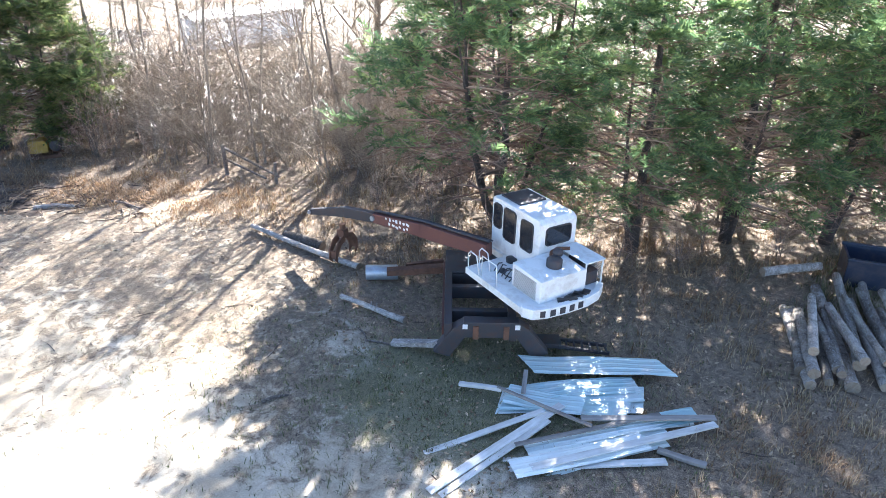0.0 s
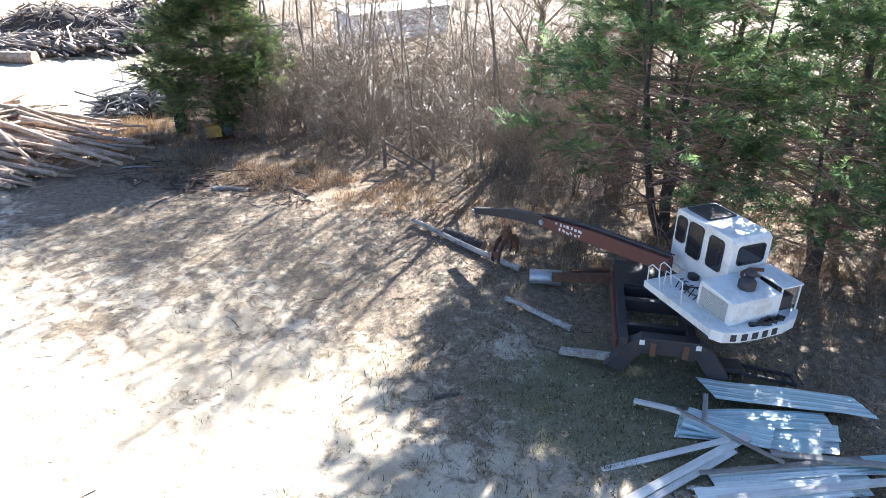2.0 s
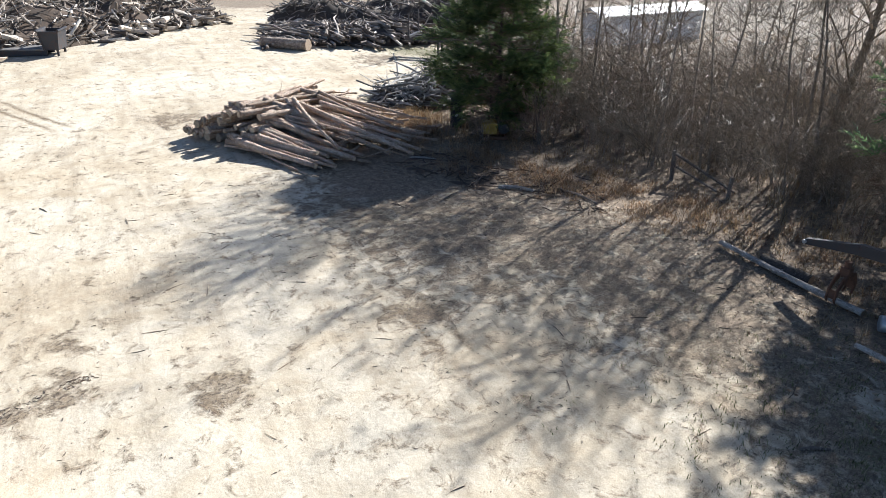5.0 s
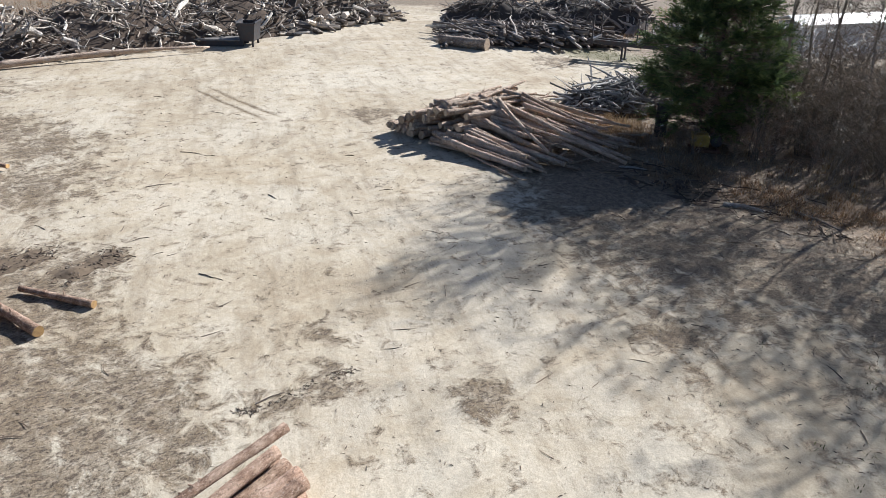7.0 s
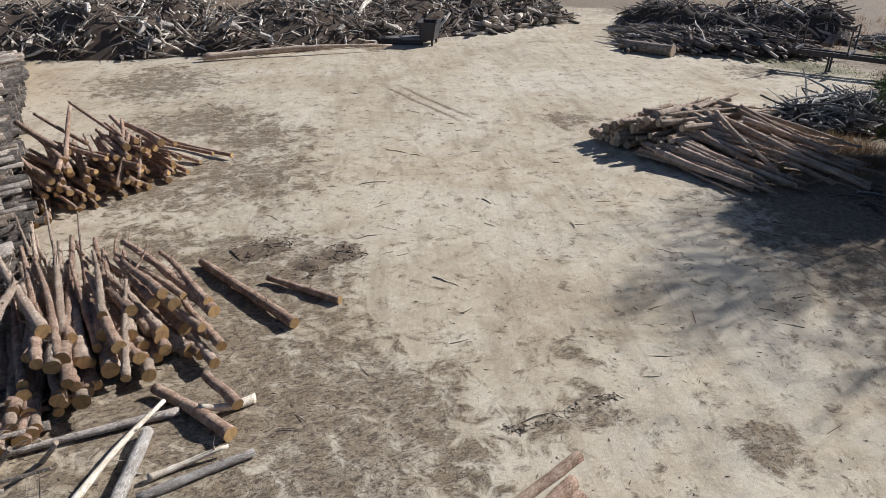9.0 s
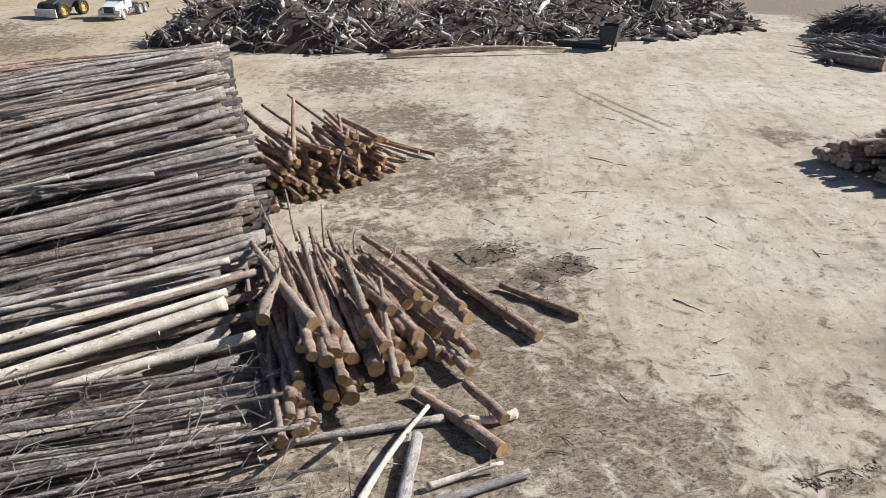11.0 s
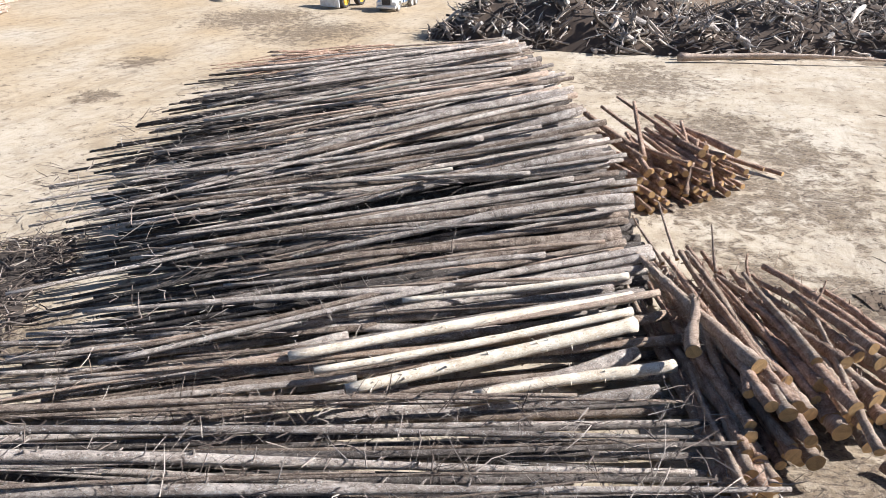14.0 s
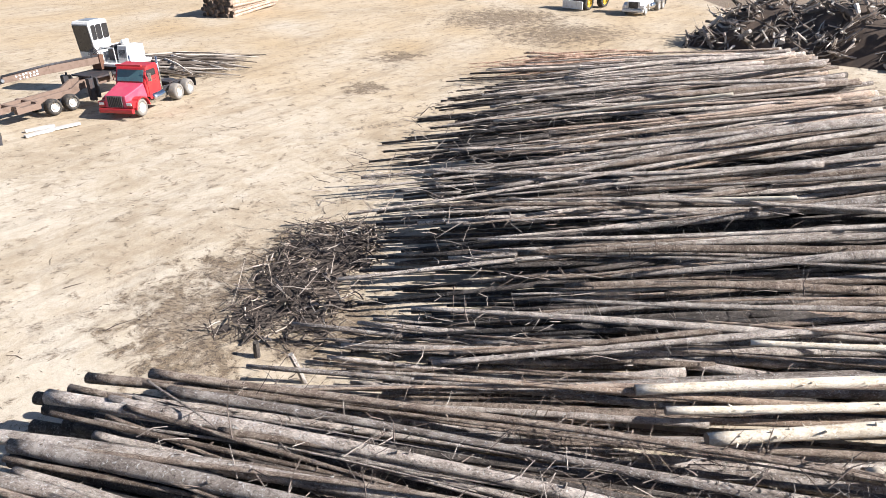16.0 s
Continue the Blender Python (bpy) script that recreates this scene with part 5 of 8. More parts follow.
def build_litter():
    """Fallen leaves by the wood, and bark, chips and twigs over the yard."""
    RNG.seed(85)
    lf = Build()
    n = 0
    while n < 16000:
        x, y = uni(-27, 20), uni(9, 42)
        d = y - lerp(x, WOOD_EDGE)
        if d < -4.5 or RNG.random() > 0.25 + 0.2 * (d + 4.5) or RNG.random() < 0.25 + noise.noise((x * 0.6, y * 0.6, 4.0)):
            continue
        a, t = uni(0, 6.28), uni(0.03, 0.075)
        z = ground_height(x, y) + 0.015
        u, v = Vector((math.cos(a), math.sin(a), uni(-0.5, 0.5))) * t, Vector((-math.sin(a), math.cos(a), uni(-0.5, 0.5))) * t * 0.6
        c = Vector((x, y, z + 0.01))
        lf.add([c - u, c - v, c + u, c + v], [(0, 1, 2, 3)])
        n += 1
    solid("fallen_leaves", lf, LEAVES, "fallen brown leaves along the wood's edge", "leaves", kind="stuff")
    tw = Build()

    def stick(x, y, ln, r, sides=4):
        a = uni(0, 6.28)
        z = ground_height(x, y) + r * 0.6
        d = Vector((math.cos(a), math.sin(a), uni(-0.03, 0.06))) * ln
        p = Vector((x, y, z)) - d * 0.5
        k = Vector((uni(-1, 1), uni(-1, 1), 0)) * ln * 0.1 + Vector((0, 0, 0.01))
        tw.tube([p, p + d * 0.5 + k, p + d], [r, r * 0.9, r * 0.4], sides)

    for cx, cy, sx, sy, cnt, big in ((-30, 6, 9, 7, 900, 1.0), (-17, 19, 6, 5, 900, 1.0), (-12, 22, 6, 4, 900, 0.9), (-28, 0, 3.5, 3, 700, 0.8), (-40, 12, 9, 8, 700, 1.0), (-43, -22, 4, 3, 700, 1.1), (-52, -24, 8, 5, 300, 1.0), (-2, 16, 4, 4, 500, 1.0), (-22, 27, 4, 2.5, 500, 1.4), (-30, 24, 7, 4, 350, 1.1), (-55, 25, 12, 10, 400, 1.3), (-70, -15, 14, 10, 350, 1.4), (10, 14, 4, 3, 700, 1.3), (4, 21, 4, 2, 300, 1.3)):
        for _ in range(cnt):
            ln = uni(0.03, 0.14) if RNG.random() < 0.96 else uni(0.2, 0.75) * big
            stick(RNG.gauss(cx, sx), RNG.gauss(cy, sy), ln, uni(0.005, 0.012) + ln * 0.01, 3)
    # two dark drifts of bark beyond the lone logs
    for ax, ay, bx, by in DRIFTS:
        for _ in range(170):
            q = uni(0, 1)
            stick(ax + (bx - ax) * q + RNG.gauss(0, 0.3), ay + (by - ay) * q + RNG.gauss(0, 0.3), uni(0.04, 0.2), uni(0.008, 0.022), 3)
    # a low ridge of bark crumbs pushed up by a blade
    for _ in range(170):
        q = uni(0, 1)
        stick(-22.0 - 1.15 * q + RNG.gauss(0, 0.1), 8.7 - 3.2 * q + 0.3 * math.sin(q * 7) + RNG.gauss(0, 0.12), uni(0.04, 0.16), uni(0.006, 0.015), 4)
    solid("ground_twigs", tw, BARK_CHIPS, "scattered bark chips, twigs and broken sticks on the dirt", "twigs", kind="stuff")
    # larger sticks that lie alone
    for x, y, yaw, ln, r in ((-22.9, 6.6, 72, 0.8, 0.02), (-33.0, 15.6, -10, 0.6, 0.02), (-37.8, 13.4, 60, 1.1, 0.018), (-16.5, 26.6, 10, 1.6, 0.1), (-18.8, 24.7, 80, 1.0, 0.03), (-13.8, 27.0, -25, 2.2, 0.06), (-22.0, 28.2, 20, 1.3, 0.07), (-40.5, 17.0, 20, 1.2, 0.018), (-29.5, 9.6, 10, 0.6, 0.02), (-1.8, 17.0, -20, 1.2, 0.03), (-2.5, 17.6, -60, 0.6, 0.03), (-4.4, 14.4, 25, 0.7, 0.05)):
        b = Build()
        b.tube([(-ln / 2, 0, 0), (0, ln * 0.05, r * 0.4), (ln / 2, 0, 0)], [r, r * 0.9, r * 0.55], 8, rough=0.1)
        solid("stick", b, WEATHERED if r > 0.06 else BARK_TREE, "broken stick lying on the dirt", "stick", pose(x, y, ground_height(x, y) + r * 0.8, 0, 0, yaw), "sticks on the dirt")


build_litter()

# ---- machines ----
WHITE_PAINT = plain("white_paint", (0.74, 0.74, 0.71), 0.45, 0.0, (0.32, 0.24, 0.16), 0.45, 2.6)
RUST_PAINT = plain("rust_brown_paint", (0.12, 0.045, 0.035), 0.6, 0.0, (0.2, 0.09, 0.05), 0.6, 2.2)
DARK_STEEL = plain("dark_steel", (0.05, 0.05, 0.055), 0.55, 0.3, (0.14, 0.07, 0.045), 0.5, 2.4)
RUST_DULL = plain("dull_brown_steel", (0.2, 0.14, 0.105), 0.85, 0.0, (0.1, 0.07, 0.05), 0.6, 3.0)
RUST = plain("rusty_steel", (0.15, 0.075, 0.045), 0.85, 0.1, (0.06, 0.035, 0.025), 0.6, 4.0)
GALVANISED = plain("galvanised_steel", (0.4, 0.43, 0.46), 0.4, 0.6, (0.25, 0.22, 0.2), 0.5, 3.0)
RUBBER = plain("tyre_rubber", (0.028, 0.027, 0.026), 0.85, 0.0, (0.22, 0.18, 0.13), 0.7, 5.0)
DIRTY_RUBBER = plain("dusty_tyre_rubber", (0.2, 0.185, 0.165), 0.9, 0.0, (0.34, 0.29, 0.22), 0.7, 5.0)
RIM_PALE = plain("pale_rim", (0.74, 0.72, 0.67), 0.5, 0.0, (0.3, 0.24, 0.17), 0.6, 6.0)
RIM_YELLOW = plain("yellow_rim", (0.6, 0.42, 0.05), 0.5, 0.0, (0.25, 0.17, 0.08), 0.5, 6.0)
RED_PAINT = plain("red_truck_paint", (0.42, 0.025, 0.03), 0.32, 0.0, (0.3, 0.12, 0.09), 0.3, 1.8)
RED_FADED = plain("faded_red_hood_paint", (0.5, 0.06, 0.11), 0.5, 0.0, (0.45, 0.2, 0.2), 0.4, 1.5)
CHROME = plain("chrome", (0.7, 0.7, 0.7), 0.18, 1.0, (0.4, 0.36, 0.3), 0.3, 5.0)
BLACK_PAINT = plain("black_paint", (0.02, 0.02, 0.022), 0.45, 0.0, (0.1, 0.08, 0.07), 0.4, 3.0)
GRILLE_METAL = plain("grille_mesh", (0.5, 0.49, 0.46), 0.55, 0.2, (0.2, 0.16, 0.12), 0.5, 6.0)
GRILLE_DARK = plain("dull_grille", (0.16, 0.15, 0.15), 0.5, 0.4, (0.08, 0.06, 0.05), 0.5, 6.0)
LENS = plain("headlight_lens", (0.75, 0.76, 0.76), 0.12, 0.0, (0.5, 0.45, 0.38), 0.3, 9.0)


def glass_material(name, tint):
    mt, nt, b = shader(name, 0.06)
    n = noise_tex(nt, coords(nt), 5.0)
    nt.links.new(mix(nt, n, tint, tuple(min(1, c * 1.8 + 0.01) for c in tint)), b.inputs["Base Color"])
    b.inputs["Specular IOR Level"].default_value = 0.7
    nt.links.new(ramp(nt, n, [(0.3, 0.04), (0.8, 0.2)]), b.inputs["Roughness"])
    return mt


DARK_GLASS = glass_material("dark_cab_glass", (0.012, 0.013, 0.015))
BLUE_GLASS = glass_material("windscreen_glass", (0.05, 0.1, 0.11))


def rounded(w, h, r, n=4):
    """A rounded outline in two axes, round the origin."""
    out = []
    for cx, cy, a0 in ((w / 2 - r, h / 2 - r, 0), (-w / 2 + r, h / 2 - r, 90), (-w / 2 + r, -h / 2 + r, 180), (w / 2 - r, -h / 2 + r, 270)):
        for i in range(n + 1):
            a = radians(a0 + 90 * i / n)
            out.append((cx + r * math.cos(a), cy + r * math.sin(a)))
    return out


def wheel(parent, m, r, w, tyre_mat, rim_mat, name="wheel"):
    """A wheel whose axle is local z; m puts it under its vehicle."""
    ob = new(name)
    ob.empty_display_size = 0.1
    ob.parent = parent
    ob.matrix_basis = m
    t = Build()
    t.lathe([(r * 0.6, -w * 0.08), (r * 0.6, -w / 2), (r * 0.86, -w / 2), (r * 0.97, -w * 0.4), (r, -w * 0.25), (r, w * 0.25), (r * 0.97, w * 0.4), (r * 0.86, w / 2), (r * 0.6, w / 2), (r * 0.6, w * 0.08)], 28)
    part("tyre", t, tyre_mat, ob, smooth=True)
    k = Build()
    k.lathe([(r * 0.61, w * 0.1), (r * 0.61, w * 0.44), (r * 0.57, w * 0.46), (r * 0.5, w * 0.2), (r * 0.3, w * 0.16), (r * 0.26, w * 0.36), (r * 0.1, w * 0.4), (r * 0.02, w * 0.41)], 24)
    k.lathe([(r * 0.61, -w * 0.1), (r * 0.61, -w * 0.44), (r * 0.4, -w * 0.3), (r * 0.05, -w * 0.25)], 20)
    for i in range(8):
        a = i * math.pi / 4
        k.lathe([(0.022, w * 0.14), (0.022, w * 0.24)], 6, pose(math.cos(a) * r * 0.38, math.sin(a) * r * 0.38, 0))
    part("rim", k, rim_mat, ob)
    return ob


def cab_window(parent, m, w, h, r=0.09, mat=None):
    """A rounded dark pane with a rubber frame, in the plane of m's x and z."""
    fr = Build()
    o, i = rounded(w + 0.07, h + 0.07, r + 0.03), rounded(w, h, r)
    n = len(o)
    vs = [m @ Vector((x, y, z)) for y in (-0.018, 0.012) for ring in (o, i) for x, z in ring]
    fs = []
    for k in range(n):
        k2 = (k + 1) % n
        fs += [(k, k2, n + k2, n + k), (2 * n + k, 3 * n + k, 3 * n + k2, 2 * n + k2), (k, 2 * n + k, 2 * n + k2, k2), (n + k, n + k2, 3 * n + k2, 3 * n + k)]
    fr.add(vs, fs)
    ob = part("window_frame", fr, BLACK_PAINT, parent)
    g = Build()
    g.prism(rounded(w, h, r), 0.012, m @ pose(0, -0.003, 0))
    part("pane", g, mat or DARK_GLASS, ob)
    return ob


def ribs(b, m, w, h, n, t=0.012):
    """Slats of a grille across the x, z plane of m."""
    for i in range(n):
        b.box((w, t, h / n * 0.5), (0, 0, -h / 2 + (i + 0.5) * h / n), m)


def box_beam(b, p, q, h0, h1, w, up=Vector((0, 0, 1))):
    """A tapering box section from p to q."""
    p, q = Vector(p), Vector(q)
    d = (q - p).normalized()
    s = d.cross(up).normalized() * (w / 2)
    u = s.cross(d).normalized()
    vs = [p - s - u * h0 / 2, p + s - u * h0 / 2, p + s + u * h0 / 2, p - s + u * h0 / 2, q - s - u * h1 / 2, q + s - u * h1 / 2, q + s + u * h1 / 2, q - s + u * h1 / 2]
    b.add(vs, [(3, 2, 1, 0), (4, 5, 6, 7), (0, 1, 5, 4), (1, 2, 6, 5), (2, 3, 7, 6), (3, 0, 4, 7)])


def pipe(b, pts, r=0.02, n=6):
    b.tube(pts, [r] * len(pts), n)


def knuckle_loader(m, label, tall=0.0):
    """The slewing upper of a log loader: x towards the counterweight, z = 0 under its deck."""
    ob = thing("log_loader", label, "loader", m)
    d = Build()
    outline = [(-0.95, -1.35), (1.75, -1.35), (2.0, -1.2), (2.14, -0.8), (2.2, -0.2), (2.2, 0.5), (2.08, 1.0), (1.8, 1.38), (-1.9, 1.42), (-1.9, 0.02), (-0.95, 0.02)]
    n = len(outline)
    for z0, z1 in ((0.0, 0.2),):
        d.add([Vector((x, y, z)) for z in (z0, z1) for x, y in outline], [tuple(reversed(range(n))), tuple(range(n, 2 * n))] + [(i, (i + 1) % n, (i + 1) % n + n, i + n) for i in range(n)])
    part("deck", d, WHITE_PAINT, ob, "white steel deck with rusty scuffs", bevel=0.015)
    cw = Build()
    edge = [(1.75, -1.36), (2.02, -1.21), (2.16, -0.8), (2.22, -0.2), (2.22, 0.5), (2.1, 1.0), (1.82, 1.4)]
    inner = [(x - 0.16, y * 0.94) for x, y in edge]
    k = len(edge)
    cw.add([Vector((x, y, z)) for ring in (edge, inner) for z in (-0.04, 0.25) for x, y in ring],
        [f for i in range(k - 1) for f in ((i, i + 1, k + i + 1, k + i), (2 * k + i + 1, 2 * k + i, 3 * k + i, 3 * k + i + 1), (k + i, k + i + 1, 3 * k + i + 1, 3 * k + i), (i + 1, i, 2 * k + i, 2 * k + i + 1))] + [(0, k, 3 * k, 2 * k), (k - 1, 3 * k - 1, 4 * k - 1, 2 * k - 1)])
    rail = part("counterweight", cw, WHITE_PAINT, ob, bevel=0.012)
    # worn maker's lettering stands as plain bars
    for i, (y, w) in enumerate(((-0.95, 0.17), (-0.66, 0.2), (-0.36, 0.2), (-0.06, 0.2), (0.24, 0.2))):
        x = lerp(y, [(-1.21, 2.02), (-0.8, 2.16), (-0.2, 2.22), (0.5, 2.22)]) + 0.006
        turn = 20 if y < -0.8 else (6 if y < -0.3 else 0)
        marks = Build()
        marks.box((0.006, w * 0.85, 0.19), (0, 0, 0), pose(x, y, 0.1, 0, 0, -turn))
        part("marking", marks, DARK_STEEL, rail, "dark worn lettering bar")
    z0, z1 = 0.2, 1.85 + tall
    cab = Build()
    ax0, ax1, by0, by1 = -1.75, 0.52, 0.1, 1.4
    cab.prism([(ax0, z0), (ax1, z0), (ax1, z1 - 0.12), (ax1 - 0.14, z1), (ax0 + 0.05, z1), (ax0, z1 - 0.05)], by1 - by0, pose(0, (by0 + by1) / 2, 0))
    body = part("cab", cab, WHITE_PAINT, ob, "white steel operator's cab", bevel=0.03)
    h = 0.8
    zc = z1 - 0.62
    for a, w, hh, zz in ((-1.45, 0.34, 0.72, zc + 0.08), (-0.86, 0.52, 0.95, zc - 0.02), (-0.05, 0.5, 0.86, zc - 0.02)):
        cab_window(body, pose(a, by0 - 0.012, zz), w, hh)
        cab_window(body, pose(a, by1 + 0.012, zz, 0, 0, 180), w, hh)
    cab_window(body, pose(ax1 + 0.012, (by0 + by1) / 2, zc + 0.12, 0, 0, 90), 0.85, 0.5)
    cab_window(body, pose(ax0 - 0.012, (by0 + by1) / 2, zc, 0, 0, -90), 1.0, 1.0, 0.1)
    door = Build()
    for a in (-1.18, -0.5):
        door.box((0.02, 0.02, z1 - z0 - 0.2), (a, by0 - 0.012, (z0 + z1) / 2))
    door.box((0.07, 0.03, 0.1), (-1.08, by0 - 0.02, zc - 0.55))
    part("door_trim", door, WHITE_PAINT, body)
    roof = Build()
    roof.box((0.9, 0.95, 0.05), (-1.15, 0.78, z1 + 0.022))
    part("roof_hatch", roof, DARK_STEEL, body, "dark roof hatch", bevel=0.01)
    eng = Build()
    eng.prism([(0.56, 0.2), (1.8, 0.2), (1.8, 0.84), (0.56, 0.9)], 1.55, pose(0, -0.05, 0))
    hood = part("engine_cover", eng, WHITE_PAINT, ob, bevel=0.025)
    g = Build()
    ribs(g, pose(1.15, -0.84, 0.52), 0.95, 0.52, 13)
    g.box((0.95, 0.02, 0.02), (1.15, -0.835, 0.25))
    g.box((0.95, 0.02, 0.02), (1.15, -0.835, 0.75))
    part("grille", g, GRILLE_METAL, hood, "ribbed radiator grille")
    air = Build()
    air.lathe([(0.21, 0.0), (0.22, 0.06), (0.22, 0.24), (0.16, 0.3), (0.02, 0.31)], 18, pose(1.25, 0.05, 0.82))
    air.lathe([(0.13, 0.0), (0.15, 0.06), (0.12, 0.16), (0.02, 0.2)], 16, pose(1.1, 0.28, 1.08))
    part("air_cleaner", air, DARK_STEEL, hood, "dark blue-grey air cleaner", smooth=True)
    ex = Build()
    pipe(ex, [(0.75, 0.35, 0.8), (0.75, 0.35, 1.0), (0.82, 0.5, 1.1), (1.05, 0.75, 1.14)], 0.05, 10)
    ex.box((0.9, 0.09, 0.07), (0.8, 1.1, 0.95), pose(0, 0, 0, 0, 8, 20))
    part("exhaust", ex, RUST, hood)
    shelf = Build()
    shelf.box((1.2, 0.66, 0.04), (1.18, 1.08, 0.97))
    rack = part("rack_top", shelf, WHITE_PAINT, ob, bevel=0.01)
    for y in (0.78, 1.38):
        for a in (0.64, 1.72):
            leg = Build()
            pipe(leg, [(a, y, 0.2), (a, y, 0.95)], 0.025)
            part("rack_post", leg, WHITE_PAINT, rack)
    mesh = Build()
    ribs(mesh, pose(1.18, 1.4, 0.6), 1.05, 0.6, 12, 0.01)
    part("guard_mesh", mesh, GRILLE_METAL, rack, "rusty wire guard")
    eng2 = Build()
    eng2.box((0.9, 0.5, 0.4), (1.2, 1.05, 0.42))
    eng2.lathe([(0.14, -0.3), (0.14, 0.3)], 14, pose(1.1, 1.1, 0.72, 0, 90, 0))
    part("engine", eng2, DARK_STEEL, ob, "dark greasy engine block", bevel=0.02)
    tools = Build()
    for i in range(7):
        tools.box((uni(0.1, 0.3), uni(0.1, 0.25), 0.08), (0, 0, 0), pose(1.98 + uni(-0.03, 0.05), -0.2 + i * 0.14, 0.25, 0, 0, uni(0, 90)))
    part("battery_tray", tools, BLACK_PAINT, ob, bevel=0.01)
    hr = Build()
    for y in (-1.28, -0.9):
        if y > -1.0:
            part("handrail", hr, WHITE_PAINT, ob, smooth=True)
            hr = Build()
        pipe(hr, [(-0.9, y, 0.2), (-0.92, y, 0.62), (-0.8, y, 0.75), (-0.5, y, 0.72), (-0.35, y, 0.2)], 0.02)
    part("handrail", hr, WHITE_PAINT, ob, smooth=True)
    hr = Build()
    pipe(hr, [(-0.25, -1.28, 0.2), (-0.22, -1.28, 0.85), (0.45, -1.28, 0.85), (0.5, -1.28, 0.2)], 0.018)
    part("handrail", hr, WHITE_PAINT, ob, smooth=True)
    seat = Build()
    pts = [(0.24 * math.cos(a * 0.4), 0.24 * math.sin(a * 0.4), 0) for a in range(17)]
    pipe(seat, [Vector((0.25, -0.55, 0.32)) + Vector(p) for p in pts], 0.018, 6)
    seat.lathe([(0.1, 0.0), (0.12, 0.05), (0.04, 0.12)], 12, pose(-0.15, -0.6, 0.2))
    seat.lathe([(0.16, 0.0), (0.17, 0.12), (0.05, 0.14)], 14, pose(-0.55, 0.0, 0.2))
    for i in range(5):
        pipe(seat, [(-0.6 + i * 0.2, -0.3, 0.22), (-0.5 + i * 0.2, -0.5, 0.3 + 0.05 * (i % 2)), (-0.3 + i * 0.18, -0.8, 0.22)], 0.018)
    part("hoses", seat, BLACK_PAINT, ob, "black hydraulic hoses")
    ring = Build()
    ring.lathe([(0.75, -0.2), (0.78, -0.18), (0.78, -0.02), (0.7, 0.0)], 28, pose(0.1, -0.1, 0))
    ring.lathe([(0.5, -0.75), (0.6, -0.2)], 20, pose(0.1, -0.1, 0))
    part("slew_ring", ring, DARK_STEEL, ob, smooth=True)
    return ob


def boom(m, pts, label, paint=None):
    """Main boom, stick and rams through the four points pts, with a grapple under the stick."""
    ob = thing("loader_boom", label, "boom", m)
    a, j, e = [Vector(p) for p in pts]
    b = Build()
    mid = a.lerp(j, 0.55) + Vector((0, 0, 0.05))
    box_beam(b, a, mid, 0.42, 0.46, 0.3)
    box_beam(b, mid, j, 0.45, 0.32, 0.29)
    part("main_boom", b, paint or RUST_PAINT, ob, "rust-brown box section boom", bevel=0.015)
    top = Build()
    pipe(top, [a + Vector((0, 0, 0.28)), mid + Vector((0, 0, 0.29)), j + Vector((0, 0, 0.23))], 0.05, 8)
    pipe(top, [a + Vector((0.1, 0.1, 0.26)), mid + Vector((0.1, 0.1, 0.27)), j + Vector((0.05, 0.05, 0.21))], 0.025, 6)
    part("hydraulic_ram", top, DARK_STEEL, ob, smooth=True)
    s = Build()
    sm = j.lerp(e, 0.45) + Vector((0, 0, 0.1))
    box_beam(s, j, sm, 0.34, 0.36, 0.24)
    box_beam(s, sm, e, 0.34, 0.2, 0.22)
    stick = part("stick", s, DARK_STEEL, ob, "dark steel stick", bevel=0.012)
    d = (e - j).normalized()
    side = d.cross(Vector((0, 0, 1))).normalized()
    for c, w, r in ((j, 0.2, 0.09), (e, 0.17, 0.07)):
        pin = Build()
        pipe(pin, [c - side * w, c + side * w], r, 14)
        part("pivot_pin", pin, GALVANISED, stick, "worn bright pivot pin")
    # painted marks on the boom, too worn to read
    way = (mid - j).normalized()
    for row, cnt, z in ((0, 7, 0.09), (1, 6, -0.08)):
        for i in range(cnt):
            c = j.lerp(mid, 0.3 + i * 0.075 + row * 0.07 + uni(-0.01, 0.01)) - side * 0.153 + Vector((0, 0, z + uni(-0.03, 0.03)))
            for flip in (0, 1):
                mk = Build()
                mk.box((uni(0.06, 0.14), 0.006, uni(0.06, 0.12)), (0, 0, 0), Matrix.Translation(c + side * 0.306 * flip) @ way.to_track_quat("X", "Z").to_matrix().to_4x4() @ pose(0, 0, 0, 0, uni(-35, 35), 0))
                part("marking", mk, WHITE_PAINT, stick, "smeared white paint bar")
    return ob


def grapple(p, yaw, h=1.3):
    ob = thing("log_grapple", "rusty log grapple with two curved tongs resting on the ground", "grapple", pose(*p, 0, 0, yaw))
    head = Build()
    head.box((0.3, 0.3, 0.3), (0, 0, h - 0.1))
    head.lathe([(0.1, h), (0.12, h + 0.25)], 12)
    part("head", head, RUST, ob, bevel=0.02)
    for sgn in (-1, 1):
        t = Build()
        outer = [(0.1, h - 0.12), (0.42, h - 0.22), (0.66, h - 0.55), (0.7, h - 0.9), (0.52, 0.02)]
        inner = [(0.5, 0.05), (0.55, h - 0.85), (0.46, h - 0.62), (0.3, h - 0.45), (0.06, h - 0.38)]
        for y in (-0.13, 0.13):
            t.prism([(sgn * x, z) for x, z in (outer + inner)], 0.05, pose(0, y, 0))
        t.box((0.06, 0.3, 0.3), (sgn * 0.6, 0, h - 0.75))
        part("tong", t, RUST, ob, bevel=0.01)
    return ob


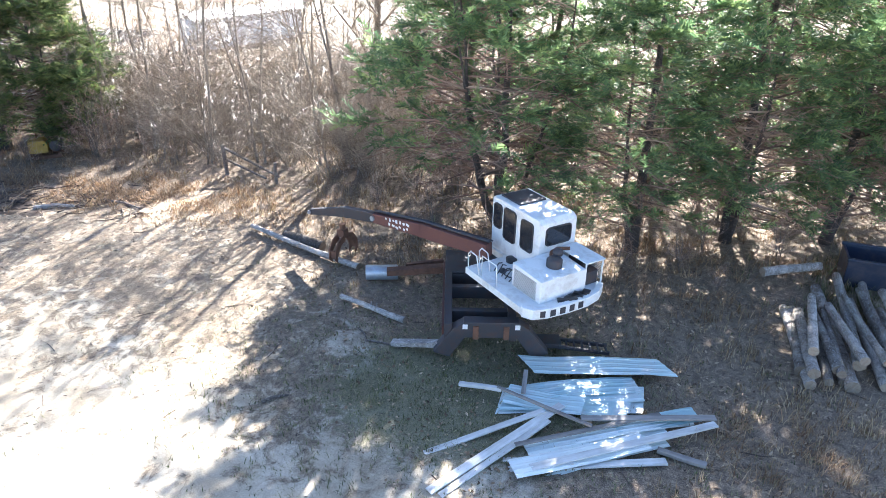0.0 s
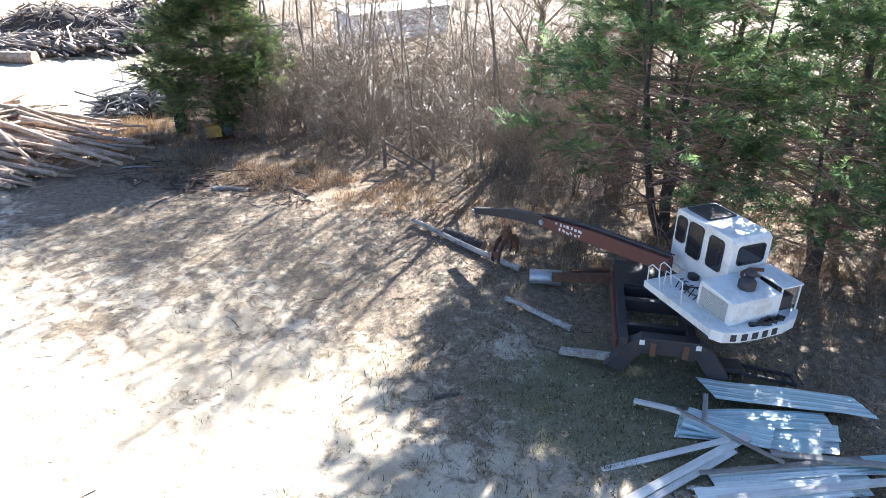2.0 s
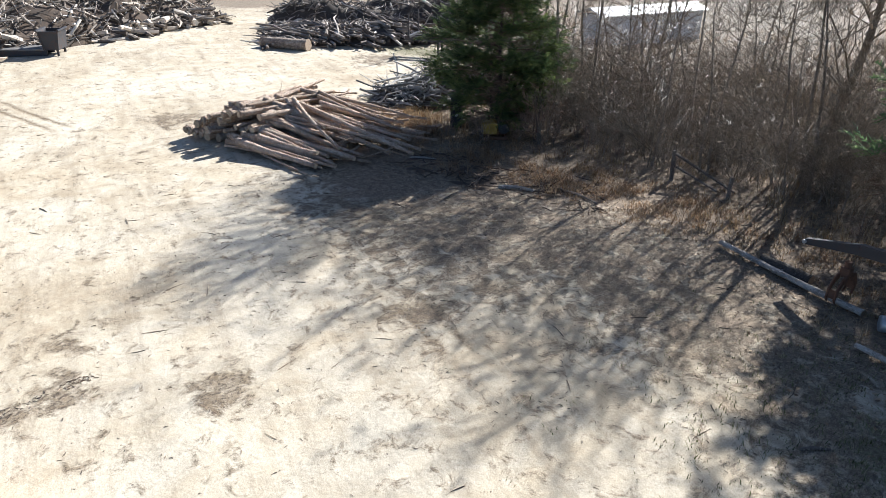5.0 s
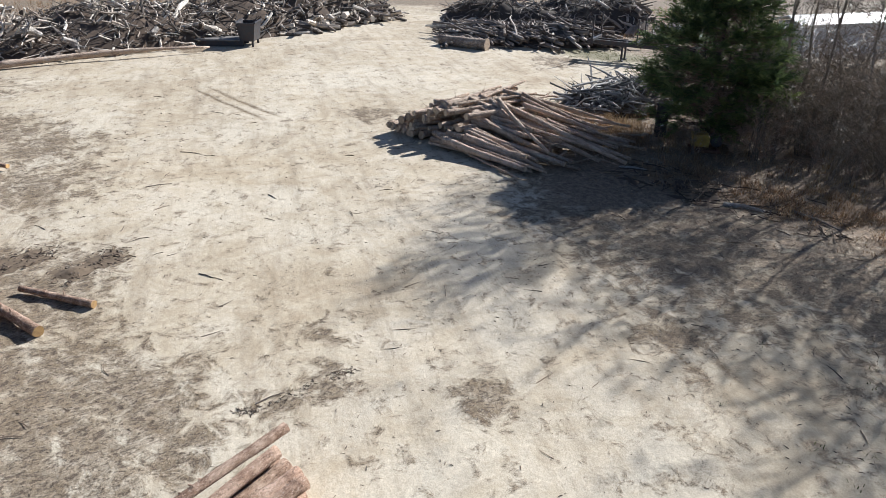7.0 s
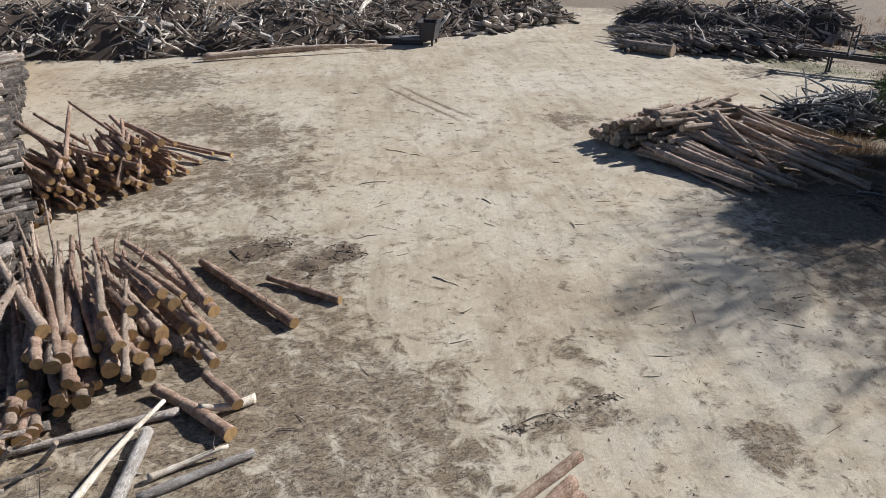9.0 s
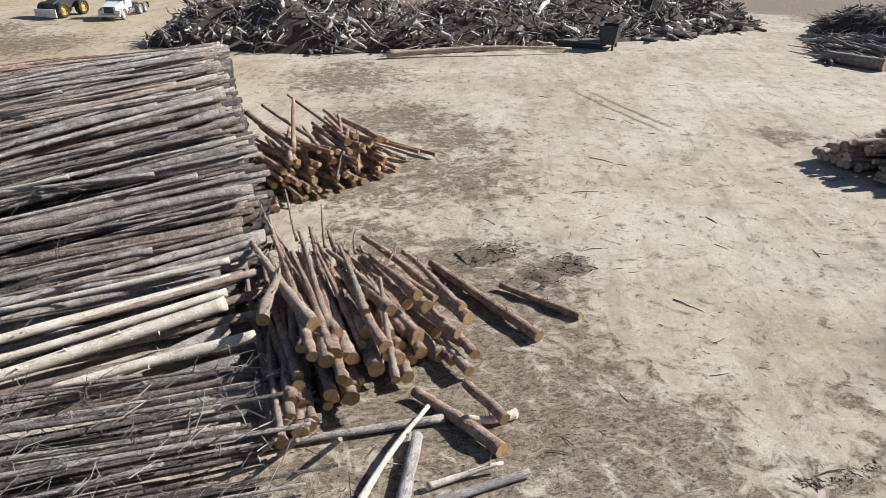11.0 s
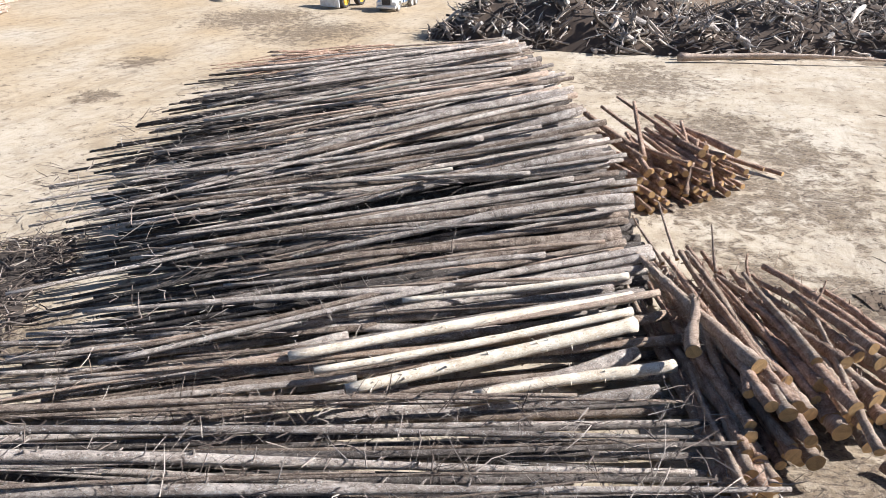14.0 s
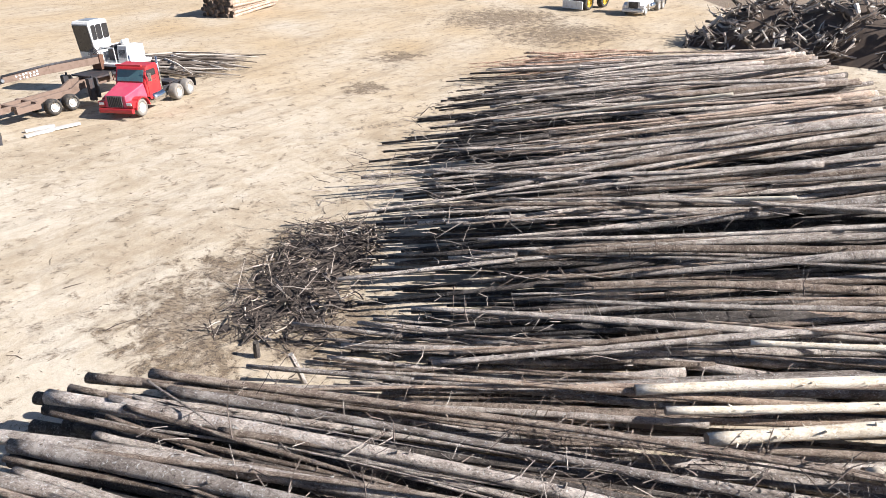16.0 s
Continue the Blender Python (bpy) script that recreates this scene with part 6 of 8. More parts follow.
def carrier(m):
    """The derelict trailer frame that carries the first loader."""
    ob = thing("loader_trailer", "dark rusted steel trailer frame with spread outrigger legs", "trailer", m)
    f = Build()
    for x in (0.08, 1.9):
        f.box((0.22, 4.6, 0.55), (x, 18.6, 0.95))
    f.box((2.04, 1.5, 0.06), (1.0, 20.1, 1.2))
    for y in (17.2, 18.6, 19.4, 20.85):
        f.box((1.7, 0.2, 0.4), (1.0, y, 0.95))
    part("chassis", f, DARK_STEEL, ob, bevel=0.015)
    side = Build()
    side.box((0.06, 4.0, 0.62), (-0.07, 18.6, 0.62))
    part("side_panel", side, RUST_PAINT, ob, bevel=0.01)
    box = Build()
    box.box((0.7, 1.3, 0.9), (0.35, 20.2, 0.75))
    part("tool_box", box, DARK_STEEL, ob, bevel=0.03)
    b = Build()
    b.box((1.55, 0.34, 0.5), (1.28, 16.42, 1.05))
    for sgn, foot in ((-1, -0.15), (1, 2.75)):
        cx = 1.28 + sgn * 0.72
        vs = []
        for y in (16.25, 16.59):
            vs += [(cx, y, 1.3), (cx, y, 0.8), (foot - sgn * 0.28, y, 0.14), (foot + sgn * 0.18, y, 0.3), (cx + sgn * 0.35, y, 1.08)]
        b.add(vs, [(0, 1, 2, 3, 4), (9, 8, 7, 6, 5)] + [(i, (i + 1) % 5, (i + 1) % 5 + 5, i + 5) for i in range(5)])
    beam = part("outrigger_beam", b, DARK_STEEL, ob, "black angled outrigger beam", bevel=0.02)
    for x in (0.55, 2.01):
        st = Build()
        st.box((0.14, 0.006, 0.15), (x, 16.244, 1.16))
        part("sticker", st, WHITE_PAINT, beam, "small white square plate")
    for x in (0.85, 1.7):
        hinge = Build()
        hinge.box((0.16, 0.06, 0.42), (x, 16.235, 0.98))
        part("hinge", hinge, RUST, beam, "rusty hinge plate", bevel=0.01)
    pads = Build()
    box_beam(pads, (-1.55, 16.95, 0.12), (0.05, 16.5, 0.42), 0.12, 0.16, 0.24)
    part("outrigger_pad", pads, WEATHERED, ob)
    lad = Build()
    for y in (16.55, 16.95):
        box_beam(lad, (2.7, y + 0.2, 0.3), (4.7, y - 0.1, 0.22), 0.1, 0.1, 0.07)
    for i in range(7):
        x = 3.3 + i * 0.22
        lad.box((0.05, 0.42, 0.06), (x, 16.87 - (x - 2.7) * 0.15, 0.27))
    lad.box((0.9, 0.5, 0.16), (2.9, 16.9, 0.3))
    part("ladder", lad, DARK_STEEL, ob, bevel=0.008)
    tg = Build()
    box_beam(tg, (-0.1, 20.7, 0.62), (-2.0, 20.6, 0.5), 0.24, 0.2, 0.3)
    box_beam(tg, (-0.1, 21.3, 0.6), (-1.4, 21.1, 0.5), 0.12, 0.12, 0.14)
    part("drawbar", tg, RUST, ob, bevel=0.012)
    cyl = Build()
    cyl.lathe([(0.24, 0.0), (0.26, 0.03), (0.26, 1.07), (0.24, 1.1)], 22, pose(-2.75, 20.85, 0.32, 0, 90, 4))
    part("roller", cyl, GALVANISED, ob, "dented galvanised cylinder", smooth=True)
    return ob


UPPER = Matrix(((0.53, 0.848, 0, 2.2), (-0.848, 0.53, 0, 17.6), (0, 0, 1, 2.08), (0, 0, 0, 1)))
carrier(pose(0, 0, 0))
knuckle_loader(UPPER, "derelict white knuckleboom log loader with tall cab and rust")
boom(pose(0, 0, 0), ((1.25, 18.25, 2.55), (-2.4, 21.3, 2.2), (-5.0, 23.5, 1.42)), "rust-brown folded loader boom with a dark stick")
grapple((-3.75, 22.55, 0.0), 62, 1.12)


def tractor(m, label, paint, hood_paint, tyre, group=""):
    """A three-axle day cab; x forward, y to its left, front axle at x = 0."""
    ob = thing("semi_truck", label, "truck", m, group)
    fr = Build()
    for y in (-0.42, 0.42):
        fr.box((6.0, 0.09, 0.26), (-2.25, y, 0.78))
    for x in (-5.1, -4.4, -3.4, -2.4):
        fr.box((0.12, 0.8, 0.2), (x, 0, 0.78))
    fr.box((0.2, 1.0, 0.2), (-4.35, 0, 0.52))
    fr.box((0.9, 1.0, 0.08), (-4.3, 0, 1.0))
    part("chassis", fr, DARK_STEEL, ob, bevel=0.012)
    hd = Build()
    hd.add([(0.85, -0.72, 0.62), (0.85, 0.72, 0.62), (0.8, 0.68, 1.32), (0.8, -0.68, 1.32), (-0.85, -0.98, 0.9), (-0.85, 0.98, 0.9), (-0.85, 0.86, 1.72), (-0.85, -0.86, 1.72)],
        [(0, 1, 2, 3), (5, 4, 7, 6), (3, 2, 6, 7), (1, 5, 6, 2), (4, 0, 3, 7), (1, 0, 4, 5)])
    hood = part("hood", hd, hood_paint, ob, "faded sloping hood" if hood_paint is RED_FADED else "", bevel=0.07)
    gr = Build()
    for i in range(9):
        gr.box((0.05, 0.03, 0.6), (0.87, -0.46 + i * 0.115, 0.98))
    gr.box((0.05, 0.98, 0.06), (0.85, 0, 1.3))
    part("grille", gr, GRILLE_DARK, hood, "dull grey slatted grille")
    rd = Build()
    rd.box((0.03, 0.9, 0.56), (0.855, 0, 0.98))
    part("radiator", rd, BLACK_PAINT, hood)
    for sgn in (-1, 1):
        fe = Build()
        for i in range(9):
            a0, a1 = radians(180 * i / 9), radians(180 * (i + 1) / 9)
            r0, r1 = 0.6, 0.68
            vs = [(r * math.cos(a), sgn * y, 0.5 + r * math.sin(a) * 0.95) for a in (a0, a1) for r in (r0, r1) for y in (0.76, 1.2)]
            fe.add(vs, [(2, 3, 7, 6), (0, 4, 5, 1), (1, 5, 7, 3), (0, 2, 6, 4)] + ([(0, 1, 3, 2)] if i == 0 else []) + ([(4, 6, 7, 5)] if i == 8 else []))
        fe.box((0.5, 0.4, 0.35), (0.62, sgn * 0.92, 0.82))
        part("fender", fe, paint, hood, bevel=0.02)
        hl = Build()
        hl.box((0.05, 0.32, 0.16), (0.88, sgn * 0.9, 0.88))
        part("headlight", hl, LENS, hood, "clear headlight", bevel=0.02)
    bp = Build()
    bp.prism([(0.75, 0.34), (0.96, 0.34), (1.0, 0.46), (0.97, 0.62), (0.75, 0.62)], 2.2)
    part("bumper", bp, paint, ob, bevel=0.04)
    cb = Build()
    cb.prism([(-2.25, 0.85), (-0.85, 0.85), (-0.8, 1.72), (-1.12, 2.5), (-1.25, 2.62), (-2.15, 2.66), (-2.25, 2.56)], 2.0)
    cab = part("cab", cb, paint, ob, "boxy day cab", bevel=0.07)
    ws = Build()
    ws.box((0.04, 1.72, 0.68), (0, 0, 0), pose(-0.95, 0, 2.1, 0, -22.5, 0))
    part("windscreen", ws, BLUE_GLASS, cab, "tinted windscreen", bevel=0.012)
    for sgn in (-1, 1):
        cab_window(cab, pose(-1.5, sgn * 1.008, 2.08, 0, 0, 0 if sgn < 0 else 180), 0.78, 0.55, 0.08)
        dr = Build()
        dr.box((1.0, 0.03, 1.3), (-1.5, sgn * 1.01, 1.35))
        dr.box((0.16, 0.05, 0.05), (-1.85, sgn * 1.035, 1.62))
        part("door", dr, paint, cab, bevel=0.015)
        mi = Build()
        mi.box((0.08, 0.16, 0.5), (-0.95, sgn * 1.28, 2.05))
        pipe(mi, [(-0.95, sgn * 1.02, 1.75), (-0.95, sgn * 1.28, 1.8), (-0.95, sgn * 1.28, 2.3), (-0.95, sgn * 1.0, 2.38)], 0.015)
        part("mirror", mi, CHROME, cab, "chrome mirror")
        tk = Build()
        tk.lathe([(0.28, 0.0), (0.31, 0.04), (0.31, 1.06), (0.28, 1.1)], 20, pose(-2.3, sgn * 0.95, 0.72, 0, 90, 0))
        part("fuel_tank", tk, CHROME, ob, "dusty polished fuel tank", smooth=True)
        es = Build()
        pipe(es, [(-2.4, sgn * 0.92, 0.8), (-2.4, sgn * 0.92, 2.95)], 0.06, 10)
        part("exhaust_stack", es, CHROME, ob, smooth=True)
    sv = Build()
    sv.box((0.16, 1.7, 0.1), (-1.0, 0, 2.68))
    part("sun_visor", sv, paint, cab, bevel=0.02)
    fw = Build()
    fw.lathe([(0.45, 1.02), (0.46, 1.08), (0.1, 1.12)], 20, pose(-4.35, 0, 0))
    part("fifth_wheel", fw, DARK_STEEL, ob)
    for y in (-0.95, 0.95):
        mf = Build()
        mf.box((0.03, 0.6, 0.55), (-5.6, y, 0.72))
        part("mudflap", mf, BLACK_PAINT, ob)
    for sgn in (-1, 1):
        rot = -90 * sgn
        wheel(ob, pose(0, sgn * 0.98, 0.5, rot, 0, 0), 0.5, 0.28, tyre, RIM_PALE)
        for x in (-3.75, -5.0):
            wheel(ob, pose(x, sgn * 0.92, 0.5, rot, 0, 0), 0.5, 0.55, tyre, RIM_PALE)
    return ob


def heading(x, y, dx, dy):
    return pose(x, y, 0, 0, 0, math.degrees(math.atan2(dy, dx)))


tractor(heading(-65.0, -33.75, 0.968, -0.253), "red day cab semi truck with a faded hood, parked on dirt", RED_PAINT, RED_FADED, DIRTY_RUBBER)
tractor(heading(-97.9, 5.5, 0.81, -0.59), "white semi truck parked by the brush heap", WHITE_PAINT, WHITE_PAINT, DIRTY_RUBBER)


def second_loader():
    """A cab turned to its boom on a low trailer, its engine on an open frame beside it."""
    u, v = Vector((-0.94, 0.34, 0)), Vector((0.34, 0.94, 0))
    m = Matrix(((u.x, v.x, 0, -71.6), (u.y, v.y, 0, -37.7), (0, 0, 1, 1.95), (0, 0, 0, 1)))
    ob = thing("log_loader", "white log loader with a tall cab beside the red truck", "loader", m)
    cb = Build()
    cb.prism([(-0.72, 0.0), (0.72, 0.0), (0.72, 2.45), (0.6, 2.55), (-0.82, 2.55), (-0.95, 2.4), (-0.95, 2.2)], 1.3)
    cab = part("cab", cb, WHITE_PAINT, ob, "tall white operator's cab", bevel=0.04)
    cab_window(cab, pose(-0.9, 0, 1.5, 0, 0, -90) @ pose(0, 0, 0, 6, 0, 0), 1.1, 1.6, 0.06)
    for a, w in ((-0.58, 0.3), (-0.12, 0.38), (0.42, 0.42)):
        for sgn in (-1, 1):
            cab_window(cab, pose(a, sgn * 0.662, 1.85, 0, 0, 0 if sgn < 0 else 180), w, 0.85, 0.07)
    ht = Build()
    ht.box((0.8, 0.9, 0.05), (-0.1, 0, 2.57))
    part("roof_hatch", ht, GALVANISED, cab, "grey roof hatch", bevel=0.012)
    hd = Build()
    hd.box((0.3, 0.03, 0.09), (0.1, 0.67, 0.75))
    part("door_handle", hd, BLACK_PAINT, cab)
    dk = Build()
    dk.box((2.6, 3.6, 0.16), (0.2, 1.2, -0.06))
    part("deck", dk, WHITE_PAINT, ob, "white steel deck with rusty scuffs", bevel=0.02)
    en = Build()
    en.box((1.2, 0.9, 0.7), (0.5, 1.45, 0.4))
    en.lathe([(0.16, -0.5), (0.16, 0.5)], 14, pose(0.4, 1.4, 0.85, 0, 90, 0))
    part("engine", en, DARK_STEEL, ob, "dark greasy engine block", bevel=0.03)
    cv = Build()
    cv.prism([(-0.6, 0.02), (1.1, 0.02), (1.1, 1.0), (-0.45, 1.08)], 0.75, pose(0, 2.5, 0))
    hood = part("engine_cover", cv, WHITE_PAINT, ob, bevel=0.04)
    gr = Build()
    ribs(gr, pose(-0.55, 2.5, 0.5, 0, 0, 90), 0.55, 0.7, 10)
    part("grille", gr, BLACK_PAINT, hood)
    ac = Build()
    ac.lathe([(0.2, 0.0), (0.22, 0.05), (0.22, 0.26), (0.1, 0.32), (0.02, 0.33)], 16, pose(0.2, 2.2, 1.04))
    ac.lathe([(0.12, 0.0), (0.13, 0.3), (0.05, 0.36)], 14, pose(0.55, 2.1, 1.0))
    part("air_cleaner", ac, WHITE_PAINT, hood, smooth=True)
    for a, y in ((-0.7, 0.95), (-0.7, 2.05), (1.05, 0.95), (1.05, 2.05)):
        ps = Build()
        pipe(ps, [(a, y, 0.0), (a, y, 0.95)], 0.035)
        part("frame_post", ps, WHITE_PAINT, ob)
    tp = Build()
    tp.box((1.9, 0.06, 0.06), (0.18, 0.95, 0.95))
    tp.box((0.06, 1.15, 0.06), (-0.7, 1.5, 0.95))
    tp.box((0.06, 1.15, 0.06), (1.05, 1.5, 0.95))
    part("top_frame", tp, WHITE_PAINT, ob)
    ms = Build()
    ms.box((0.35, 0.7, 0.9), (-1.15, 1.0, 0.15))
    ms.lathe([(0.7, -0.55), (0.72, -0.5), (0.72, -0.18), (0.6, -0.14)], 24, pose(-0.3, 0.9, 0))
    part("slew_ring", ms, RUST, ob, "rusty slew ring and boom foot", bevel=0.01)
    ho = Build()
    for k in range(4):
        pipe(ho, [(-1.0, 0.75 + 0.12 * k, 0.5), (-1.35, 0.8 + 0.12 * k, 0.95 + 0.05 * k), (-1.75, 0.85 + 0.1 * k, 0.5)], 0.03)
    part("hoses", ho, BLACK_PAINT, ob, "black hydraulic hoses")
    boom(pose(0, 0, 0), ((-70.1, -37.0, 2.25), (-65.2, -40.6, 2.15), (-62.0, -44.5, 1.3)), "dull brown loader boom lowered over the trailer", RUST_DULL)
    ob = thing("loader_trailer", "dusty brown steel loader trailer with twin axles", "trailer", heading(-66.8, -38.5, 0.88, -0.47))
    for y in (-0.45, 0.45):
        f = Build()
        f.prism([(-5.2, 0.95), (-1.4, 0.95), (-0.8, 0.75), (5.6, 0.7), (5.6, 1.0), (-0.6, 1.1), (-1.3, 1.45), (-5.2, 1.45)], 0.18, pose(0, y, 0))
        part("chassis_beam", f, RUST_DULL, ob, bevel=0.015)
    for x in (-4.8, -3.4, -2.2, 2.0, 3.2, 4.4, 5.4):
        f = Build()
        f.box((0.2, 1.9, 0.2), (x, 0, 0.92 if x > 0 else 1.25))
        part("cross_member", f, RUST_DULL, ob, bevel=0.01)
    dk = Build()
    dk.box((3.2, 2.2, 0.1), (-3.6, 0, 1.52))
    part("deck", dk, DARK_STEEL, ob, bevel=0.015)
    for y in (-1.15, 1.15):
        st = Build()
        st.box((0.28, 0.3, 1.35), (-1.5, y, 0.95))
        st.box((0.1, 0.3, 1.2), (-1.95, y, 0.95))
        pipe(st, [(-1.72, y, 0.2), (-1.72, y, 1.75)], 0.07, 10)
        part("stabiliser", st, DARK_STEEL, ob, "dark hydraulic stabiliser leg", bevel=0.012)
        bx = Build()
        bx.box((1.5, 0.3, 0.34), (2.6, y * 0.75, 0.75))
        part("tool_box", bx, RUST_DULL, ob, bevel=0.02)
        rl = Build()
        pipe(rl, [(4.4, y * 0.8, 0.95), (4.6, y * 0.85, 1.7), (4.9, y * 0.8, 0.9)], 0.06, 8)
        part("stake", rl, DARK_STEEL, ob)
    for x in (-0.1, 1.1):
        for sgn in (-1, 1):
            wheel(ob, pose(x, sgn * 0.9, 0.48, -90 * sgn, 0, 0), 0.48, 0.5, RUBBER, RIM_PALE)


second_loader()


def skidder():
    ob = thing("log_skidder", "dark forestry skidder with big yellow-rimmed wheels", "skidder", heading(-103.2, 1.6, 0.66, -0.75))
    b = Build()
    b.prism([(1.9, 0.8), (1.9, 1.5), (0.6, 1.9), (-0.2, 1.9), (-2.0, 1.5), (-2.2, 0.8)], 1.3)
    part("body", b, DARK_STEEL, ob, bevel=0.05)
    c = Build()
    c.prism([(-0.9, 1.8), (0.5, 1.8), (0.4, 3.0), (-0.8, 3.0)], 1.2)
    cab = part("cab", c, DARK_STEEL, ob, bevel=0.05)
    cab_window(cab, pose(-0.2, -0.61, 2.45), 0.8, 0.7)
    cab_window(cab, pose(-0.2, 0.61, 2.45, 0, 0, 180), 0.8, 0.7)
    bl = Build()
    bl.box((0.12, 2.6, 0.8), (2.5, 0, 0.6))
    box_beam(bl, (1.6, 0.6, 0.9), (2.5, 0.6, 0.6), 0.2, 0.2, 0.15)
    box_beam(bl, (1.6, -0.6, 0.9), (2.5, -0.6, 0.6), 0.2, 0.2, 0.15)
    part("blade", bl, WHITE_PAINT, ob, bevel=0.02)
    for x in (1.35, -1.45):
        for sgn in (-1, 1):
            wheel(ob, pose(x, sgn * 1.05, 0.78, -90 * sgn, 0, 0), 0.78, 0.65, RUBBER, RIM_YELLOW)


skidder()

# ---- sheet metal, boards and yard gear ----
def sheet_metal():
    mt, nt, b = shader("faded_blue_sheet", 0.5, 0.08)
    o = coords(nt)
    n1, n2 = noise_tex(nt, o, 1.1, 8.0, 0.65, 0.5), noise_tex(nt, o, 14.0, 4.0)
    rnd = nt.nodes.new("ShaderNodeObjectInfo").outputs["Random"]
    c = ramp(nt, rnd, [(0.0, (0.36, 0.5, 0.5)), (0.5, (0.52, 0.63, 0.61)), (1.0, (0.74, 0.76, 0.7))])
    c = mix(nt, ramp(nt, n1, [(0.5, 0.0), (0.68, 0.8)]), c, (0.62, 0.62, 0.58))
    c = mix(nt, maths(nt, "MULTIPLY", ramp(nt, n2, [(0.6, 0.0), (0.75, 1.0)]), 0.4), c, (0.22, 0.18, 0.14))
    nt.links.new(c, b.inputs["Base Color"])
    nt.links.new(ramp(nt, n1, [(0.3, 0.3), (0.7, 0.6)]), b.inputs["Roughness"])
    return mt


SHEET = sheet_metal()
BOARD = wood("bleached_board", (0.36, 0.32, 0.27), (0.68, 0.65, 0.6), 0.85, 9.0)
BOARD_DARK = wood("old_grey_board", (0.12, 0.1, 0.085), (0.34, 0.3, 0.26), 0.9, 9.0)


def roofing(x, y, z, length, width, yaw, label, tip=0.0, skew=0.0):
    """A ribbed roofing sheet, bent a little, about its centre."""
    b = Build()
    nx, ny, t = 10, 16, 0.006
    prof = []
    for j in range(ny + 1):
        s = j / ny
        prof.append((s - 0.5, 0.014 if j % 4 == 2 else 0.0))
    top = []
    for i in range(nx + 1):
        u = i / nx - 0.5
        for s, h in prof:
            top.append((u * length + skew * s * width, s * width, h + 0.05 * math.sin(u * 5 + yaw) * 0.6 + 0.03 * noise.noise((u * 4, s * 3, yaw)) + tip * (u + 0.5)))
    n = len(top)
    w = ny + 1
    fs = [(i * w + j, (i + 1) * w + j, (i + 1) * w + j + 1, i * w + j + 1) for i in range(nx) for j in range(ny)]
    b.add(top, fs)
    b.add([(p[0], p[1], p[2] - t) for p in top], [tuple(reversed(f)) for f in fs])
    rim = [i * w for i in range(nx + 1)] + [nx * w + j for j in range(1, w)] + [i * w + ny for i in range(nx - 1, -1, -1)] + [j for j in range(ny - 1, 0, -1)]
    for k in range(len(rim)):
        a, c = rim[k], rim[(k + 1) % len(rim)]
        b.f.append((a, n + a, n + c, c))
        b.m.append(0)
    return solid("roofing_sheet", b, SHEET, label, "metal sheet", pose(x, y, z, 0, 0, yaw), "sheet metal heap")


def board(p, q, w, t, mat, label, group="boards on the ground", name="board"):
    """A sawn board from p to q with a slight warp."""
    p, q = Vector(p), Vector(q)
    ln = (q - p).length
    b = Build()
    k = 7
    vs = []
    ph = uni(0, 6)
    for i in range(k):
        u = i / (k - 1)
        sag = 0.015 * math.sin(u * 4 + ph)
        ww = w * (1 + 0.03 * math.sin(u * 9 + ph))
        vs += [(u * ln, -ww / 2, -t / 2 + sag), (u * ln, ww / 2, -t / 2 + sag), (u * ln, ww / 2, t / 2 + sag), (u * ln, -ww / 2, t / 2 + sag)]
    fs = [(3, 2, 1, 0), tuple((k - 1) * 4 + i for i in range(4))] + [(i * 4 + j, i * 4 + (j + 1) % 4, i * 4 + 4 + (j + 1) % 4, i * 4 + 4 + j) for i in range(k - 1) for j in range(4)]
    b.add(vs, fs)
    return solid(name, b, mat, label, "board", along(p, q), group)


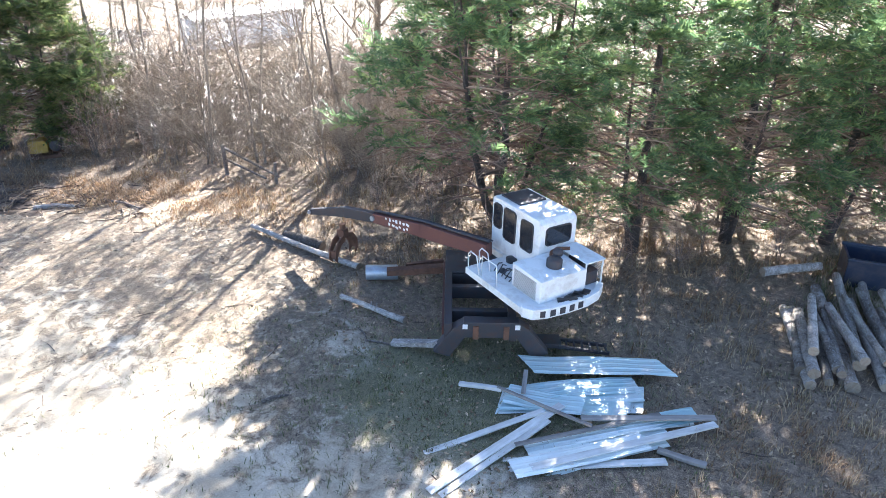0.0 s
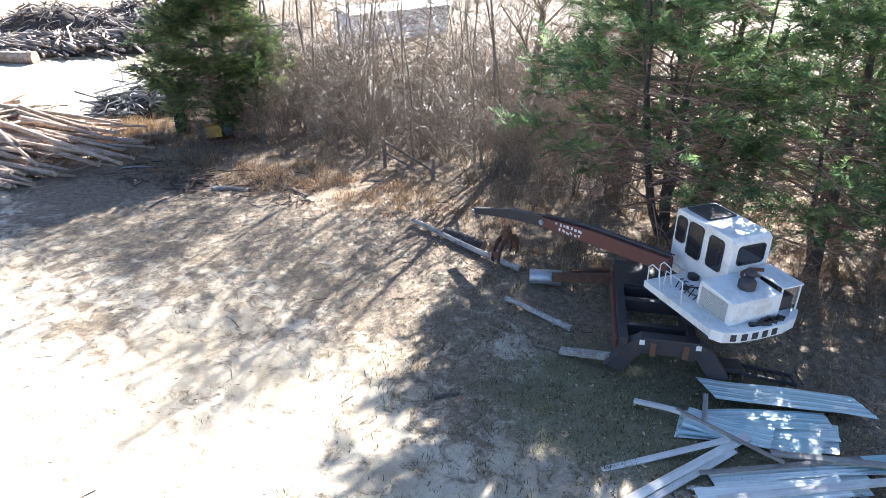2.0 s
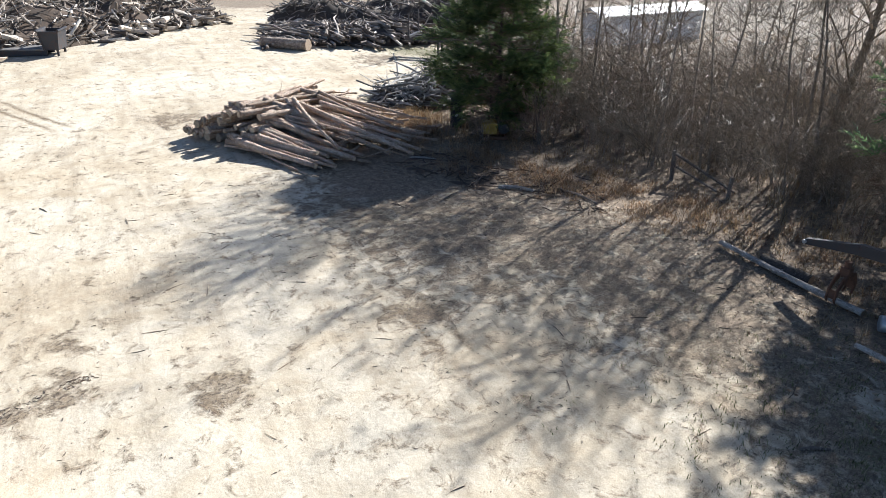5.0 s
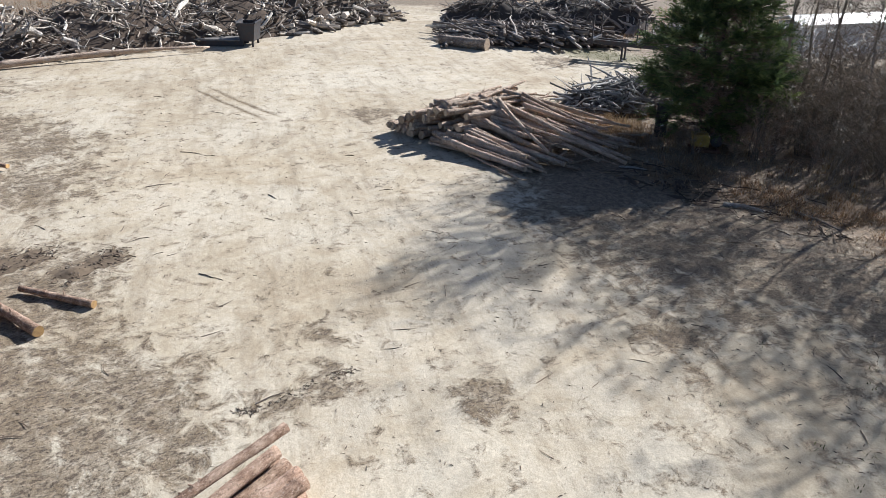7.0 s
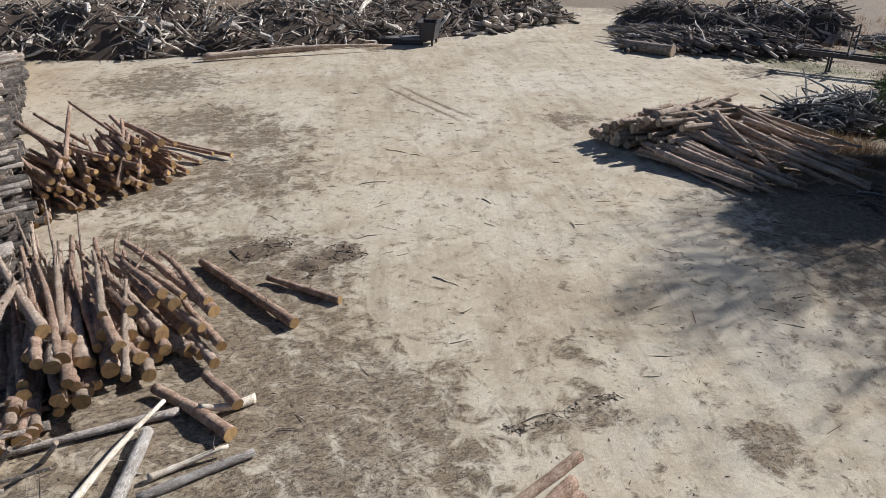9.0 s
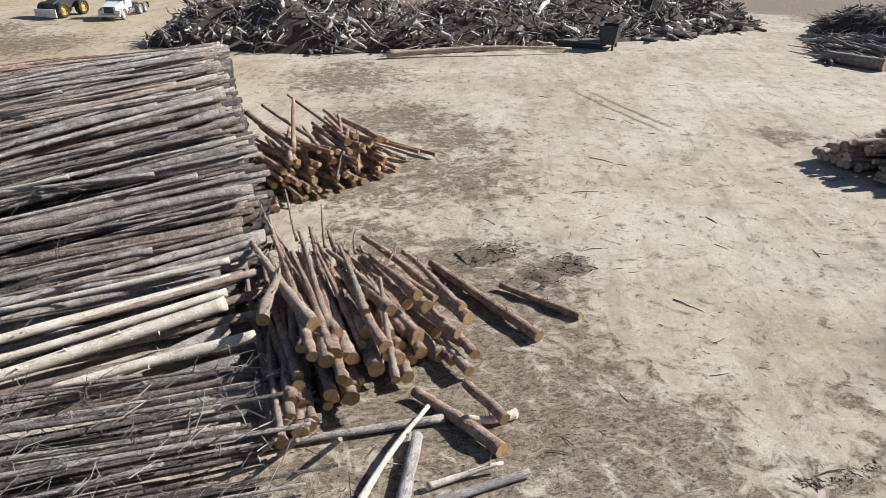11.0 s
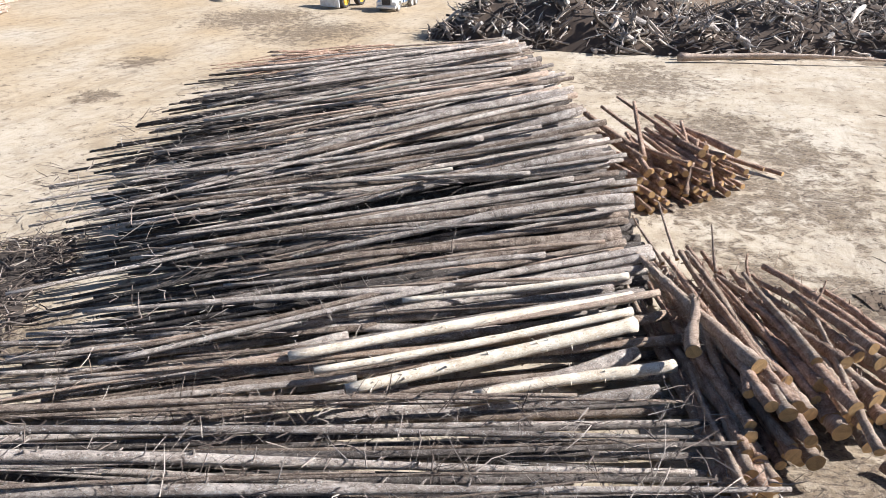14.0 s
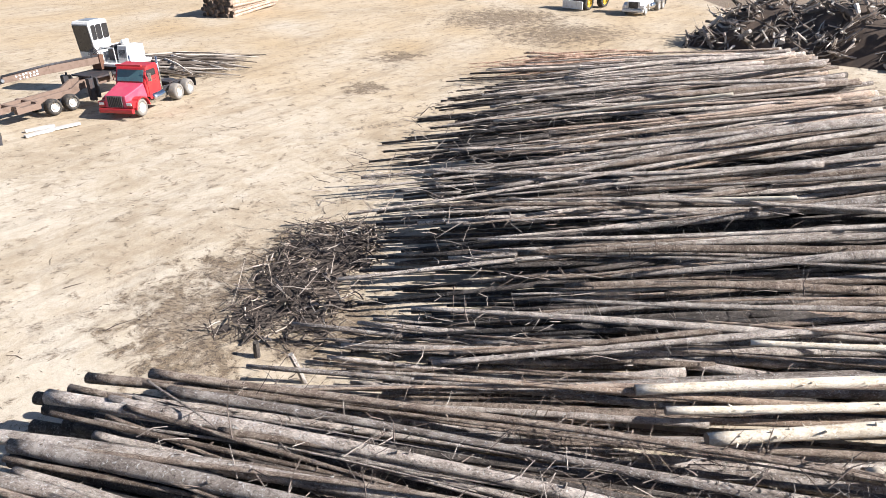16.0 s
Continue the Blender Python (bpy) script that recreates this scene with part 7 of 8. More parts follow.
def build_sheets():
    RNG.seed(91)
    lab = "pale blue faded ribbed roofing sheet in a heap"
    roofing(4.2, 15.76, 0.33, 3.9, 0.8, 0, "long pale weathered ribbed roofing sheet", -0.08, -0.5)
    for i, (x, y, ln, wd, yaw, sk) in enumerate(((3.35, 14.55, 3.8, 1.1, 2, 0.3), (3.5, 14.75, 3.4, 0.95, 6, 0.0), (3.2, 14.35, 3.2, 0.9, -4, 0.4), (3.6, 14.9, 3.0, 0.7, 8, 0.2), (2.6, 14.35, 2.0, 0.8, -14, 0.1))):
        roofing(x, y, 0.05 + i * 0.035, ln, wd, yaw, lab, 0.03, sk)
    for i, (x, y, ln, wd, yaw) in enumerate(((3.5, 12.55, 3.9, 0.75, 20), (3.7, 13.05, 3.6, 0.6, 16), (4.6, 13.4, 3.3, 0.45, 14), (5.3, 13.65, 2.2, 0.55, 12), (3.2, 12.35, 3.4, 0.6, 17))):
        roofing(x, y, 0.05 + i * 0.035, ln, wd, yaw, lab, 0.03)
    pale = "long bleached white board lying on the grass"
    board((-0.3, 11.25, 0.08), (3.0, 14.05, 0.3), 0.22, 0.035, BOARD, pale)
    board((-0.05, 11.15, 0.05), (2.6, 13.5, 0.26), 0.16, 0.035, BOARD, pale)
    board((-0.45, 12.48, 0.05), (2.5, 13.8, 0.28), 0.17, 0.035, BOARD, pale)
    board((2.0, 11.9, 0.2), (6.7, 13.42, 0.3), 0.2, 0.04, BOARD, pale)
    board((1.5, 12.0, 0.06), (5.2, 12.3, 0.1), 0.2, 0.05, BOARD, pale)
    board((1.4, 12.3, 0.06), (3.0, 12.1, 0.2), 0.14, 0.05, BOARD, pale)
    board((3.4, 13.55, 0.3), (6.75, 13.62, 0.3), 0.18, 0.05, BOARD_DARK, "grey weathered plank across the metal sheets")
    board((1.7, 12.6, 0.25), (5.4, 13.75, 0.3), 0.12, 0.04, BOARD_DARK, "grey weathered plank across the metal sheets")
    board((0.4, 14.98, 0.2), (1.5, 14.6, 0.3), 0.12, 0.09, BOARD, "short grey post end on the sheets")
    board((1.4, 14.65, 0.33), (3.6, 13.2, 0.36), 0.08, 0.06, BOARD_DARK, "thin dark stick across the metal sheets")
    board((2.06, 14.5, 0.27), (2.22, 15.45, 0.3), 0.12, 0.04, BOARD_DARK, "short board on the metal sheets")
    board((5.1, 12.7, 0.08), (6.1, 12.2, 0.1), 0.16, 0.08, BOARD_DARK, "short dark plank in the dry grass")


build_sheets()


def lone_logs():
    RNG.seed(95)
    old = log_kinds(2, "bare grey log lying on the ground by the loader", (WEATHERED, CUT_OLD), 5.0, 0.11, 0.085, 0.08, 6, 0, 26, 12)
    lay(old[0], (-3.1, 21.6, 0.14), (-7.7, 24.8, 0.16), 5.0, 1.05)
    lay(old[1], (-1.25, 18.2, 0.1), (-3.4, 19.5, 0.11), 5.0, 0.9)
    stub = log_kinds(1, "short mossy log under the grapple", (BARK_DARK, CUT_OLD), 2.2, 0.2, 0.19, 0.02, 1, 0, 27, 14, 8)
    lay(stub[0], (-4.6, 23.0, 0.2), (-6.2, 24.0, 0.2), 2.2, 0.95)
    far = log_kinds(2, "long dull tan log at the foot of the brush heap", (BARK_TAN, CUT_OLD), 14.0, 0.26, 0.08, 0.3, 12, 5, 28, 12, knobs=0.15)
    lay(far[0], (-66.4, 19.6, 0.3), (-60.4, 33.2, 0.2), 14.0, 1.0)
    lay(far[1], (-67.2, 20.3, 0.3), (-62.0, 33.2, 0.2), 14.0, 0.7)
    fork_logs = log_kinds(2, "short dark forked log dropped in the mud", (BARK_BROWN, CUT_FRESH), 3.4, 0.19, 0.15, 0.1, 4, 0, 30, 14, 12)
    lay(fork_logs[0], (-27.3, 0.75, 0.22), (-30.2, 0.2, 0.32), 3.4, 0.95)
    lay(fork_logs[1], (-27.9, 1.3, 0.42), (-29.4, 1.35, 0.55), 3.4, 0.8)
    bleached = log_kinds(3, "split bleached log lying in the mud", (PEELED, PEELED), 3.2, 0.11, 0.06, 0.1, 3, 1, 31, 8, 12)
    lay(bleached[0], (-27.6, -2.9, 0.1), (-29.4, 0.1, 0.3), 3.2, 0.9)
    grey = log_kinds(2, "short grey log lying in the mud", (WEATHERED, CUT_OLD), 2.4, 0.15, 0.13, 0.03, 2, 0, 34, 12, 10)
    lay(grey[0], (-26.9, -2.2, 0.16), (-28.8, -0.6, 0.2), 2.4, 1.1)
    lay(grey[1], (-27.0, -1.6, 0.1), (-26.5, 0.9, 0.12), 2.4, 0.75)
    lay(bleached[1], (-27.4, -1.2, 0.12), (-26.9, 0.5, 0.14), 3.2, 0.8)
    lay(bleached[2], (-28.2, 1.9, 0.1), (-28.6, 0.6, 0.35), 3.2, 1.2)
    long_pole = log_kinds(3, "long slim grey pole lying at the deck's foot", (BARK_GREY, CUT_OLD), 9.0, 0.1, 0.06, 0.1, 4, 2, 35, 9)
    lay(long_pole[0], (-29.0, 0.3, 0.14), (-32.6, -8.5, 0.3), 9.0, 1.1)
    lay(long_pole[1], (-30.6, -2.2, 0.18), (-33.6, -9.8, 0.4), 9.0, 1.2)
    lay(long_pole[2], (-31.6, -3.4, 0.22), (-34.6, -12.0, 0.5), 9.0, 1.0)
    for x, y in ((-30.4, -3.9), (-30.1, -3.5), (-29.6, -2.7)):
        lay(grey[0], (x, y, 0.06), (x + 0.5, y + 0.3, 0.75), 2.4, 0.4)


lone_logs()


def post(x, y, h, r, label, lean=(0, 0), mat=None):
    b = Build()
    b.tube([(0, 0, -0.1), (lean[0] * 0.5, lean[1] * 0.5, h / 2), (*lean, h)], [r * 1.05, r, r * 0.95], 9, rough=0.05)
    return solid("fence_post", b, mat or WEATHERED, label, "post", pose(x, y, 0), smooth=False)


def gate_brace():
    ob = thing("fence_brace", "old grey wooden fence brace with a slanting rail", "fence")
    for name, p, q, r in (("fence_post", (-10.5, 31.0, -0.1), (-10.55, 31.0, 1.45), 0.1), ("fence_post", (-7.9, 29.9, -0.1), (-7.9, 29.9, 1.0), 0.09), ("rail", (-10.5, 31.0, 1.3), (-7.7, 29.8, 0.35), 0.06), ("rail", (-10.5, 31.0, 0.75), (-8.4, 30.1, 0.15), 0.055)):
        b = Build()
        p, q = Vector(p), Vector(q)
        b.tube([p, p.lerp(q, 0.5), q], [r, r * 0.95, r * 0.9], 9, rough=0.05)
        part(name, b, BARK_TREE, ob)


gate_brace()
post(-38.9, -19.4, 1.0, 0.07, "thin upright stick stuck beside the deck's tops", (0.12, -0.25))
post(-40.1, -20.9, 0.5, 0.09, "short dark stump post in the dirt", (0.0, 0.03), BARK_DARK)


def steel_bench():
    ob = thing("steel_skid", "low grey steel skid with an upright hopper-like end guard", "metal frame", heading(-59.9, 36.9, 0.83, 0.55))
    top = plain("worn_grey_steel", (0.2, 0.19, 0.18), 0.6, 0.2, (0.1, 0.07, 0.05), 0.5, 2.0)
    b = Build()
    b.box((4.4, 1.7, 0.12), (-2.6, 0, 0.5))
    part("bed", b, top, ob, "worn grey steel bed", bevel=0.015)
    for y in (-0.75, 0.75):
        r = Build()
        r.box((4.6, 0.14, 0.42), (-2.5, y, 0.22))
        part("runner", r, DARK_STEEL, ob, bevel=0.015)
    for name, x, lean in (("end_guard", -0.35, -9), ("end_guard", 0.7, 9)):
        g = Build()
        g.box((0.08, 1.9, 1.5), (0, 0, 0.75), pose(x, 0, 0.45, 0, lean, 0))
        part(name, g, DARK_STEEL, ob, bevel=0.015)
    for y in (-0.85, 0.85):
        g = Build()
        g.prism([(-0.35, 0.45), (0.7, 0.45), (0.95, 1.9), (-0.6, 1.9)], 0.06, pose(0, y, 0))
        part("side_plate", g, DARK_STEEL, ob, bevel=0.012)
        l = Build()
        l.box((0.16, 0.16, 0.5), (0.6, y * 0.9, 0.24))
        part("leg", l, DARK_STEEL, ob)
    for x in (-0.64, 0.99):
        g = Build()
        g.box((0.14, 2.0, 0.12), (x, 0, 1.95))
        part("rim", g, DARK_STEEL, ob, bevel=0.01)


steel_bench()


def log_trailer():
    """A trailer on its landing leg, with stakes."""
    ob = thing("log_trailer", "rusty dark log trailer standing on its landing legs", "trailer", heading(-35.2, 50.9, 0.985, 0.12))
    b = Build()
    for y in (-0.42, 0.42):
        b.box((13.0, 0.14, 0.34), (6.5, y, 1.3))
    for x in (0.3, 3.0, 6.0, 9.0, 12.0):
        b.box((0.14, 0.9, 0.2), (x, 0, 1.3))
    part("chassis", b, DARK_STEEL, ob, bevel=0.012)
    for x in (0.6, 4.1, 8.5, 12.2):
        st = Build()
        st.box((0.2, 2.3, 0.2), (x, 0, 1.52))
        for y in (-1.1, 1.1):
            st.box((0.1, 0.1, 1.9), (x, y, 2.4), None, 0)
        part("bolster", st, DARK_STEEL, ob, bevel=0.01)
    for y in (-0.5, 0.5):
        lg = Build()
        lg.box((0.13, 0.13, 1.15), (2.9, y, 0.57))
        lg.box((0.34, 0.34, 0.05), (2.9, y, 0.03))
        part("landing_leg", lg, DARK_STEEL, ob)
    for x in (9.8, 11.1):
        for sgn in (-1, 1):
            wheel(ob, pose(x, sgn * 0.9, 0.5, -90 * sgn, 0, 0), 0.5, 0.5, RUBBER, RIM_PALE)


log_trailer()


def shed():
    """The long pale metal building behind the thicket."""
    ob = thing("metal_building", "long low white metal building with a pale roof", "building", heading(-21.6, 60.8, 0.62, 0.78))
    L, W, H = 11.4, 2.6, 2.55
    wall_mat = plain("white_metal_wall", (0.62, 0.64, 0.66), 0.5, 0.1, (0.4, 0.36, 0.3), 0.3, 0.5)
    roof_mat = plain("pale_metal_roof", (0.8, 0.8, 0.78), 0.4, 0.2, (0.55, 0.5, 0.44), 0.3, 0.5)
    for nm, size, at in (("wall", (L, 0.15, H), (L / 2, 0, H / 2)), ("wall", (L, 0.15, H), (L / 2, W, H / 2)), ("wall", (0.15, W - 0.15, H), (0.075, W / 2, H / 2)), ("wall", (0.15, W - 0.15, H), (L - 0.075, W / 2, H / 2))):
        b = Build()
        b.box(size, at)
        part(nm, b, wall_mat, ob)
    r = Build()
    r.prism([(-0.4, H), (W / 2, H + 0.5), (W + 0.4, H), (W + 0.4, H + 0.1), (W / 2, H + 0.62), (-0.4, H + 0.1)], L + 0.8, Matrix.Translation((L / 2, 0, 0)) @ pose(0, 0, 0, 0, 0, 90))
    part("roof", r, roof_mat, ob, "pale ribbed roof", bevel=0.01)


shed()


def dark_tank():
    ob = thing("metal_bin", "dark blue-black steel bin behind the log pile", "bin", pose(14.9, 21.3, 0, 0, 0, -20))
    paint = plain("blue_black_paint", (0.02, 0.028, 0.05), 0.4, 0.1, (0.14, 0.1, 0.08), 0.4, 2.0)
    for nm, size, at in (("side_panel", (2.2, 0.08, 0.95), (0, -0.7, 0.55)), ("side_panel", (2.2, 0.08, 0.95), (0, 0.7, 0.55)), ("end_panel", (0.08, 1.32, 0.95), (-1.06, 0, 0.55)), ("end_panel", (0.08, 1.32, 0.95), (1.06, 0, 0.55)), ("floor_panel", (2.1, 1.36, 0.08), (0, 0, 0.12)), ("rim", (2.3, 0.14, 0.1), (0, -0.72, 1.07)), ("rim", (2.3, 0.14, 0.1), (0, 0.72, 1.07))):
        b = Build()
        b.box(size, at)
        part(nm, b, paint, ob, bevel=0.02)


dark_tank()


def sand_mound(x, y, r, h):
    """A cone of dumped sand with slumped sides."""
    b = Build()
    rings, n = 7, 26
    vs = []
    for i in range(rings):
        u = 1 - i / (rings - 1)
        for k in range(n):
            a = 2 * math.pi * k / n
            rr = r * u * (1 + 0.15 * noise.noise((math.cos(a) * 2, math.sin(a) * 2, x)))
            vs.append((rr * math.cos(a), rr * math.sin(a), h * (1 - u ** 1.4) + 0.08 * noise.noise((rr * math.cos(a) * 2, rr * math.sin(a) * 2, 4)) - (0.08 if i == 0 else 0)))
    b.add(vs, [(i * n + k, i * n + (k + 1) % n, (i + 1) * n + (k + 1) % n, (i + 1) * n + k) for i in range(rings - 1) for k in range(n)])
    solid("sand_mound", b, SOIL, "small pale mound of dumped sand at the yard's edge", "mound", pose(x, y, 0), smooth=True)


sand_mound(-112.7, -10.7, 1.8, 1.3)


def old_engine():
    """A cast-off yellow power unit in the brush below the cedar."""
    yellow = plain("old_yellow_paint", (0.42, 0.27, 0.05), 0.7, 0.0, (0.16, 0.09, 0.05), 0.6, 3.0)
    ob = thing("power_unit", "cast-off yellow and black engine unit rusting in brush", "engine", pose(-20.2, 33.1, 0, 0, 0, 25))
    f = Build()
    for y in (-0.4, 0.4):
        f.box((1.5, 0.12, 0.16), (0, y, 0.1))
    f.box((0.12, 0.9, 0.14), (-0.6, 0, 0.24))
    f.box((0.12, 0.9, 0.14), (0.6, 0, 0.24))
    part("skid_frame", f, RUST, ob, bevel=0.01)
    h = Build()
    h.prism([(-0.7, 0.3), (0.15, 0.3), (0.15, 0.8), (0.0, 0.95), (-0.7, 0.9)], 0.75)
    part("hood", h, yellow, ob, "faded yellow steel hood", bevel=0.04)
    t = Build()
    t.lathe([(0.26, -0.35), (0.29, -0.32), (0.29, 0.32), (0.26, 0.35)], 18, pose(0.5, 0, 0.6, 90, 0, 0))
    part("tank", t, DARK_STEEL, ob, "dark blue-black round tank", smooth=True)
    p = Build()
    pipe(p, [(-0.3, 0.2, 0.9), (-0.3, 0.2, 1.2), (-0.2, 0.2, 1.28)], 0.04, 8)
    part("exhaust", p, RUST, ob, smooth=True)
    ob = thing("steel_cabinet", "tall black steel cabinet standing in dead grass", "cabinet", pose(-22.9, 34.1, 0, 0, 0, 15))
    c = Build()
    c.prism([(-0.32, 0.0), (0.32, 0.0), (0.3, 1.75), (-0.3, 1.75)], 0.55)
    body = part("body", c, BLACK_PAINT, ob, bevel=0.03)
    lid = Build()
    lid.box((0.78, 0.68, 0.08), (0.02, 0, 1.8))
    part("lid", lid, DARK_STEEL, ob, bevel=0.02)
    for z in (0.7, 1.2):
        m = Build()
        m.box((0.16, 0.012, 0.12), (0.05, -0.283, z))
        part("plate", m, WHITE_PAINT, body, "small white plate")


old_engine()


def yard_planks():
    for p, q in (((-60.9, -37.7, 0.08), (-62.0, -36.8, 0.09)), ((-61.4, -37.4, 0.08), (-63.2, -35.8, 0.1)), ((-61.9, -38.2, 0.1), (-62.8, -37.0, 0.1))):
        board(p, q, 0.3, 0.12, BOARD, "pale wide board lying on the dirt by the truck", "boards by the truck")
    b = Build()
    b.prism([(-0.9, 0), (0.9, 0), (0.8, 0.55), (-0.8, 0.6)], 0.8)
    solid("steel_counterweight", b, DARK_STEEL, "dark scrap steel block lying by the boards", "scrap metal", pose(-60.2, -39.0, 0, 0, 0, 30), bevel=0.04)


yard_planks()

# ---- brush heaps ----
HEAP_SOIL = plain("heap_soil", (0.075, 0.053, 0.038), 0.95, 0.0, (0.2, 0.14, 0.095), 0.7, 1.2, 9.0, 0.8)
HEAP_WOOD = scattered("heap_wood", [(0.0, (0.05, 0.04, 0.032)), (0.4, (0.17, 0.138, 0.11)), (0.68, (0.42, 0.355, 0.29)), (1.0, (0.78, 0.71, 0.61))])
HEAP_BLACK = scattered("heap_dark_wood", [(0.0, (0.055, 0.043, 0.035)), (0.5, (0.2, 0.165, 0.135)), (0.85, (0.4, 0.34, 0.285)), (1.0, (0.68, 0.61, 0.52))])
DRIFT_SOIL = plain("drift_soil", (0.15, 0.11, 0.072), 0.95, 0.0, (0.07, 0.05, 0.033), 0.9, 4.0, 12.0, 0.8)
DARK_SOIL = plain("heap_dark_soil", (0.06, 0.047, 0.038), 0.95, 0.0, (0.12, 0.1, 0.08), 0.7, 1.2, 9.0, 0.8)
# twig colours kept dark, partly painting the shade under the deck's tips
HEAP_TIPS = scattered("heap_shaded_twigs", [(0.0, (0.03, 0.023, 0.018)), (0.6, (0.1, 0.077, 0.06)), (0.88, (0.24, 0.19, 0.15)), (1.0, (0.55, 0.48, 0.4))])
HEAP_SILVER = scattered("heap_silver_wood", [(0.0, (0.06, 0.056, 0.053)), (0.55, (0.2, 0.19, 0.18)), (0.85, (0.4, 0.38, 0.36)), (1.0, (0.7, 0.67, 0.63))])
HEAP_GREY = scattered("heap_grey_wood", [(0.0, (0.06, 0.055, 0.05)), (0.5, (0.2, 0.185, 0.17)), (1.0, (0.5, 0.47, 0.43))])


def heap(label, spine, half, height, pieces, seed, mats=(None, None), long=(1.0, 4.0), thick=(0.03, 0.14), lie=0.45, soil=0.75, way=None, twiggy=0.3):
    """A mound along a spine, bristling with stems, roots and branches."""
    RNG.seed(seed)
    sp = [Vector((*p, 0)) for p in spine]
    seg = [(sp[i + 1] - sp[i]).length for i in range(len(sp) - 1)]
    total = sum(seg)

    def at(s):
        d = s * total
        for i, l in enumerate(seg):
            if d <= l or i == len(seg) - 1:
                t = (sp[i + 1] - sp[i]).normalized()
                return sp[i] + t * d, t
            d -= l

    def top(s, c):
        p, t = at(min(1, max(0, s)))
        ends = min(1.0, (s + 0.02) * total / (half * 0.7), (1.02 - s) * total / (half * 0.7))
        lump = 0.75 + 0.45 * noise.noise((p.x * 0.22 + seed, p.y * 0.22, c * 1.5)) + 0.2 * noise.noise((p.x * 0.7, p.y * 0.7 + c * 3, seed))
        return height * max(0.0, ends) ** 0.6 * max(0.0, 1 - c * c) ** 0.75 * lump

    m = Build()
    nu, nv = max(12, int(total * 1.6)), 18
    vs = []
    for i in range(nu + 1):
        p, t = at(i / nu)
        nrm = Vector((-t.y, t.x, 0))
        for j in range(nv + 1):
            c = j / nv * 2 - 1
            q = p + nrm * c * half
            vs.append((q.x, q.y, top(i / nu, c) * soil - 0.05 + 0.12 * noise.noise((q.x * 1.4, q.y * 1.4, 2))))
    m.add(vs, [(i * (nv + 1) + j, (i + 1) * (nv + 1) + j, (i + 1) * (nv + 1) + j + 1, i * (nv + 1) + j + 1) for i in range(nu) for j in range(nv)])
    ob = thing("brush_heap", label, "brush heap")
    part("mound", m, mats[0] or HEAP_SOIL, ob, smooth=True)
    b = Build()
    for _ in range(pieces):
        s, c = uni(0, 1), uni(-1, 1)
        p, t = at(s)
        q = p + Vector((-t.y, t.x, 0)) * c * half
        z = top(s, c) * uni(soil * 0.8, 1.05)
        a = uni(0, 6.28) if way is None else way + RNG.gauss(0, 0.35)
        d = Vector((math.cos(a), math.sin(a), RNG.gauss(0, lie))).normalized()
        ln, r = uni(*long) * RNG.choice((0.5, 0.8, 1.0, 1.3)), uni(*thick)
        if height > 3 and RNG.random() < 0.04:
            r, ln = uni(0.13, 0.27), uni(1.2, 3.2)
        f = Vector((q.x, q.y, max(0.05, z))) - d * ln * 0.4
        f.z = max(0.04, f.z)
        e = f + d * ln
        e.z = max(0.05, e.z)
        k = Vector((uni(-1, 1), uni(-1, 1), uni(-0.4, 0.6))) * ln * 0.08
        k2 = Vector((uni(-1, 1), uni(-1, 1), uni(-0.4, 0.6))) * ln * 0.08
        b.tube([f, f.lerp(e, 0.35) + k, f.lerp(e, 0.7) + k2, e], [r, r * uni(0.8, 1.0), r * uni(0.6, 0.85), r * uni(0.2, 0.7)], 6 if r > 0.07 else 4, rough=0.12)
        if RNG.random() < twiggy:
            for _k in range(3):
                w = Vector((uni(-1, 1), uni(-1, 1), uni(-0.3, 1.0))) * uni(0.3, 0.9)
                g = f.lerp(e, uni(0.5, 1.0))
                b.tube([g, g + w * 0.5 + k * 0.2, g + w], [r * 0.4, r * 0.3, r * 0.1], 3)
    br = part("brushwood", b, mats[1] or HEAP_WOOD, ob)
    br["kind"] = "stuff"
    return top, at


def stump(x, y, z, size, seed, turn):
    """An upturned root plate with a stub of stem."""
    RNG.seed(seed)
    b = Build()
    b.tube([(0, 0, 0), (size * 0.5, 0, 0.05), (size * 1.3, 0, 0.0)], [size * 0.5, size * 0.3, size * 0.26], 10, rough=0.15)
    for i in range(11):
        a = i * 0.57 + uni(-0.2, 0.2)
        d = Vector((uni(-0.5, 0.15), math.cos(a), math.sin(a)))
        ln = size * uni(0.7, 1.4)
        b.tube([d * size * 0.2, d * ln * 0.55 + Vector((uni(-0.1, 0.1), 0, uni(-0.1, 0.1))), d * ln], [size * 0.2, size * 0.1, size * 0.025], 5)
    return solid("tree_stump", b, WEATHERED, "grey upturned tree stump with broken roots", "stump", pose(x, y, z, *turn), "stumps of the brush heap", smooth=False)


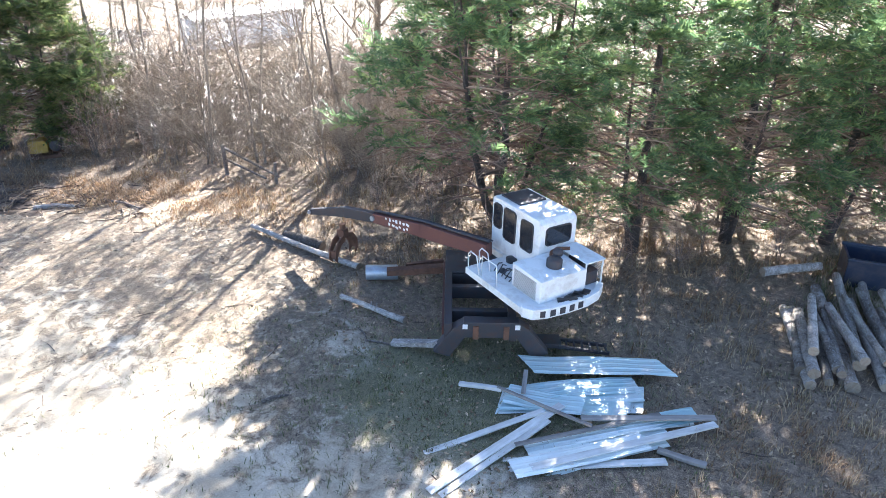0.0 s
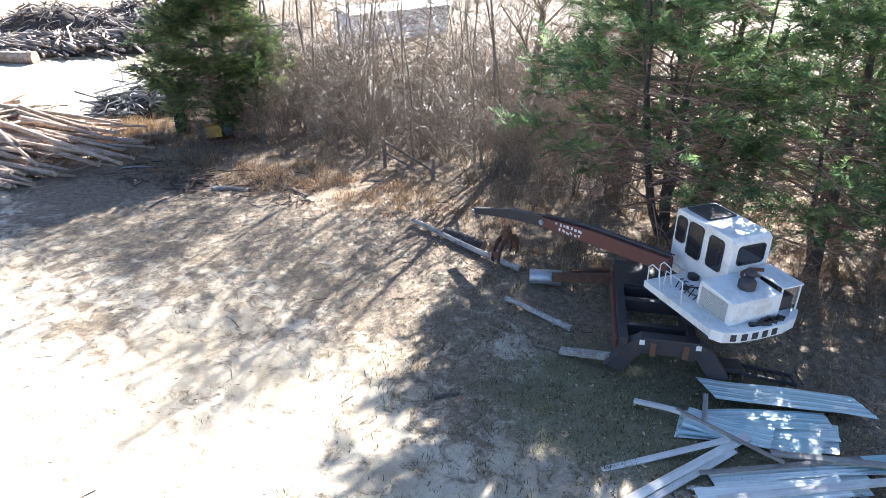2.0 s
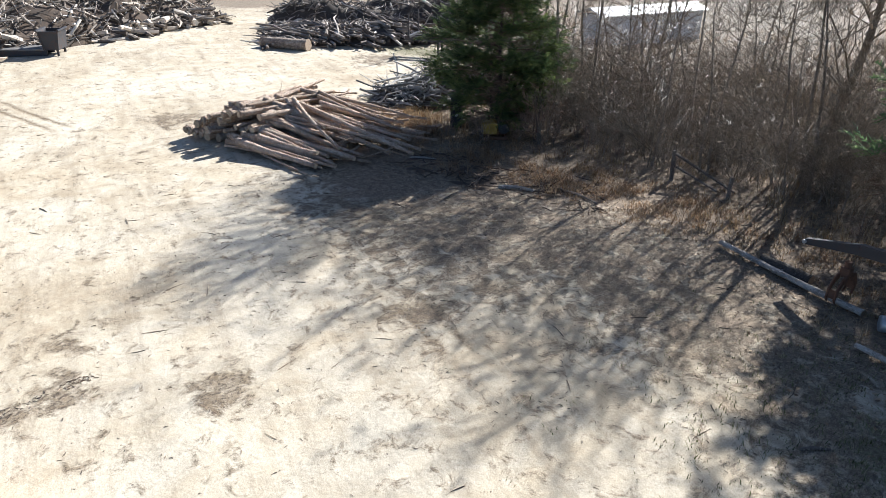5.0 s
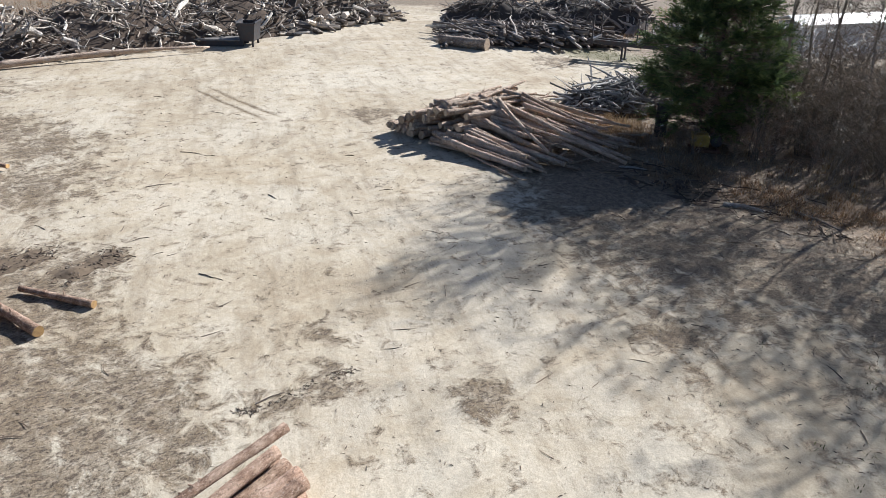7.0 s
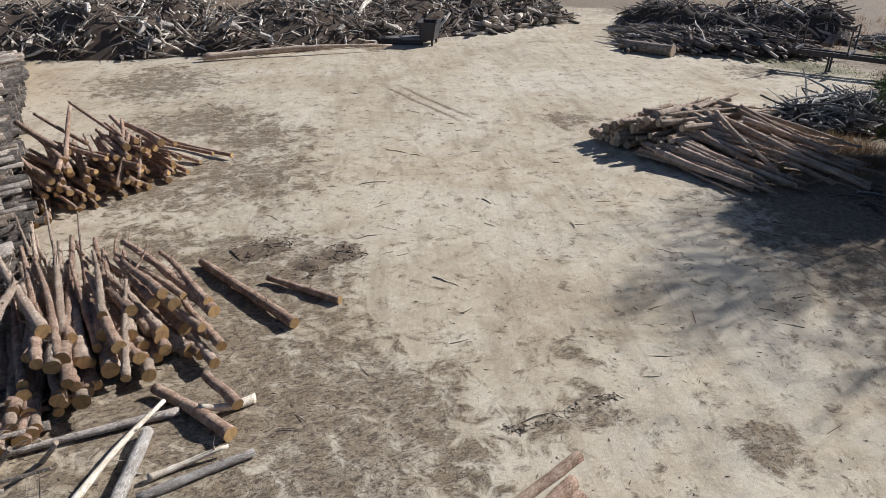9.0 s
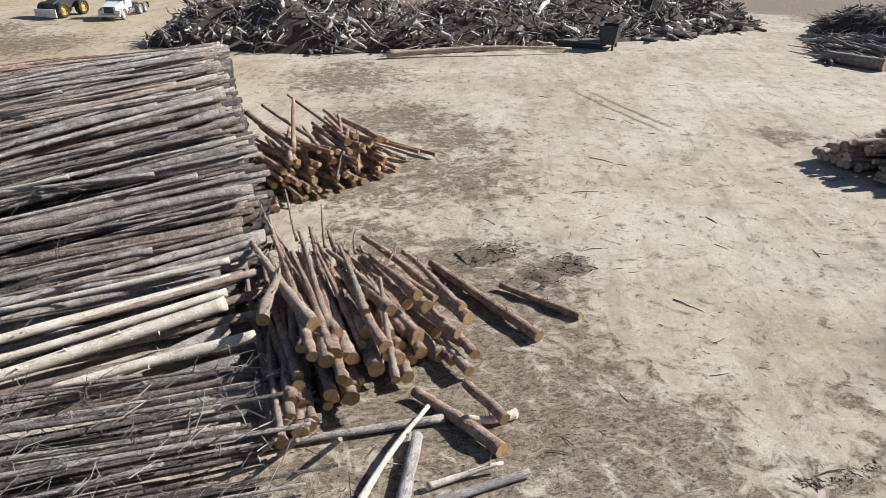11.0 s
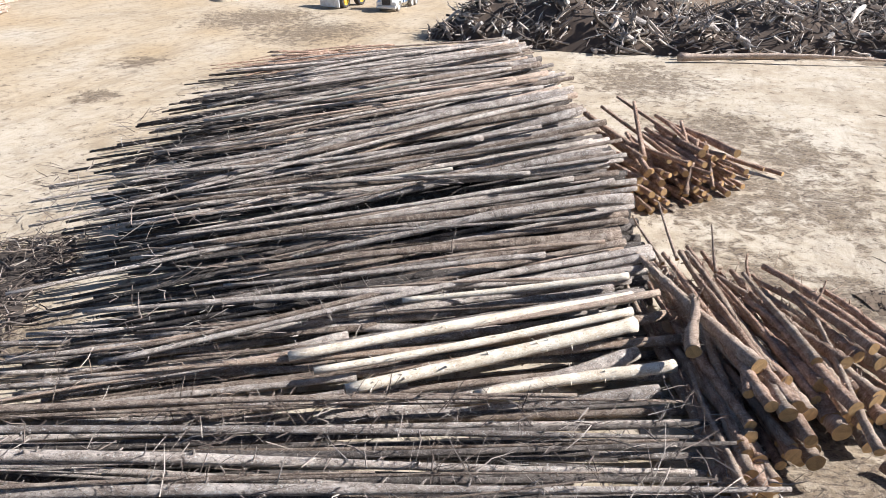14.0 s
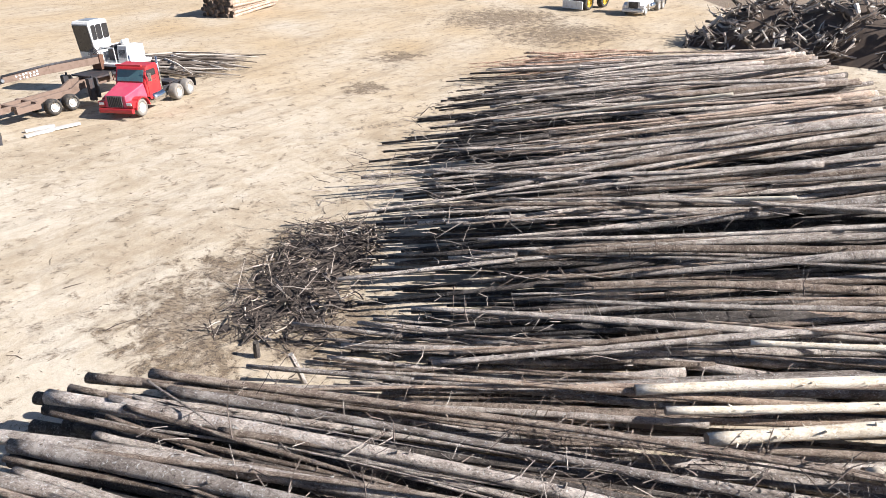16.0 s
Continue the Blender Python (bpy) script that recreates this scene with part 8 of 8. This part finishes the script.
def build_heaps():
    heap("long heap of grey roots, stems and brush on dark soil", [(-86, 9.5), (-77, 18), (-71, 29), (-67.5, 40), (-67.0, 50), (-66, 58)], 6.6, 4.3, 3300, 101, (None, None), (0.5, 2.9), (0.015, 0.12), 0.55, 0.8)
    heap("low spread of grey trunks at the end of the brush heap", [(-63.5, 42.0), (-62.0, 55.0)], 3.2, 1.5, 260, 102, (None, HEAP_WOOD), (1.5, 4.5), (0.12, 0.32), 0.15)
    heap("dark pile of old logs and tops", [(-49.0, 50.2), (-40.5, 55.0), (-37.0, 58.5)], 3.4, 1.75, 520, 103, (DARK_SOIL, HEAP_BLACK), (2.0, 5.5), (0.05, 0.16), 0.06, 0.85, 2.62)
    heap("heap of grey brush and slabs behind the dark log pile", [(-54.0, 57.5), (-44.0, 63.0), (-36.0, 66.0)], 3.8, 3.4, 800, 104, (DARK_SOIL, HEAP_BLACK), (0.8, 2.8), (0.02, 0.09), 0.45, 0.85)
    heap("small heap of grey branches in dead grass", [(-35.0, 64.5), (-28.0, 66.0)], 2.5, 1.2, 160, 105, (None, HEAP_GREY), (1.0, 3.0), (0.03, 0.1), 0.1)
    heap("heap of silvery slabs and branches beside the cedar", [(-29.0, 35.6), (-26.6, 38.4), (-24.4, 42.5)], 2.3, 2.0, 460, 106, (DARK_SOIL, HEAP_SILVER), (1.0, 3.2), (0.02, 0.09), 0.35, 0.75)
    heap("tangle of broken tops and twigs at the deck's tips", [(-40.6, -20.9), (-44.2, -20.1), (-48.6, -19.5)], 1.9, 0.5, 480, 107, (DARK_SOIL, HEAP_TIPS), (0.3, 1.5), (0.01, 0.04), 0.2, 0.3)
    heap("dark fallen branches along the thicket's edge", [(-22.5, 28.3), (-17.0, 27.2), (-12.5, 26.8)], 1.5, 0.22, 190, 108, (None, BARK_CHIPS), (0.3, 1.5), (0.01, 0.035), 0.08, 0.3)
    for k, (ax, ay, bx, by) in enumerate(DRIFTS):
        heap("low drift of dark bark crumbs on the dirt", [(ax, ay), (bx, by)], 0.75, 0.12, 90, 111 + k, (DRIFT_SOIL, BARK_CHIPS), (0.03, 0.14), (0.008, 0.03), 0.1, 0.9, None, 0.0)
    RNG.seed(110)
    spots = [(-70.5, 17.5, 1.2), (-66.5, 25.5, 0.9), (-64.6, 31.0, 1.1), (-75.0, 12.5, 1.5), (-79.0, 8.5, 1.0), (-68.0, 23.0, 2.2), (-72.0, 19.0, 2.2), (-65.5, 37.5, 1.5), (-78.0, 15.0, 2.8), (-68.5, 31.5, 2.6)]
    for i, (x, y, z) in enumerate(spots):
        stump(x, y, z, uni(0.5, 0.85), 120 + i, (uni(-40, 40), uni(-50, 40), uni(0, 360)))
    # a far stack of fresh logs, and a loose heap of slim stems by the second loader
    red = log_kinds(3, "red-brown log with a dark butt in the far stack", (BARK_TAN, BARK_DARK), 12.0, 0.22, 0.14, 0.08, 1, 0, 41, 9, 8)
    for i in range(11):
        for l in range(8):
            foot = Vector((-103.5, -39.9, 0)).lerp(Vector((-101.8, -36.5, 0)), (i + 0.5 * (l % 2)) / 10.5)
            p = foot + Vector((uni(-0.9, 0.4), 0, 0.18 + l * 0.33 + uni(-0.05, 0.05)))
            lay(RNG.choice(red), p, p + Vector((-9.6, 3.4, -0.04 * l)) * uni(0.85, 1.15), 12.0, uni(0.8, 1.15), "logs of the far stack")
    slim = Build()
    for i in range(120):
        x, y = -80.5 + uni(0, 4.5), -38.0 + uni(-1.5, 3.0)
        p, q = Vector((x, y, uni(0.1, 0.75))), Vector((x + 0.6 + RNG.gauss(0, 1.4), y + uni(3.0, 7.0), uni(0.05, 0.35)))
        r = uni(0.04, 0.12)
        slim.tube([p, p.lerp(q, 0.5) + Vector((uni(-0.2, 0.2), 0, uni(0, 0.2))), q], [r, r * 0.8, r * 0.3], 6)
    solid("slim_stems", slim, HEAP_WOOD, "loose heap of slim brown stems on the dirt", "stems", kind="stuff")


build_heaps()
